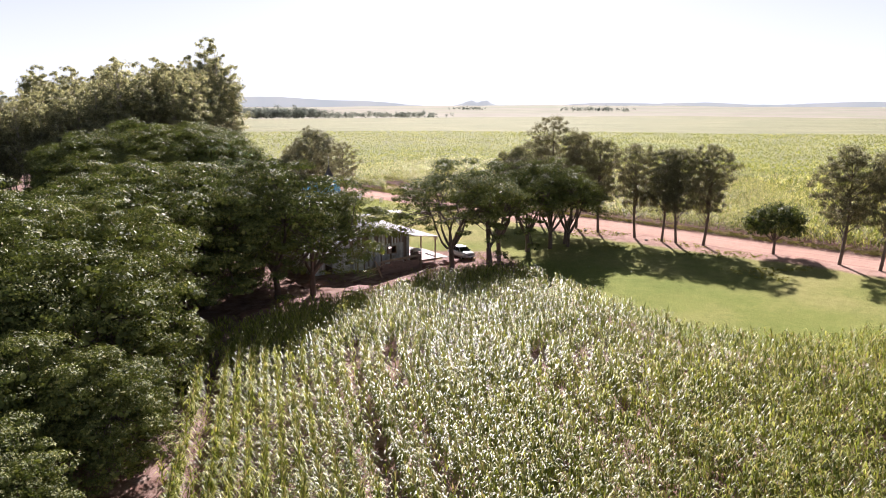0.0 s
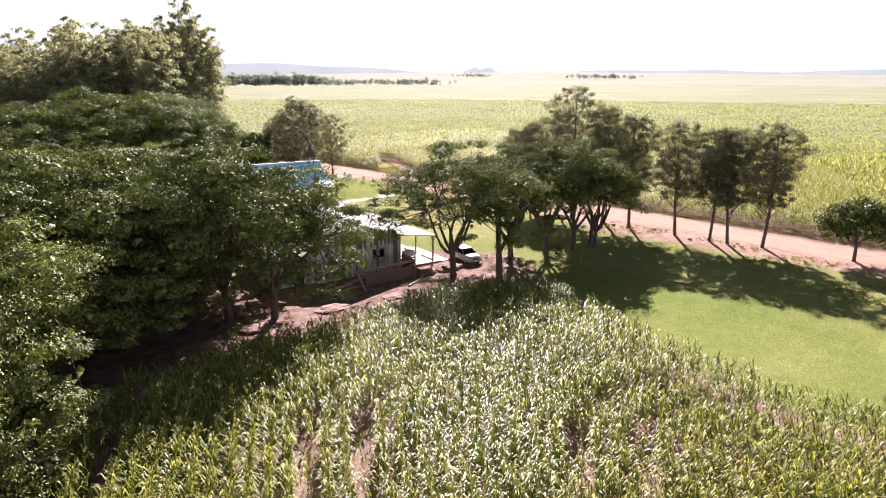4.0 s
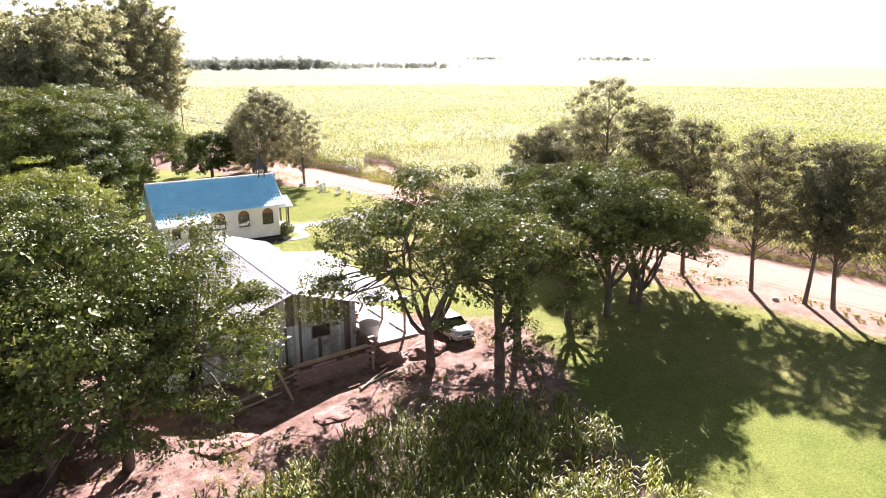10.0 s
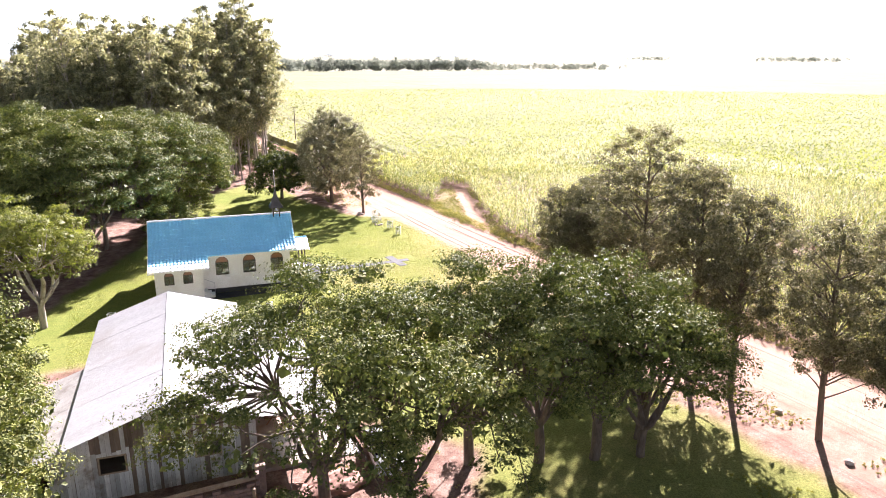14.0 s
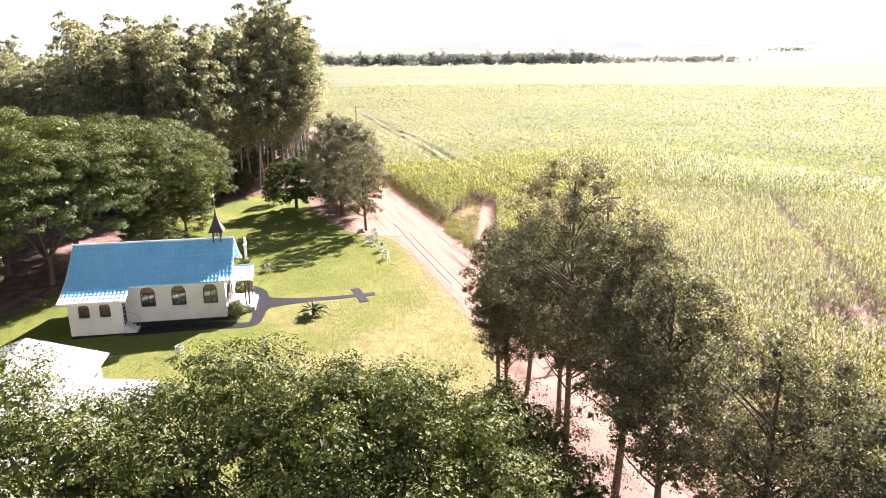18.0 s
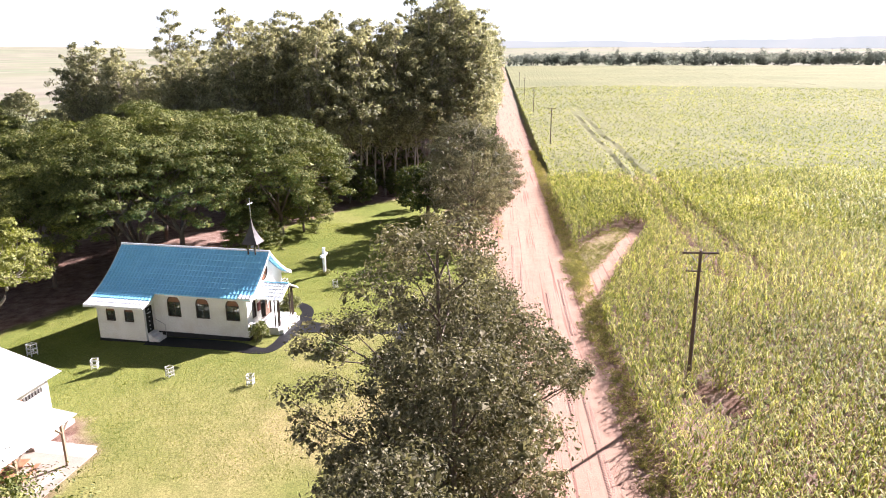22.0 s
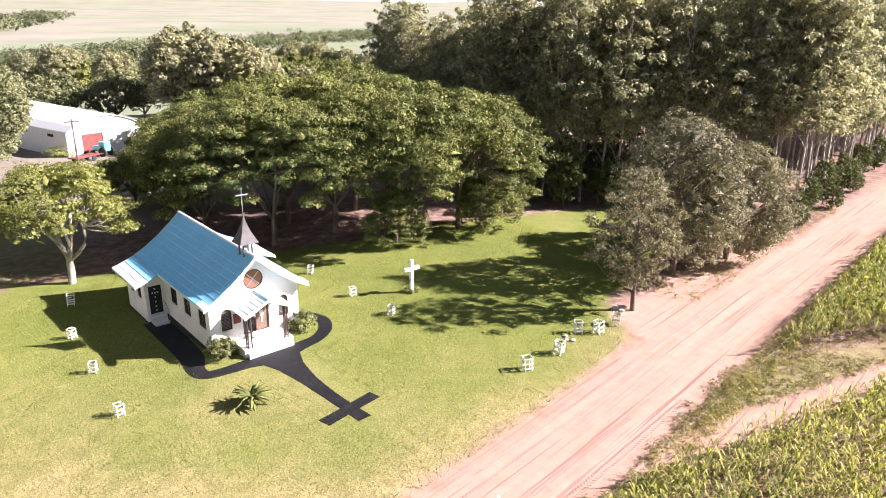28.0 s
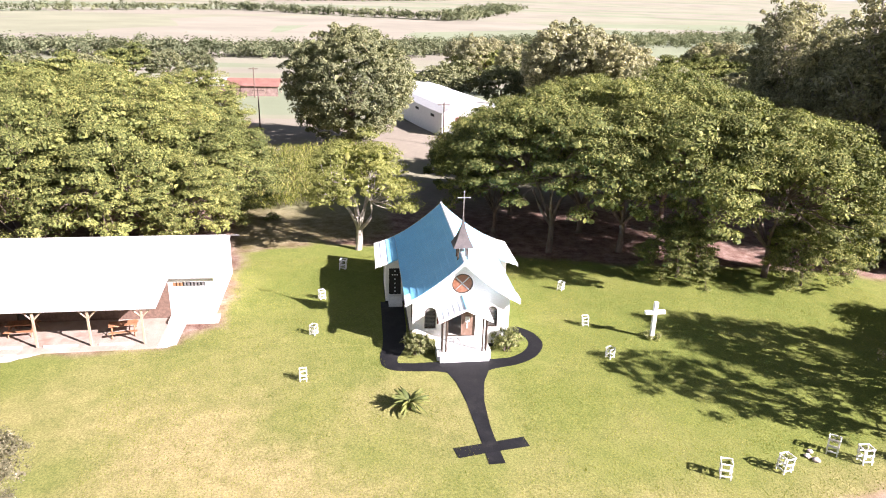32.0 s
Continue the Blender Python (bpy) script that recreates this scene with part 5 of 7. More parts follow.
door_hole = [(-0.95, 0.5), (0.95, 0.5), (0.95, 2.62), (-0.95, 2.62)]
panel("front_wall", gable, [arch(-2.05, 1.15, 0.74, 1.5), arch(2.05, 1.15, 0.74, 1.5), circle(0, 4.28, 0.70), door_hole], T, FRONT, WHITE, chapel, "white front gable with round window")
panel("back_wall", gable, [], T, BACK, WHITE, chapel, "white back gable")
for c in SIDE_WINDOWS:
    window_unit(SOUTH, c, WIN_Z, WIN_W, WIN_H)
    window_unit(NORTH, -c, WIN_Z, WIN_W, WIN_H)
for c in (-2.05, 2.05):
    window_unit(FRONT, c, 1.15, 0.74, 1.5, True)
rose = panel("round_window", circle(0, 4.28, 0.70), [circle(0, 4.28, 0.62)], 0.14, FRONT @ pose(0, 0, 0.03), DARK_WOOD, chapel, "round window with amber panes and a pale cross")
for a in range(4):
    t0, t1 = a * math.pi / 2 + 0.08, (a + 1) * math.pi / 2 - 0.08
    wedge = [(0.05 * math.cos((t0 + t1) / 2), 4.28 + 0.05 * math.sin((t0 + t1) / 2))] + [(0.63 * math.cos(t0 + (t1 - t0) * k / 6), 4.28 + 0.63 * math.sin(t0 + (t1 - t0) * k / 6)) for k in range(7)]
    turn = pose(0, 4.28, 0) @ pose(0, 0, 0, 0, 0, 45) @ pose(0, -4.28, 0)
    panel("pane", wedge, [], 0.02, turn @ pose(0, 0, 0.05), AMBER, rose)
for a in (45, 135):
    part("cross_bar", box_bm((-0.62, -0.035, 0.03), (0.62, 0.035, 0.09)), METAL, rose, "pale diagonal glazing bar", pose(0, 4.28, 0, 0, 0, a))
box("floor", (U0 + T, -W + T, BASE), (U1 - T, W - T, 0.48), CONCRETE, chapel)
box("plinth", (U0 - 0.04, -W - 0.03, BASE - 0.1), (U1 + 0.008, W + 0.03, -0.08), PLINTH, chapel, "black painted plinth")

# low annexes either side, at the back
AX0, AX1, AV = -12.7, -8.6, 4.62
for side in (-1, 1):
    lo, hi = sorted((side * (W + 0.035), side * (AV + 0.03)))
    box("plinth", (AX0 - 0.035, lo, BASE - 0.1), (AX1 + 0.03, hi, -0.42), PLINTH, chapel, "black painted plinth")
for side in (-1, 1):
    face = Matrix(((1, 0, 0, 0), (0, 0, 1, -AV), (0, 1, 0, 0), (0, 0, 0, 1))) if side < 0 else Matrix(((-1, 0, 0, 0), (0, 0, -1, AV), (0, 1, 0, 0), (0, 0, 0, 1)))
    k = 1 if side < 0 else -1
    xs = sorted((k * (AX0 + 0.15), k * (AX1 - 0.15)))
    panel("annexe_wall", [(xs[0], BASE), (xs[1], BASE), (xs[1], 2.6), (xs[0], 2.6)], [arch(k * c, 1.08, 0.84, 1.2) for c in ANNEX_WINDOWS], 0.15, face, WHITE, chapel, "white annexe wall")
    for c in ANNEX_WINDOWS:
        window_unit(face, k * c, 1.08, 0.84, 1.2)
    for u, d in ((AX0, 1), (AX1, -1)):
        m = Matrix(((0, 0, d, u), (1, 0, 0, 0), (0, 1, 0, 0), (0, 0, 0, 1)))
        lo, hi = sorted((side * (W + 0.01), side * AV))
        inner, outer = (hi, lo) if side < 0 else (lo, hi)
        hole = []
        if u == AX1:
            c = (lo + hi) / 2
            hole = [[(c - 0.46, 0.1), (c + 0.46, 0.1), (c + 0.46, 2.25), (c - 0.46, 2.25)]]
            door = panel("side_door", [(c - 0.45, 0.11), (c + 0.45, 0.11), (c + 0.45, 2.24), (c - 0.45, 2.24)], [], 0.06, m @ pose(0, 0, 0.05), DARK, chapel, "black door with pale studs in the shape of a cross")
            for a, b in ((0, 2.0), (0, 1.7), (-0.18, 1.7), (0.18, 1.7), (0, 1.35), (0, 1.0), (0, 0.65), (0, 0.35)):
                part("stud", box_bm((c + a - 0.05, b - 0.05, -0.02), (c + a + 0.05, b + 0.05, 0.01), 0.008), TRIM, door)
            for i in range(3):
                box("door_step", (u + 0.02 + 0.3 * i, c - 0.5, BASE - 0.05), (u + 0.32 + 0.3 * i, c + 0.5, 0.08 - 0.19 * i), WHITE_SLAB, chapel, "white concrete steps")
            rod("handrail", (u + 0.05, c + 0.52 * (1 if side < 0 else -1), 1.0), (u + 0.95, c + 0.52 * (1 if side < 0 else -1), 0.55), 0.025, METAL, chapel)
            rod("handrail_post", (u + 0.92, c + 0.52 * (1 if side < 0 else -1), BASE), (u + 0.92, c + 0.52 * (1 if side < 0 else -1), 0.57), 0.02, METAL, chapel)
        top = [(inner, 3.3), (outer, 2.6)]
        pts = [(lo, BASE), (hi, BASE), (hi, 2.6 if side > 0 else 3.3), (lo, 3.3 if side > 0 else 2.6)]
        panel("annexe_wall", pts, hole, 0.15, m, WHITE, chapel, "white annexe wall")

# porch
def porch_z(v):
    return 3.42 - 0.50 * abs(v)


for side in (-1, 1):
    tiled_slope("porch_roof", U1 + 0.02, 1.45, 0.0, 1.72, side, ROOF_PALE, "pale blue tiled porch roof", 0.25, 0.36, 0.0, porch_z)
    rod("bargeboard", (1.46, 0, 3.36), (1.46, side * 1.74, 2.5), 0.06, TRIM, chapel, "", None, 4)
rod("porch_ridge", (U1, 0, 3.46), (1.47, 0, 3.46), 0.07, ROOF_BLUE, chapel)
for side in (-1, 1):
    for u, v in ((1.05, 1.42), (0.78, 1.42), (1.05, 1.18)):
        rod("porch_post", (u, side * v, 0.26), (u, side * v, porch_z(v) - 0.05), 0.055, DARK_WOOD, chapel, "dark wooden porch post")
    box("porch_beam", (U1, side * 1.42 - 0.06, 2.58), (1.3, side * 1.42 + 0.06, 2.7), DARK_WOOD, chapel)
box("porch_floor", (U1 + 0.01, -1.75, BASE), (1.15, 1.75, 0.28), WHITE_SLAB, chapel, "white porch floor")
box("porch_step", (1.15, -1.6, BASE), (1.5, 1.6, 0.08), WHITE_SLAB, chapel, "white step")
box("door_sill", (U1 + 0.01, -0.9, 0.28), (U1 + 0.3, 0.9, 0.46), WHITE_SLAB, chapel)
frame_ = panel("front_door", [(-0.95, 0.5), (0.95, 0.5), (0.95, 2.62), (-0.95, 2.62)], [[(-0.86, 0.52), (0.86, 0.52), (0.86, 2.53), (-0.86, 2.53)]], 0.12, FRONT @ pose(0, 0, 0.04), DARK_WOOD, chapel, "open wooden double door with carved chalice")
leaf = part("door_leaf", box_bm((0.02, 0.53, 0.05), (0.84, 2.52, 0.1), 0.01), DOOR_WOOD, frame_, "carved brown door leaf")
part("carving", box_bm((0.28, 1.5, 0.02), (0.58, 1.9, 0.06), 0.02), TRIM, leaf, "pale carved chalice")
part("carving", box_bm((0.39, 1.05, 0.02), (0.47, 1.5, 0.06), 0.01), TRIM, leaf)
part("door_leaf", box_bm((-0.86, 0.53, 0.1), (-0.80, 2.52, 0.9), 0.01), DOOR_WOOD, frame_, "brown door leaf standing open")
box("notice_board", (U1 + 0.02, -1.6, 1.5), (U1 + 0.08, -1.1, 2.2), RED_PAINT, chapel, "red notice board beside the door")

# bell turret
TU = -1.35
for a in (-1, 1):
    for b in (-1, 1):
        box("turret_post", (TU + a * 0.3 - 0.05, b * 0.3 - 0.05, 5.6), (TU + a * 0.3 + 0.05, b * 0.3 + 0.05, 6.75), DARK_WOOD, chapel)
n = 7
zs = np.linspace(0, 1, n)
half = 0.62 * (1 - zs) ** 1.7 + 0.035
V, F = [], []
for h_, z_ in zip(half, zs):
    V += [(TU - h_, -h_, 6.68 + 1.95 * z_), (TU + h_, -h_, 6.68 + 1.95 * z_), (TU + h_, h_, 6.68 + 1.95 * z_), (TU - h_, h_, 6.68 + 1.95 * z_)]
for k in range(n - 1):
    for c in range(4):
        F.append((k * 4 + c, k * 4 + (c + 1) % 4, k * 4 + 4 + (c + 1) % 4, k * 4 + 4 + c))
F += [(3, 2, 1, 0), (n * 4 - 4, n * 4 - 3, n * 4 - 2, n * 4 - 1)]
part("spire", fast_mesh("spire", V, F), SLATE, chapel, "flared dark pointed spire")
rod("spire_rod", (TU, 0, 8.6), (TU, 0, 9.3), 0.025, METAL, chapel)
cross_s = rod("spire_cross", (TU, 0, 9.2), (TU, 0, 10.25), 0.03, METAL, chapel, "pale metal cross on the spire")
part("cross_arm", fast_mesh("cross_arm", *tube_arrays([(TU, -0.36, 9.85), (TU, 0, 9.85), (TU, 0.36, 9.85)], [0.03] * 3)), METAL, cross_s)
for y, z in ((-0.38, 9.85), (0.38, 9.85), (0, 10.27)):
    bm = bmesh.new()
    bmesh.ops.create_icosphere(bm, subdivisions=2, radius=0.05, matrix=Matrix.Translation((TU, y, z)))
    part("finial", bm, METAL, cross_s)
bm = bmesh.new()
bmesh.ops.create_cone(bm, cap_ends=True, segments=16, radius1=0.17, radius2=0.08, depth=0.28, matrix=Matrix.Translation((TU, 0, 6.42)))
bmesh.ops.bevel(bm, geom=bm.edges[:], offset=0.01, segments=1, affect='EDGES')
part("bell", bm, METAL, chapel, "small metal bell")

# ---- hall with boarded gable and veranda ----
HALL = pose(45.42, 66.79, 0, 0, 0, -6.2)
hall = thing("hall", HALL, "long timber hall with pale metal roof and open veranda", "building")
HB, HL = -0.75, 17.2


def hall_z(x):
    return float(np.interp(x, [-8.4, -4.75, 0, 4.75, 8.6], [1.35, 2.62, 4.25, 2.78, 2.3]))


def sheet_roof(name, x0, x1, y0, y1, label, lift=0.0, material=None):
    """Corrugated sheets laid down the slope, overlapping along their length."""
    ny = int((y1 - y0) / 0.09)
    ys = np.linspace(y0, y1, ny * 2 + 1)
    wave = 0.006 * np.sin(np.arange(len(ys)) * np.pi / 1.0 + np.pi / 2)
    xs = np.linspace(x0, x1, 5)
    V = np.stack([np.repeat(xs[None], len(ys), 0), np.repeat(ys[:, None], len(xs), 1), np.array([hall_z(x) for x in xs])[None] + wave[:, None] + lift], -1)
    low = V - [0, 0, 0.03]
    ni, nj = len(ys), len(xs)
    i, j = np.meshgrid(np.arange(ni - 1), np.arange(nj - 1), indexing='ij')
    q = np.stack([i * nj + j, (i + 1) * nj + j, (i + 1) * nj + j + 1, i * nj + j + 1], -1).reshape(-1, 4)
    m = ni * nj
    rim = [(k, k + 1) for k in range(nj - 1)] + [((ni - 1) * nj + k + 1, (ni - 1) * nj + k) for k in range(nj - 1)]
    rim += [(k * nj + nj - 1, (k + 1) * nj + nj - 1) for k in range(ni - 1)] + [((k + 1) * nj, k * nj) for k in range(ni - 1)]
    F = np.concatenate([q[:, ::-1], q + m, np.array([(a, b, b + m, a + m) for a, b in rim])])
    return part(name, fast_mesh(name, np.concatenate([V.reshape(-1, 3), low.reshape(-1, 3)]), F), material or ZINC, hall, label)


for y in range(4):          # each slope in four runs of sheets
    a, b = -0.55 + y * 4.62, -0.55 + (y + 1) * 4.62 + 0.06
    sheet_roof("roof_sheet", 0.0, 4.8, a, b, "pale corrugated roof sheets", 0.004 * (y % 2))
    sheet_roof("roof_sheet", -4.8, 0.0, a, b, "pale corrugated roof sheets", 0.004 * (y % 2))
for y in range(3):
    sheet_roof("veranda_sheet", 4.7, 8.55, -0.4 + y * 4.9, -0.4 + (y + 1) * 4.9 + 0.05, "pale veranda roof sheets", -0.05 + 0.004 * (y % 2))
for y in range(2):
    sheet_roof("lean_to_sheet", -8.3, -4.7, -0.3 + y * 5, -0.3 + (y + 1) * 5.05, "grey lean-to roof sheets", -0.14, FIBRE)
rod("ridge_cap", (0, -0.5, 4.235), (0, 17.7, 4.235), 0.06, ZINC, hall)

# south gable: boards, each its own, over two dark windows
br2 = random.Random(31)
WINS = [(-3.3, -2.0, 0.72, 1.72), (1.25, 2.6, 0.78, 1.72)]
x = -4.42
while x < 4.4:
    w = br2.choice((0.15, 0.19, 0.21, 0.24))
    x1 = min(x + w, 4.42)
    top = hall_z((x + x1) / 2) - 0.12
    seam = 1.95 + br2.uniform(-0.12, 0.12) if abs(x) < 3.7 else top
    spans = [(HB, min(seam, top), BOARD if br2.random() < 0.78 else BOARD_BROWN)]
    if seam < top - 0.15:
        spans.append((seam + 0.01, top, BOARD_BROWN if br2.random() < 0.72 else BOARD))
    for z0, z1, mt in spans:
        cuts = [(z0, z1)]
        for a, b, c, d in WINS:
            if x1 > a + 0.04 and x < b - 0.04:
                cuts = [s for p, q in cuts for s in ((p, min(q, c)), (max(p, d), q)) if s[1] - s[0] > 0.05]
        for p, q in cuts:
            dy = br2.uniform(0, 0.025)
            box("board", (x + 0.006, -0.03 - dy, p), (x1 - 0.006, 0.0 - dy, q), mt, hall, "", 0.0)
    x = x1
for a, b, c, d in WINS:
    f = panel("window", [(a, c), (b, c), (b, d), (a, d)], [[(a + 0.07, c + 0.07), (b - 0.07, c + 0.07), (b - 0.07, d - 0.07), (a + 0.07, d - 0.07)]], 0.1,
              Matrix(((1, 0, 0, 0), (0, 0, 1, -0.07), (0, 1, 0, 0), (0, 0, 0, 1))), WOOD, hall, "unglazed window opening in a timber frame")
south_in = [(-4.35, HB), (4.35, HB), (4.35, 2.75), (0, 4.08), (-4.35, 2.6)]
panel("inner_wall", south_in, [[(a, c), (b, c), (b, d), (a, d)] for a, b, c, d in WINS], 0.06, Matrix(((1, 0, 0, 0), (0, 0, 1, 0.005), (0, 1, 0, 0), (0, 0, 0, 1))), BOARD_BROWN, hall)
panel("north_wall", [(-4.35, HB), (4.4, HB), (4.4, 2.75), (0, 4.08), (-4.35, 2.6)], [], 0.15, Matrix(((1, 0, 0, 0), (0, 0, 1, HL - 0.15), (0, 1, 0, 0), (0, 0, 0, 1))), WHITE, hall, "white painted end wall")
EASTM = Matrix(((0, 0, -1, 4.4), (1, 0, 0, 0), (0, 1, 0, 0), (0, 0, 0, 1)))
east_holes = [[(4.0, -0.3), (5.0, -0.3), (5.0, 1.9), (4.0, 1.9)], [(8.0, 0.6), (9.4, 0.6), (9.4, 1.7), (8.0, 1.7)]]
panel("east_wall", [(0.07, HB), (14.2, HB), (14.2, 2.72), (0.07, 2.72)], east_holes, 0.14, EASTM, BROWN_BOARDS, hall, "brown boarded wall under the veranda")
panel("east_wall", [(14.21, HB), (HL - 0.16, HB), (HL - 0.16, 2.72), (14.21, 2.72)], [[(14.5, 1.98), (16.7, 1.98), (16.7, 2.32), (14.5, 2.32)]], 0.14, EASTM, WHITE, hall, "white painted side wall")
for k in range(9):
    box("window_slat", (4.3, 14.55 + 0.24 * k, 1.99), (4.37, 14.7 + 0.24 * k, 2.31), BROWN_WOOD if k < 3 else LOUVRE, hall)
box("west_wall", (-4.42, 0.07, HB), (-4.3, HL - 0.16, 2.55), BOARD, hall, "whitewashed board wall")
box("inside_floor", (-4.3, 0.1, HB), (4.25, HL - 0.2, -0.35), CONCRETE, hall)
# lean-to on the west with whitewashed boards and a dark doorway
x = -7.9
while x < -4.5:
    w = br2.choice((0.17, 0.2, 0.23))
    if not (-6.6 < x < -5.8):
        box("board", (x + 0.005, 0.3, HB), (x + w - 0.005, 0.33, hall_z(x) - 0.2), BOARD, hall, "", 0.0)
    x += w
y = 0.35
while y < 9.5:
    box("board", (-7.95, y + 0.005, HB), (-7.92, y + 0.21, hall_z(-7.95) - 0.2), BOARD, hall, "", 0.0)
    y += 0.215
# veranda
box("veranda_floor", (4.42, -0.5, HB - 0.1), (9.0, 14.2, -0.38), TAN_FLOOR, hall, "tan concrete veranda floor")
box("veranda_apron", (9.0, -0.5, HB - 0.1), (9.95, 15.0, -0.46), FIBRE, hall, "grey concrete apron")
box("terrace", (4.42, 14.21, HB - 0.1), (5.5, 17.6, -0.18), CONCRETE, hall, "pale terrace slab")
box("veranda_apron", (5.51, 14.21, HB - 0.1), (8.99, 15.4, -0.40), FIBRE, hall, "grey concrete apron")
for y in (0.15, 3.45, 6.75, 10.05, 13.35):
    box("veranda_post", (8.22, y - 0.07, -0.38), (8.36, y + 0.07, 2.18), WOOD, hall, "tan timber post")
    for d in (-1, 1):
        rod("brace", (8.29, y, 1.55), (8.29, y + d * 0.55, 2.14), 0.06, WOOD, hall, "", None, 4)
box("veranda_beam", (8.2, -0.3, 2.12), (8.38, 14.2, 2.24), WOOD, hall)
for y in np.arange(0.2, 14.0, 1.2):
    rod("rafter", (4.5, y, 2.62), (8.5, y, 2.18), 0.045, WOOD, hall, "", None, 4)
for y in (1.2, 4.6, 8.0, 11.4):
    box("veranda_rail", (8.25, y - 0.9, -0.38), (8.33, y + 1.2, -0.25), TRIM, hall)

# unfinished brick enclosure on the south with poles and planks
ruin = thing("unfinished_wall", HALL, "low unfinished brick wall with timber on top", "wall")
for j, (p0, p1) in enumerate((((-1.35, -3.4), (4.1, -3.1)), ((4.1, -3.1), (4.3, -0.3)))):
    L = math.hypot(p1[0] - p0[0], p1[1] - p0[1])
    ang = math.degrees(math.atan2(p1[1] - p0[1], p1[0] - p0[0]))
    rows_ = 7 if j == 0 else 9
    for r_ in range(rows_):
        n_ = int(L / 0.41)
        for c_ in range(n_):
            off = 0.2 * (r_ % 2)
            if c_ * 0.41 + off + 0.39 > L or (r_ == rows_ - 1 and br2.random() < 0.35):
                continue
            m = pose(p0[0], p0[1], HB, 0, 0, ang) @ pose(c_ * 0.41 + off, br2.uniform(-0.008, 0.008), r_ * 0.2)
            if j == 0 and r_ == 0 and c_ == 0:
                brick_me = bpy.data.meshes.new("brick")
                b_ = box_bm((0, -0.09, 0), (0.395, 0.09, 0.185), 0.008)
                b_.to_mesh(brick_me)
                b_.free()
                brick_me.materials.append(BLOCK)
            part("brick", brick_me, None, ruin, "", m)
for z, dx in ((0.72, 0.0), (0.84, 0.3)):
    rod("plank", (-1.6 + dx, -3.42, z), (4.0 - dx, -3.08, z + 0.1), 0.08, WOOD, ruin, "weathered plank lying on the wall", None, 4)
box("pillar", (4.05, -2.6, HB), (4.55, -2.1, 1.15), BLOCK, ruin, "ragged brick pillar")
for (px, py), (qx, qy), h_ in (((-1.7, -4.5), (-2.5, -4.1), 1.9), ((-3.8, -2.4), (-3.85, -2.4), 1.7), ((3.9, -3.5), (3.85, -3.5), 1.3)):
    po = thing("timber_post", HALL, "weathered round timber post standing in red earth", "post", "posts by the hall")
    rod("post", (px, py, HB - 0.4), (qx, qy, HB + h_), 0.11, WOOD, po, "", 0.09)
for p, q in (((-4.6, -3.0, -0.75), (-1.9, -4.2, 0.35)), ((-5.6, -4.2, -0.7), (-2.2, -3.7, -0.45)), ((-4.9, -3.2, -0.7), (-1.2, -3.8, 0.6)), ((1.9, -5.7, -0.55), (4.6, -4.0, -0.5)), ((4.2, -3.9, -0.4), (8.2, -2.3, -0.45)), ((2.0, -5.4, -0.6), (5.0, -4.6, -0.5))):
    lg = thing("fallen_pole", HALL, "pale fallen pole lying on red earth", "pole", "poles on the ground")
    rod("pole", p, q, 0.08, WOOD, lg, "", 0.06)
tank = thing("white_tank", HALL @ pose(5.9, 0.9, -0.38), "white plastic water tank under the veranda", "tank")
bm = bmesh.new()
bmesh.ops.create_cone(bm, cap_ends=True, segments=20, radius1=0.62, radius2=0.72, depth=1.0, matrix=Matrix.Translation((0, 0, 0.5)))
bmesh.ops.bevel(bm, geom=bm.edges[:], offset=0.03, segments=2, affect='EDGES')
part("body", bm, TRIM, tank)
bm = bmesh.new()
bmesh.ops.create_cone(bm, cap_ends=True, segments=20, radius1=0.76, radius2=0.3, depth=0.22, matrix=Matrix.Translation((0, 0, 1.1)))
part("lid", bm, TRIM, tank)


def picnic_table(m):
    t = thing("picnic_table", m, "brown wooden table with benches on the veranda", "table", "veranda tables")
    box("tabletop", (-0.4, -0.9, 0.7), (0.4, 0.9, 0.75), BROWN_WOOD, t)
    for s in (-1, 1):
        box("bench", (s * 0.75 - 0.14, -0.9, 0.41), (s * 0.75 + 0.14, 0.9, 0.45), BROWN_WOOD, t)
        for e in (-1, 1):
            rod("leg", (s * 0.75, e * 0.7, 0), (s * 0.2, e * 0.7, 0.7), 0.045, BROWN_WOOD, t, "", None, 4)
        rod("crossbar", (-0.8, s * 0.7, 0.38), (0.8, s * 0.7, 0.38), 0.04, BROWN_WOOD, t, "", None, 4)
    return t


pt = picnic_table(HALL @ pose(6.6, 11.6, -0.38, 0, 0, 12))
copy_thing(pt, HALL @ pose(6.0, 5.0, -0.38, 0, 0, 4))


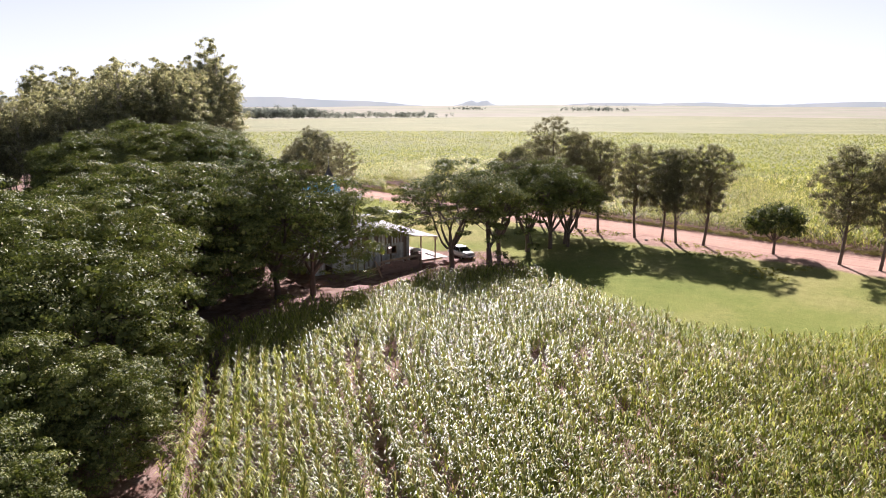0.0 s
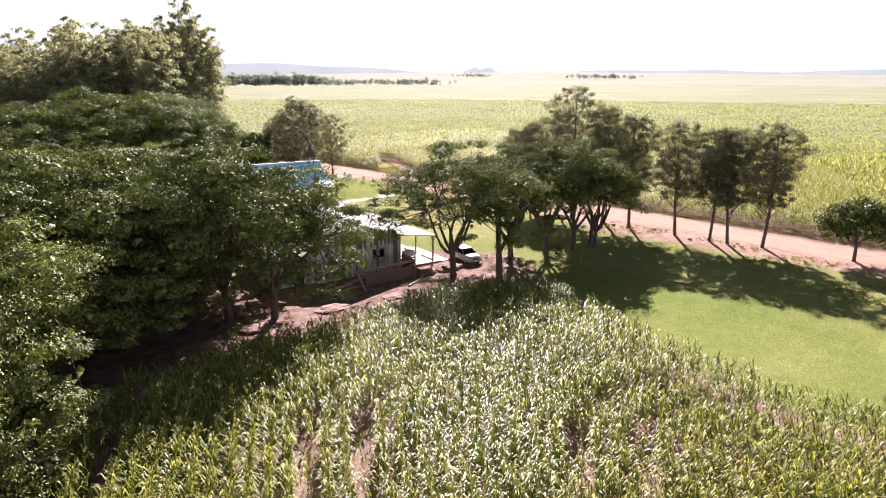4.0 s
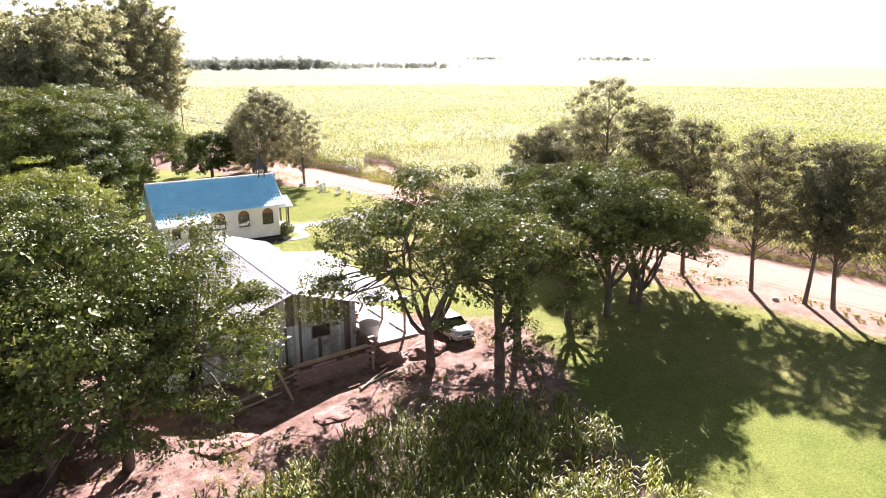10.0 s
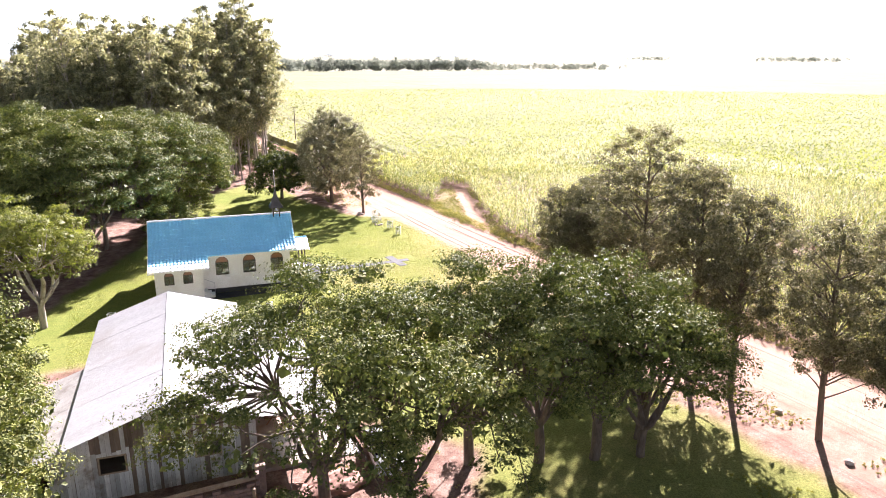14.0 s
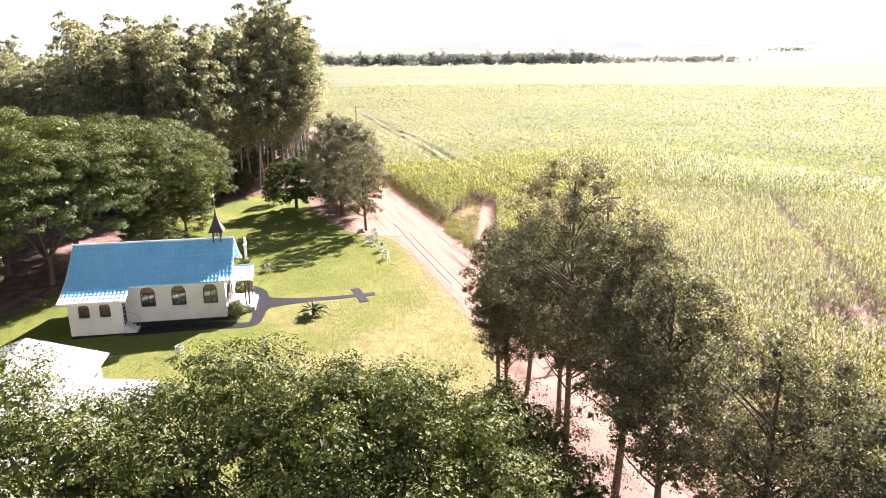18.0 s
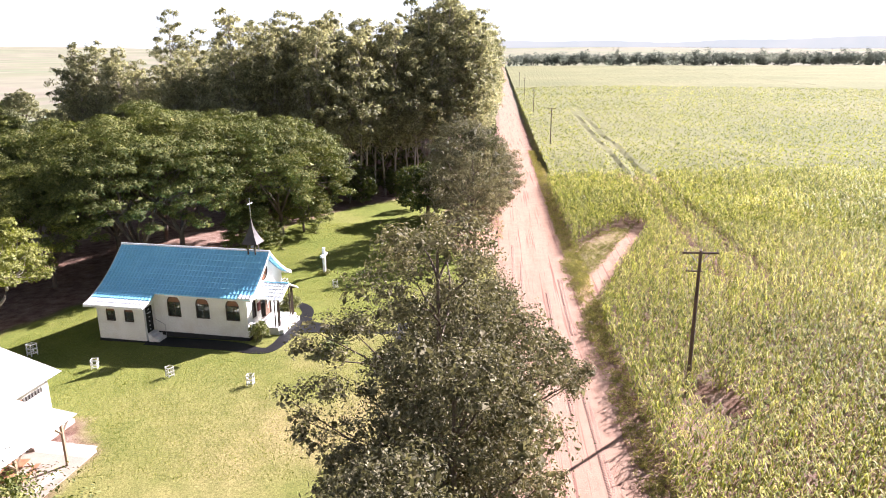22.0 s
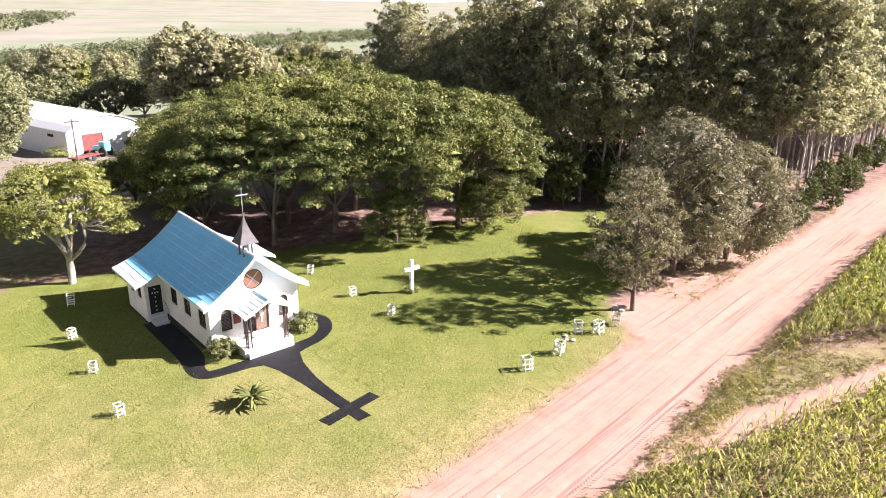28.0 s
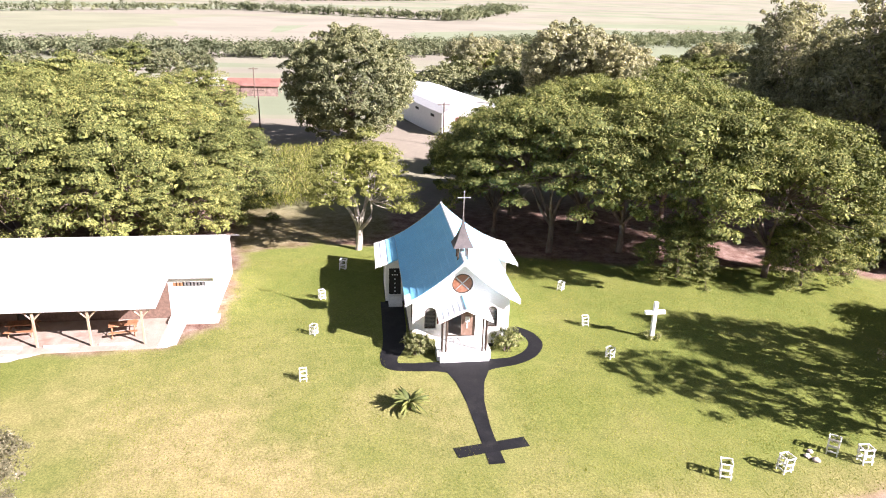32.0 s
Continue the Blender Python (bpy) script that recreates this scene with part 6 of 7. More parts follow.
# ---- car ----
def car(m):
    c = thing("car", m, "old silver-white saloon car parked on red earth", "car")
    secs = [(-2.08, 0.42, 0.60, 0.58), (-2.02, 0.36, 0.78, 0.72), (-1.55, 0.30, 0.88, 0.79), (-0.6, 0.28, 0.91, 0.82), (0.5, 0.28, 0.92, 0.82), (1.4, 0.30, 0.92, 0.80), (2.0, 0.36, 0.88, 0.72), (2.1, 0.45, 0.66, 0.62)]
    V, F = [], []
    for x, lo, hi, w in secs:
        V += [(x, -w, lo), (x, -w - 0.02, (lo + hi) / 2), (x, -w + 0.05, hi), (x, -w * 0.4, hi + 0.03), (x, w * 0.4, hi + 0.03), (x, w - 0.05, hi), (x, w + 0.02, (lo + hi) / 2), (x, w, lo)]
    for k in range(len(secs) - 1):
        for j in range(8):
            F.append((k * 8 + j, k * 8 + (j + 1) % 8, k * 8 + 8 + (j + 1) % 8, k * 8 + 8 + j))
    me = bpy.data.meshes.new("body")
    me.from_pydata(V, [], F + [tuple(range(7, -1, -1)), tuple(range(len(V) - 8, len(V)))])
    part("body", me, CAR_PAINT, c, "", None, True)
    roof_ = [(-0.95, 0.92, 0.74), (-0.42, 1.38, 0.60), (0.95, 1.38, 0.60), (1.62, 0.92, 0.72)]
    V, F = [], []
    for x, z, w in roof_:
        V += [(x, -w, z - 0.02), (x, -w * 0.85, z + 0.03), (x, w * 0.85, z + 0.03), (x, w, z - 0.02)]
    part("roof", fast_mesh("roof", [(x, y, z) for x, z, w in roof_[1:3] for y, z in ((-w, z - 0.03), (-w * 0.85, z + 0.03), (w * 0.85, z + 0.03), (w, z - 0.03))] , [(0, 4, 5, 1), (1, 5, 6, 2), (2, 6, 7, 3), (3, 7, 4, 0)]), CAR_PAINT, c)
    def pane(nm, q, lab):
        part(nm, fast_mesh(nm, q + [tuple(Vector(p) - Vector((0, 0, 0.012))) for p in q], [(0, 1, 2, 3), (7, 6, 5, 4), (0, 4, 5, 1), (1, 5, 6, 2), (2, 6, 7, 3), (3, 7, 4, 0)]), DARK_GLASS, c, lab)
    pane("windscreen", [(-0.98, -0.70, 0.91), (-0.98, 0.70, 0.91), (-0.44, 0.57, 1.37), (-0.44, -0.57, 1.37)], "dark windscreen")
    pane("rear_window", [(1.64, 0.68, 0.93), (1.64, -0.68, 0.93), (0.97, -0.57, 1.37), (0.97, 0.57, 1.37)], "dark rear window")
    for s in (-1, 1):
        pane("side_window", [(-0.85, s * 0.75, 0.93), (0.28, s * 0.76, 0.93), (0.28, s * 0.605, 1.34), (-0.42, s * 0.6, 1.34)], "dark side window")
        pane("side_window", [(0.36, s * 0.76, 0.93), (1.5, s * 0.74, 0.93), (0.95, s * 0.6, 1.34), (0.36, s * 0.605, 1.34)], "dark side window")
        for x in (-1.3, 1.25):
            wh = part("wheel", fast_mesh("wheel", *tube_arrays([(x, s * 0.62, 0.29), (x, s * 0.63, 0.29), (x, s * 0.8, 0.29), (x, s * 0.81, 0.29)], [0.02, 0.29, 0.29, 0.2], 16)), RUBBER, c, "", None, True)
            part("rim", fast_mesh("rim", *tube_arrays([(x, s * 0.78, 0.29), (x, s * 0.81, 0.29), (x, s * 0.815, 0.29)], [0.17, 0.17, 0.01], 12)), METAL, wh)
        box("headlight", (-2.12, s * 0.52 - 0.13, 0.58), (-2.03, s * 0.52 + 0.13, 0.72), LAMP, c)
        box("tail_light", (2.04, s * 0.58 - 0.1, 0.62), (2.13, s * 0.58 + 0.1, 0.76), RED_PAINT, c)
        box("mirror", (-0.72, s * 0.86 - 0.07, 0.93), (-0.62, s * 0.86 + 0.07, 1.05), RUBBER, c)
        box("door_handle", (0.1, s * 0.835 - 0.012, 0.76), (0.22, s * 0.835 + 0.012, 0.79), RUBBER, c)
    box("grille", (-2.11, -0.36, 0.58), (-2.04, 0.36, 0.70), RUBBER, c, "dark grille")
    box("bumper", (-2.2, -0.74, 0.38), (-2.05, 0.74, 0.5), METAL, c, "front bumper", 0.03)
    box("bumper", (2.05, -0.74, 0.38), (2.2, 0.74, 0.5), METAL, c, "rear bumper", 0.03)
    box("number_plate", (-2.23, -0.2, 0.40), (-2.2, 0.2, 0.50), TRIM, c)
    return c


DARK_GLASS = surface("dark_car_glass", (0.012, 0.014, 0.016), (0.02, 0.022, 0.024), 5, 30, 0.05, 0.0, 0.0)
car(pose(56.2, 64.0, gz(56, 63.8), 0, 0, 80))

# ---- chapel grounds ----
def ribbon(name, pts, widths, material, label, lift=0.03, thick=0.12):
    """A paved strip along points, laid on the land."""
    P = np.array(pts, float)
    n = 8
    t = np.linspace(0, len(P) - 1, (len(P) - 1) * n + 1)
    Q = []
    for v in t:
        i = min(int(v), len(P) - 2)
        f = v - i
        p0, p1, p2, p3 = P[max(i - 1, 0)], P[i], P[i + 1], P[min(i + 2, len(P) - 1)]
        Q.append(0.5 * (2 * p1 + (p2 - p0) * f + (2 * p0 - 5 * p1 + 4 * p2 - p3) * f * f + (3 * p1 - p0 - 3 * p2 + p3) * f ** 3))
    Q = np.array(Q)
    w = np.interp(t, np.arange(len(P)), widths)[:, None] / 2
    T = np.gradient(Q, axis=0)
    T /= np.linalg.norm(T, axis=1)[:, None]
    N = np.stack([-T[:, 1], T[:, 0]], 1)
    A, B = Q + N * w, Q - N * w
    za, zb = heights(A[:, 0], A[:, 1]) + lift, heights(B[:, 0], B[:, 1]) + lift
    m = len(Q)
    V = np.concatenate([np.c_[A, za], np.c_[B, zb], np.c_[A, za - thick], np.c_[B, zb - thick]])
    F = []
    for k in range(m - 1):
        F += [(k, k + m, k + m + 1, k + 1), (k, k + 1, k + 1 + 2 * m, k + 2 * m), (k + m + 1, k + m, k + 3 * m, k + 1 + 3 * m)]
    F += [(0, 2 * m, 3 * m, m), (m - 1, 2 * m - 1, 4 * m - 1, 3 * m - 1)]
    return part(name, fast_mesh(name, V, F), material, None, label)


spine = ribbon("path", [(61.4, 99.3), (62.6, 99.1), (64.4, 98.8), (66.6, 98.45), (69.0, 98.15), (70.55, 98.0), (72.4, 97.85)], [3.4, 3.0, 1.7, 1.05, 0.8, 0.78, 0.85], ASPHALT, "", 0.022)
tagged(spine, "black paved garden path ending in a cross shape", "path", kind="structure")
arm = ribbon("path", [(71.12, 96.05), (71.0, 98.0), (70.9, 99.95)], [0.85, 0.8, 0.85], ASPHALT, "", 0.027)
tagged(arm, "black paved crossing arm of the garden path", "path", kind="structure")
loop_s = ribbon("path", [(51.2, 96.35), (55.5, 95.75), (58.5, 95.2), (60.2, 94.55), (61.3, 94.6), (61.75, 95.7), (62.0, 97.2), (62.4, 98.4)], [1.7, 1.7, 1.55, 1.15, 1.0, 1.0, 1.2, 1.6], ASPHALT, "", 0.018)
tagged(loop_s, "black curving path round a shrub bed", "path", kind="structure")
loop_n = ribbon("path", [(57.6, 103.9), (58.8, 104.6), (60.3, 104.6), (61.6, 103.7), (62.3, 102.4), (62.4, 101.0), (62.5, 99.8)], [0.8, 0.9, 0.95, 1.0, 1.0, 1.2, 1.6], ASPHALT, "", 0.015)
tagged(loop_n, "black curving path round a shrub bed", "path", kind="structure")

wc = thing("white_cross", on(61.25, 112.8, 83), "tall plain white cross standing on the lawn", "cross")
box("upright", (-0.13, -0.13, -0.3), (0.13, 0.13, 2.75), TRIM, wc, "", 0.02)
box("arm", (-0.72, -0.125, 1.85), (0.72, 0.125, 2.11), TRIM, wc, "", 0.02)
rngc = np.random.default_rng(5)
fl = clumps(rngc, np.array([(0.4 * math.cos(a), 0.4 * math.sin(a), 0.12) for a in np.arange(0, 6.2, 0.7)]), 0.28, 0.22, 60, 0.14)
bed = thing("flower_bed", on(61.25, 112.8), "low planting round the foot of the cross", "plants")
tagged(part("plants", fast_mesh("plants", *fl), LEAF_SHRUB, bed), kind="stuff")


def tree_guard(m, label):
    g = thing("tree_guard", m, label, "tree guard", "white tree guards")
    h = 1.08
    for a in (-0.3, 0.3):
        for b in (-0.3, 0.3):
            box("post", (a - 0.035, b - 0.035, -0.1), (a + 0.035, b + 0.035, h), TRIM, g, "", 0.0)
    for z in (0.2, 0.62, 1.05):
        for s in (-0.345, 0.345):
            box("slat", (-0.36, s - 0.015, z), (0.36, s + 0.015, z + 0.1), TRIM, g, "", 0.0)
            box("slat", (s - 0.015, -0.33, z), (s + 0.015, 0.33, z + 0.1), TRIM, g, "", 0.0)
    rng = np.random.default_rng(9)
    sp = clumps(rng, np.array([(0, 0, 0.7)]), 0.26, 0.5, 60, 0.2)
    sap = part("sapling", fast_mesh("sapling", *sp), LEAF_SHRUB, g, "young sapling inside")
    return g


GUARDS = [(43.4, 93.5), (49.7, 91.2), (55.8, 90.1), (61.95, 89.0), (51.5, 110.2), (58.3, 109.2), (63.3, 108.6), (75.7, 108.5), (75.9, 111.7), (75.2, 115.2), (76.2, 116.3), (76.4, 118.3)]
g0 = None
for i, (x, y) in enumerate(GUARDS):
    m = on(x, y, (i * 37) % 90 - 20, 1.0 if i >= 7 else 0.8) @ pose(0, 0, 0, (i * 7) % 9 - 4, (i * 5) % 7 - 3, 0)
    if g0 is None:
        g0 = tree_guard(m, "white slatted wooden guard round a sapling on the lawn")
    else:
        keep = g0.matrix_basis.copy()
        ob = copy_thing(g0, m)
        if i >= 7:
            tagged(ob, "white slatted wooden guard round a sapling near the road")


def frond_plant(m, n, L, label):
    """A cycad: stiff arching fronds from a short stump."""
    t = thing("cycad", m, label, "plant")
    rng = np.random.default_rng(77)
    pcs = []
    for k in range(n):
        a = 2 * np.pi * k / n + rng.uniform(-0.2, 0.2)
        el = rng.uniform(0.25, 1.25)
        s = np.linspace(0, 1, 7)[:, None]
        d = np.array([np.cos(a), np.sin(a), 0])
        P = d * L * s * np.cos(el * (1 - 0.3 * s)) + np.array([0, 0, 1]) * (L * s * np.sin(el) - 0.55 * L * s ** 2 * 0.8) + [0, 0, 0.35]
        side = np.array([-np.sin(a), np.cos(a), 0])
        w = 0.13 * np.sin(np.pi * (0.08 + 0.9 * s))
        for q in (-1, 1):
            V = np.concatenate([P, P + side * q * w - [0, 0, 0.05]])
            pcs.append((V, np.array([(i, i + 1, i + 8, i + 7) for i in range(6)])))
    part("fronds", fast_mesh("fronds", *join_arrays(pcs)), LEAF_UMB, t)
    rod("stump", (0, 0, -0.2), (0, 0, 0.4), 0.16, BARK, t, "", 0.12)
    return t


frond_plant(on(66.4, 94.6), 34, 1.35, "spiky green cycad on the lawn")


def shrub(m, seed, R, H, label):
    t = thing("shrub", m, label, "shrub", "shrubs by the porch")
    rng = np.random.default_rng(seed)
    n = 46
    D = rng.normal(size=(n, 3))
    D /= np.linalg.norm(D, axis=1)[:, None]
    C = np.abs(D) * [1, 1, 1] * np.sign(D) * [R, R, H * 0.45] * rng.uniform(0.5, 1, (n, 1)) + [0, 0, H * 0.52]
    part("foliage", fast_mesh("foliage", *clumps(rng, C, 0.26, 0.26, 60, 0.13, 0.4)), LEAF_SHRUB, t, "", None, True)
    stems = [limb(rng, (0, 0, -0.2), c, 0.03, 0.01, 0.06, 4, 5) for c in C[::5]]
    part("stems", fast_mesh("stems", *join_arrays(stems)), BARK, t)


shrub(on(60.1, 96.35), 3, 0.85, 1.5, "bushy pale-green shrub in a bed beside the porch")
shrub(on(60.75, 102.3), 4, 0.95, 1.6, "bushy pale-green shrub in a bed beside the porch")
shrub(on(59.9, 97.2), 6, 0.45, 0.9, "small pale shrub at the chapel's corner")

# ---- power line ----
def power_pole(x, y, top, label):
    p = thing("power_pole", on(x, y), label, "power pole", "power line along the road")
    h = top - gz(x, y)
    rod("pole", (0, 0, -0.5), (0, 0, h), 0.135, POLE, p, "", 0.09, 10)
    box("crossarm", (-1.05, -0.05, h - 0.20), (1.05, 0.05, h - 0.09), POLE, p, "timber crossarm")
    for s in (-0.95, 0.0, 0.95):
        rod("insulator", (s, 0, h - 0.09), (s, 0, h + 0.1), 0.045, STONE, p)
    for s in (-1, 1):
        rod("brace", (0, 0.07, h - 0.9), (s * 0.6, 0.07, h - 0.2), 0.02, METAL, p)
    box("bracket", (-0.75, -0.035, h - 1.3), (0.2, 0.035, h - 1.22), POLE, p, "short lower crossarm")
    for s in (-0.7, -0.4):
        rod("insulator", (s, 0, h - 1.22), (s, 0, h - 1.06), 0.045, STONE, p)
    return p


POLES = [(90.4, -40, 10.4), (90.2, 87.5, 10.0), (90.75, 213.6, 8.1), (91.0, 302, 8.2), (91.0, 392, 8.0), (91.0, 482, 8.0)]
for x, y, top in POLES:
    power_pole(x, y, top, "dark timber power pole with a crossarm among maize")
for (x0, y0, z0), (x1, y1, z1) in zip(POLES, POLES[1:]):
    for s in (-0.95, 0.0, 0.95):
        t = np.linspace(0, 1, 13)[:, None]
        P = np.array([x0 + s, y0, z0 + 0.1]) + (np.array([x1 + s, y1, z1 + 0.1]) - np.array([x0 + s, y0, z0 + 0.1])) * t
        P[:, 2:] -= 4 * 1.3 * t * (1 - t)
        w = thing("power_cable", Matrix.Identity(4), "thin power cable strung between poles", "cable", "power line along the road")
        part("wire", fast_mesh("wire", *tube_arrays(P, [0.0022] * 13, 4)), CABLE, w)


# ---- tyre prints pressed into the road ----
def tread(name, x, y0, y1, sx, label):
    V, F = [], []
    n = int((y1 - y0) / 0.24)
    for k in range(n):
        y = y0 + k * 0.24
        xx = x + 0.25 * math.sin(y * 0.05)
        for s in (-1, 1):
            b = len(V)
            z = gz(xx, y)
            q = [(xx + s * 0.03, y), (xx + s * sx, y + 0.17), (xx + s * sx, y + 0.27), (xx + s * 0.03, y + 0.10)]
            cx, cy = xx + s * sx / 2, y + 0.13
            V += [(a, c, z - 0.07) for a, c in q] + [(cx + (a - cx) * 0.7, cy + (c - cy) * 0.7, z - 0.028) for a, c in q]
            F += [(b + 4, b + 5, b + 6, b + 7)] + [(b + i, b + (i + 1) % 4, b + 4 + (i + 1) % 4, b + 4 + i) for i in range(4)]
    tagged(part(name, fast_mesh(name, V, F), DIRT_ROAD), label, "tyre marks", kind="stuff")


DIRT_ROAD = surface("packed_sand", (0.31, 0.185, 0.15), (0.40, 0.255, 0.21), 2, 25, 0.95, bump=0.4)
tread("tyre_tread_marks", 84.6, 97.5, 112, 0.26, "chevron tractor tread prints in pale sand")
tread("tyre_tread_marks", 84.2, 70, 97, 0.24, "chevron tractor tread prints in pale sand")
tread("tyre_tread_marks", 83.2, 84, 108, 0.16, "narrow tyre tread prints in pale sand")
tread("tyre_tread_marks", 81.0, 96, 118, 0.13, "faint narrow tyre prints in pale sand")
tread("tyre_tread_marks", 80.2, 98, 124, 0.15, "faint narrow tyre prints in pale sand")


# ---- rough grass and weeds along the verges ----
def weeds(name, pts, size, material, label, seed, per=16, leaf=0.13):
    """Leafy weeds: a loose clump of small blades at each point."""
    rng = np.random.default_rng(seed)
    P = np.array(pts)
    h = size * rng.uniform(0.3, 1.0, len(P))
    C = np.c_[P, heights(P[:, 0], P[:, 1]) + h * 0.45]
    V, F = clumps(rng, C, size * 0.75, h * 0.8, per, leaf, 0.5, 0.3)
    tagged(part(name, fast_mesh(name, V, F), material, smooth=True), label, "grass", kind="stuff")


rv = np.random.default_rng(41)
xs, ys = rv.uniform(84.8, 99, 5200), rv.uniform(92, 136, 5200)
off = np.abs((xs - 86.0) * 0.93 - (ys - 106) * 0.367)
ok = (inside(SIDE_TRACK, xs, ys) > -1.0) & (off > 1.0) & (rough_noise(xs, ys, 0.8) > -0.45)
weeds("verge_weeds", np.c_[xs, ys][ok], 0.34, WEED, "rough green and straw-coloured weeds by the side track", 42)
xs, ys = rv.uniform(85.5, 87.2, 4200), rv.uniform(20, 210, 4200)
weeds("verge_grass", np.c_[xs, ys], 0.4, WEED, "dry grass fringe between road and maize", 43)
xs, ys = rv.uniform(62, 78, 2600), rv.uniform(30, 66, 2600)
ok = (rough_noise(xs, ys, 0.5) > 0.1) & (xs + (66 - ys) * 0.12 > 72)
weeds("rough_grass", np.c_[xs, ys][ok], 0.2, GRASS, "rough tussocks of grass in the trees' shade", 44)


def lawn_blades():
    """Short grass standing out of the mown lawn round the chapel, in tufts."""
    m = leaf_material("lawn_blade", [(0.0, (0.125, 0.155, 0.038)), (0.5, (0.190, 0.210, 0.056)), (0.85, (0.255, 0.245, 0.085)), (1.0, (0.36, 0.31, 0.15))], 0.75, 0.4, 0.09, 0.05)
    rng = np.random.default_rng(61)
    n = 200000
    x, y = rng.uniform(40, 79, n), rng.uniform(78, 136, n)
    tuft = rough_noise(x, y, 3.1) + 0.7 * rough_noise(x + 9, y - 4, 7.3) + 0.5 * rough_noise(x, y, 0.6)
    k = (inside(LAWN, x, y) > 0.2) & (tuft > rng.uniform(-3.5, 1.8, n)) & ~((np.abs(x - 56) < 7.6) & (np.abs(y - 99.6) < 5.4)) & ~((x > 60) & (x < 73.2) & (np.abs(y - 98.6) < 2.6 - 0.13 * (x - 60)))
    x, y = x[k], y[k]
    n = len(x)
    z = heights(x, y)
    th = rng.uniform(0, 2 * np.pi, n)
    h, w = rng.uniform(0.03, 0.085, n), rng.uniform(0.016, 0.034, n)
    lean = rng.normal(size=(n, 2)) * 0.05
    V = np.stack([np.stack([x - w * np.cos(th), y - w * np.sin(th), z - 0.01], 1), np.stack([x + w * np.cos(th), y + w * np.sin(th), z - 0.01], 1), np.stack([x + lean[:, 0], y + lean[:, 1], z + h], 1)], 1).reshape(-1, 3)
    tagged(part("lawn_grass", fast_mesh("lawn_grass", V, np.arange(3 * n).reshape(-1, 3)), m), "short uneven grass blades on the mown lawn", "grass", kind="stuff")


lawn_blades()
xs, ys = rv.uniform(74, 79, 500), rv.uniform(126, 170, 500)
weeds("roadside_grass", np.c_[xs, ys], 0.4, WEED, "weedy grass under the roadside trees", 45)
xs, ys = rv.uniform(30, 60, 900), rv.uniform(54, 66, 900)
ok = (rough_noise(xs, ys, 0.7) > 0.25) & (inside(FIELD_WEST, xs, ys) < 0)
weeds("yard_weeds", np.c_[xs, ys][ok], 0.28, WEED, "sparse weeds on red earth beside the maize", 46)


# ---- heaps, stones, litter ----
def heap(x, y, r, h, seed, label):
    t = thing("earth_heap", on(x, y), label, "earth heap", "red earth heaps")
    rng = np.random.default_rng(seed)
    bm = bmesh.new()
    bmesh.ops.create_icosphere(bm, subdivisions=4, radius=1.0)
    for v in bm.verts:
        k = 1 + 0.25 * noise.noise(v.co * 2.2 + Vector((seed, 0, 0))) + 0.1 * noise.noise(v.co * 7 + Vector((seed, 0, 0)))
        v.co = Vector((v.co.x * r * k, v.co.y * r * 0.7 * k, v.co.z * h * k - 0.05))
    part("earth", bm, DIRT, t)


for x, y, r, h, s in ((53.2, 62.9, 1.5, 0.6, 1), (50.6, 63.2, 1.2, 0.4, 2), (31.6, 60.6, 1.4, 0.4, 3), (38.5, 60.4, 1.5, 0.3, 4), (27, 60.2, 1.7, 0.35, 5), (44, 59.4, 1.3, 0.25, 6), (36, 65, 1.6, 0.45, 7)):
    heap(x, y, r, h, s, "low heap of turned red earth")


def stone(x, y, r, seed):
    t = thing("stone", on(x, y, seed * 40), "pale rounded stone at the foot of a tree", "stone", "stones")
    bm = bmesh.new()
    bmesh.ops.create_icosphere(bm, subdivisions=3, radius=r)
    for v in bm.verts:
        v.co *= 1 + 0.3 * noise.noise(v.co * (1.5 / r) + Vector((seed, 1, 2)))
        v.co.z = v.co.z * 0.65 + r * 0.3
    part("rock", bm, STONE, t)


for i, (x, y, r) in enumerate(((75.3, 121.2, 0.35), (75.0, 120.8, 0.28), (75.55, 120.75, 0.22), (75.6, 113.9, 0.2), (75.2, 113.7, 0.18), (74.9, 114.1, 0.16), (76.2, 50.8, 0.22), (77.5, 56, 0.2), (76.4, 60.7, 0.25), (86.0, 100.2, 0.16), (88.4, 108.5, 0.2))):
    stone(x, y, r, i + 1)

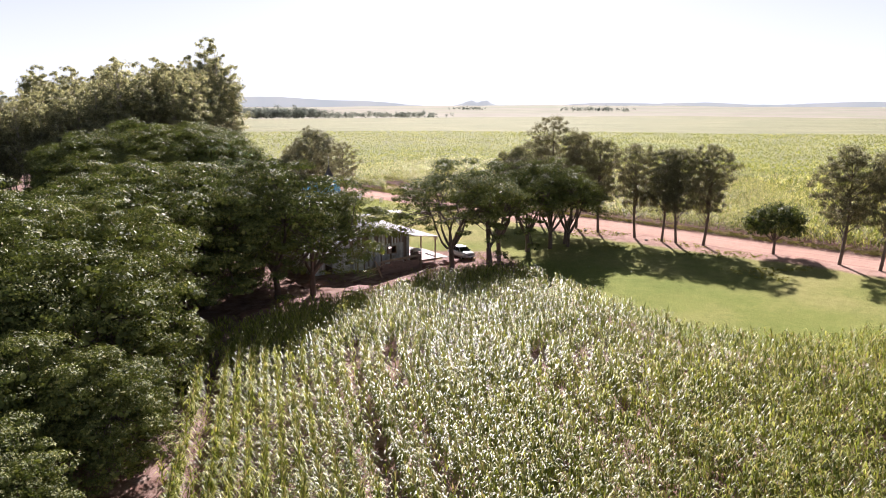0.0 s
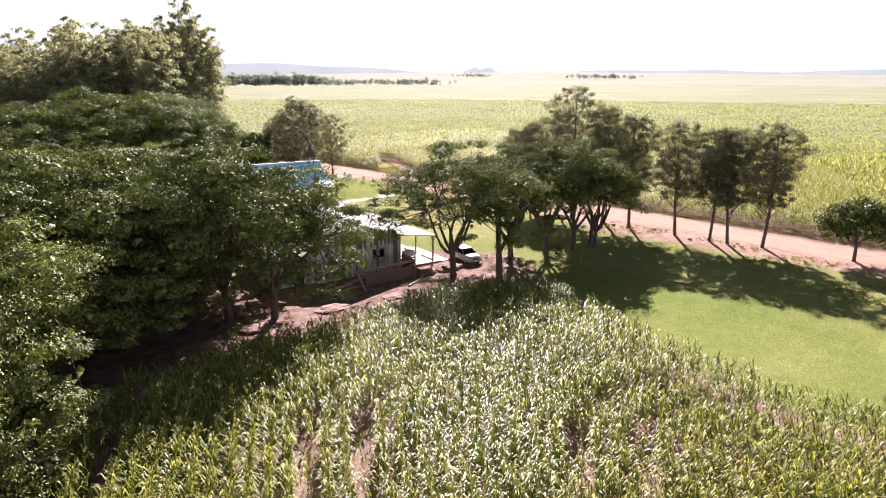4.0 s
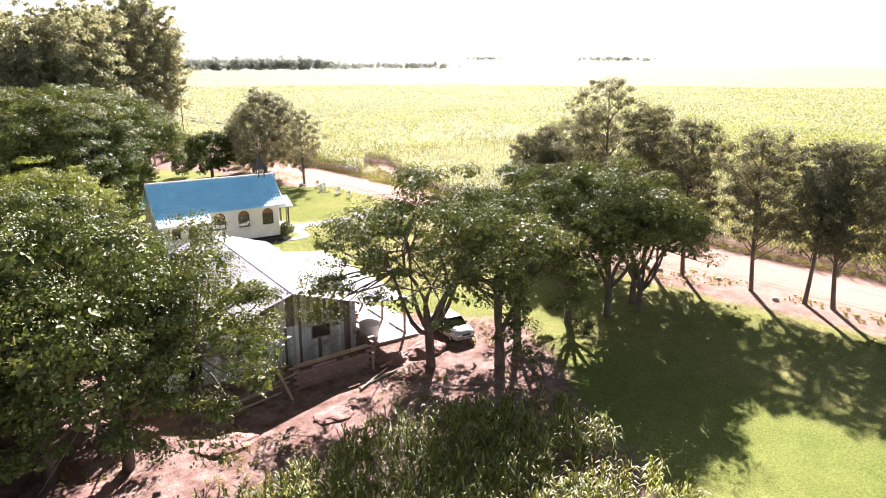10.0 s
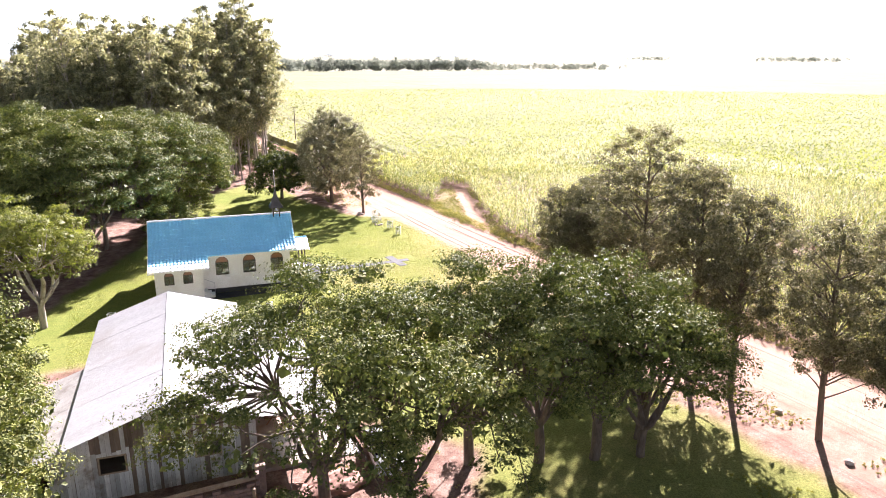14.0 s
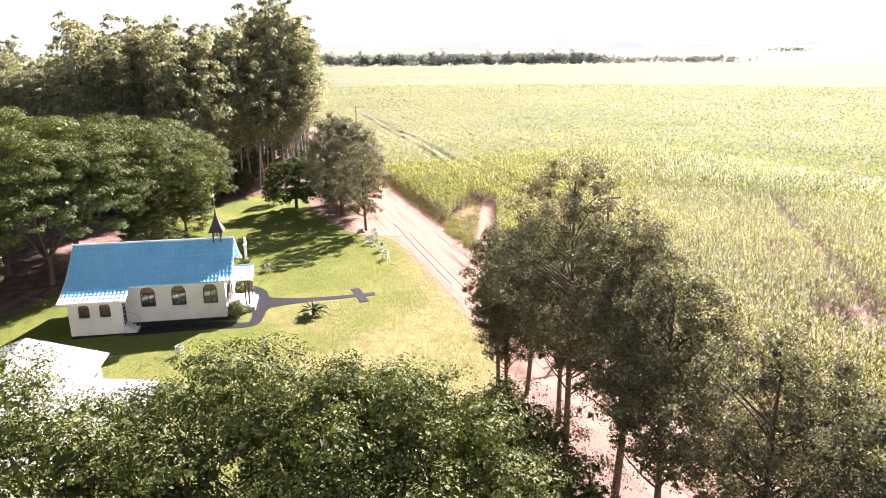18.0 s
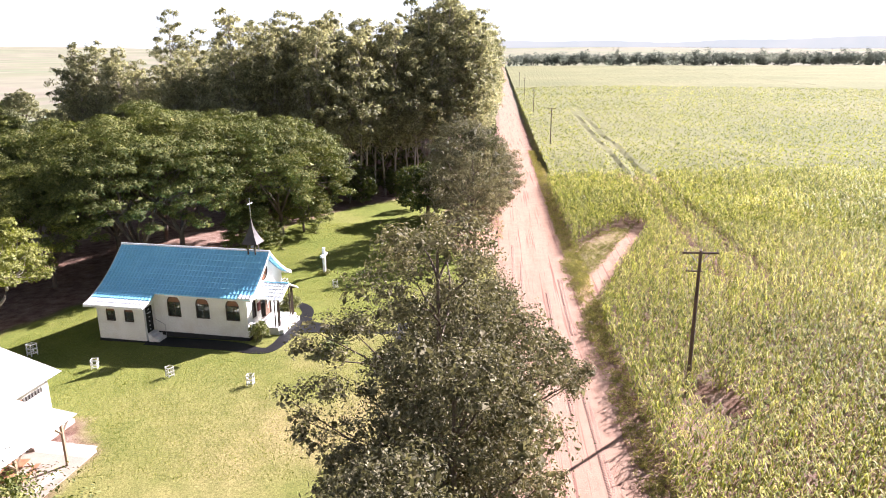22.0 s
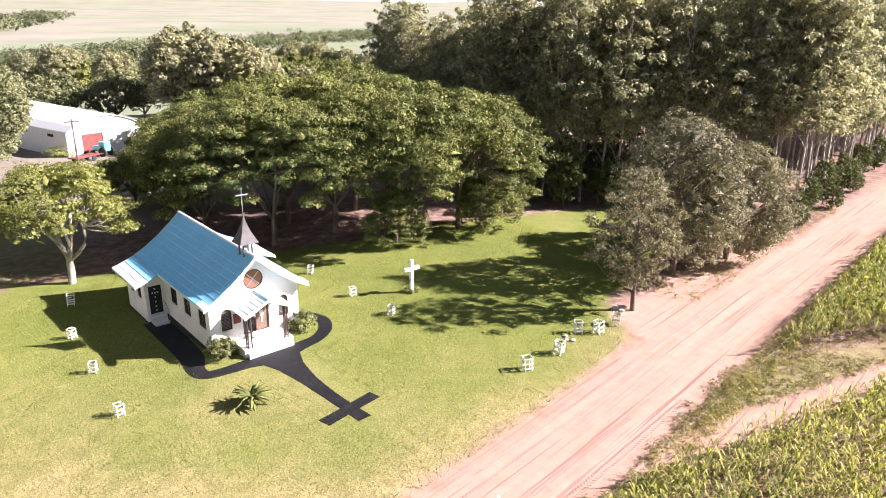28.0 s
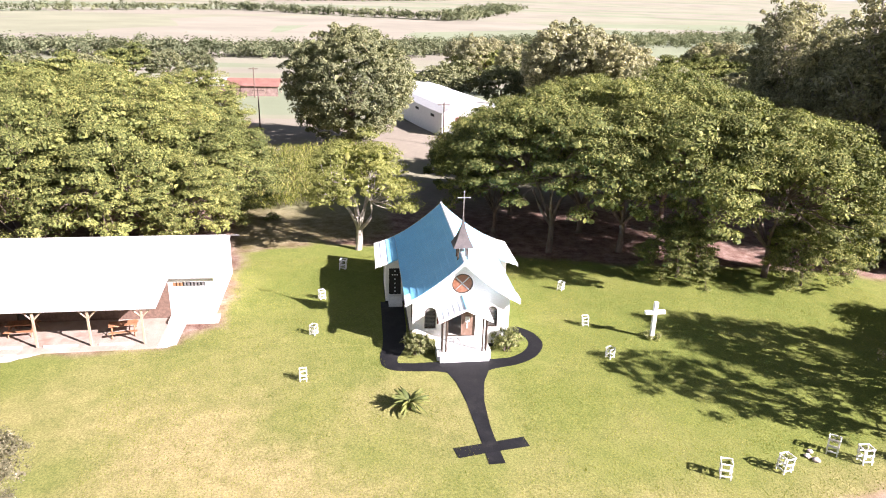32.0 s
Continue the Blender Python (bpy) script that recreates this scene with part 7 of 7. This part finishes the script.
# ---- farm buildings far behind ----
def warehouse():
    w = thing("warehouse", pose(-28.2, 126.9, gz(-25, 125) - 0.4, 0, 0, 187), "large white metal warehouse with rounded roof and red door", "warehouse")
    L, B, H = 34, 6.8, 4.6
    n = 10
    prof = [(-B + 2 * B * k / n, H + 2.2 * math.sin(math.pi * k / n) ** 0.8) for k in range(n + 1)]
    panel("front_wall", [(-B, 0), (B, 0)] + prof[::-1], [[(0.4, 0.02), (4.2, 0.02), (4.2, 3.9), (0.4, 3.9)]], 0.2, Matrix(((0, 0, 1, 0), (1, 0, 0, 0), (0, 1, 0, 0), (0, 0, 0, 1))), TRIM, w, "white sheet front wall")
    d = panel("door", [(0.4, 0.02), (4.2, 0.02), (4.2, 3.9), (0.4, 3.9)], [], 0.08, Matrix(((0, 0, 1, 0.1), (1, 0, 0, 0), (0, 1, 0, 0), (0, 0, 0, 1))), RED_PAINT, w, "tall rust-red sliding door")
    panel("back_wall", [(-B, 0), (B, 0)] + prof[::-1], [], 0.2, Matrix(((0, 0, 1, L - 0.2), (1, 0, 0, 0), (0, 1, 0, 0), (0, 0, 0, 1))), TRIM, w)
    for s in (-1, 1):
        box("side_wall", (0.2, s * B - 0.1, 0), (L - 0.2, s * B + 0.1, H), TRIM, w, "white side wall")
        for k in range(3):
            box("vent", (4 + 9 * k, s * B - 0.13, 3.4), (6 + 9 * k, s * B + 0.13, 3.9), DARK, w)
    V = [(x, y, z + 0.05) for x in (-0.3, L + 0.3) for y, z in prof] + [(x, y, z - 0.05) for x in (-0.3, L + 0.3) for y, z in prof]
    m = n + 1
    F = [(k, k + 1, m + k + 1, m + k) for k in range(n)] + [(2 * m + k + 1, 2 * m + k, 3 * m + k, 3 * m + k + 1) for k in range(n)]
    F += [(k + 1, k, 2 * m + k, 2 * m + k + 1) for k in range(n)] + [(m + k, m + k + 1, 3 * m + k + 1, 3 * m + k) for k in range(n)] + [(0, m, 3 * m, 2 * m), (m - 1, 3 * m - 1, 4 * m - 1, 2 * m - 1)]
    part("roof", fast_mesh("roof", V, F), TRIM, w, "pale curved metal roof", None, False)


warehouse()


def shed(m, L, B, H, roofm, label):
    s = thing("farm_shed", m, label, "shed", "farm sheds")
    for k in range(5):
        for y in (0.1, B - 0.1):
            box("post", (k * (L - 0.2) / 4, y - 0.1, 0), (k * (L - 0.2) / 4 + 0.2, y + 0.1, H), WOOD, s)
    V = [(-0.4, -0.5, H - 0.2), (L + 0.4, -0.5, H - 0.2), (L + 0.4, B / 2, H + 1.3), (-0.4, B / 2, H + 1.3), (-0.4, B + 0.5, H - 0.2), (L + 0.4, B + 0.5, H - 0.2)]
    V += [(x, y, z - 0.08) for x, y, z in V]
    part("roof", fast_mesh("roof", V, [(0, 1, 2, 3), (3, 2, 5, 4), (9, 8, 7, 6), (10, 11, 8, 9), (0, 6, 7, 1), (4, 5, 11, 10), (0, 3, 9, 6), (3, 4, 10, 9), (1, 7, 8, 2), (2, 8, 11, 5)]), roofm, s)
    box("back_wall", (0, B - 0.15, 0), (L, B, H), BLOCK, s)


shed(pose(-100, 80, gz(-100, 80), 0, 0, 262), 12, 8, 3.0, ZINC, "open farm shed with pale metal roof")
shed(pose(-98, 93, gz(-98, 90), 0, 0, 262), 13, 8, 3.0, ROOF_RED, "open farm shed with rusty red roof")

tractor = thing("tractor", on(-25.0, 124.9, 200), "turquoise farm machine parked by the warehouse door", "tractor")
box("bonnet", (0.2, -0.45, 0.8), (2.0, 0.45, 1.6), BLUE_PAINT, tractor, "", 0.1)
box("cab", (-1.2, -0.7, 0.9), (0.2, 0.7, 2.5), BLUE_PAINT, tractor, "", 0.1)
for x, r in ((-0.8, 0.8), (1.5, 0.5)):
    for s in (-1, 1):
        part("wheel", fast_mesh("wheel", *tube_arrays([(x, s * 0.7, r), (x, s * 0.71, r), (x, s * 1.0, r), (x, s * 1.01, r)], [0.05, r, r, 0.05], 14)), RUBBER, tractor)
trailer = thing("farm_trailer", on(-22.2, 120.6, 110), "red flat farm trailer on red earth", "trailer")
box("bed", (-2.4, -0.9, 0.75), (2.4, 0.9, 0.95), RED_PAINT, trailer)
rod("drawbar", (2.4, 0, 0.75), (4.0, 0, 0.55), 0.07, RED_PAINT, trailer)
for x in (-1.2, 1.2):
    for s in (-1, 1):
        part("wheel", fast_mesh("wheel", *tube_arrays([(x, s * 0.75, 0.42), (x, s * 0.76, 0.42), (x, s * 0.98, 0.42), (x, s * 0.99, 0.42)], [0.05, 0.42, 0.42, 0.05], 12)), RUBBER, trailer)
for x, y in ((-40, 87), (-88, 86), (-18, 118)):
    p = thing("farm_pole", on(x, y, 80), "dark power pole with crossarm by the farm track", "power pole", "farm power poles")
    rod("pole", (0, 0, -0.4), (0, 0, 7.6), 0.15, POLE, p, "", 0.1)
    box("crossarm", (-1.1, -0.06, 7.1), (1.1, 0.06, 7.25), POLE, p)
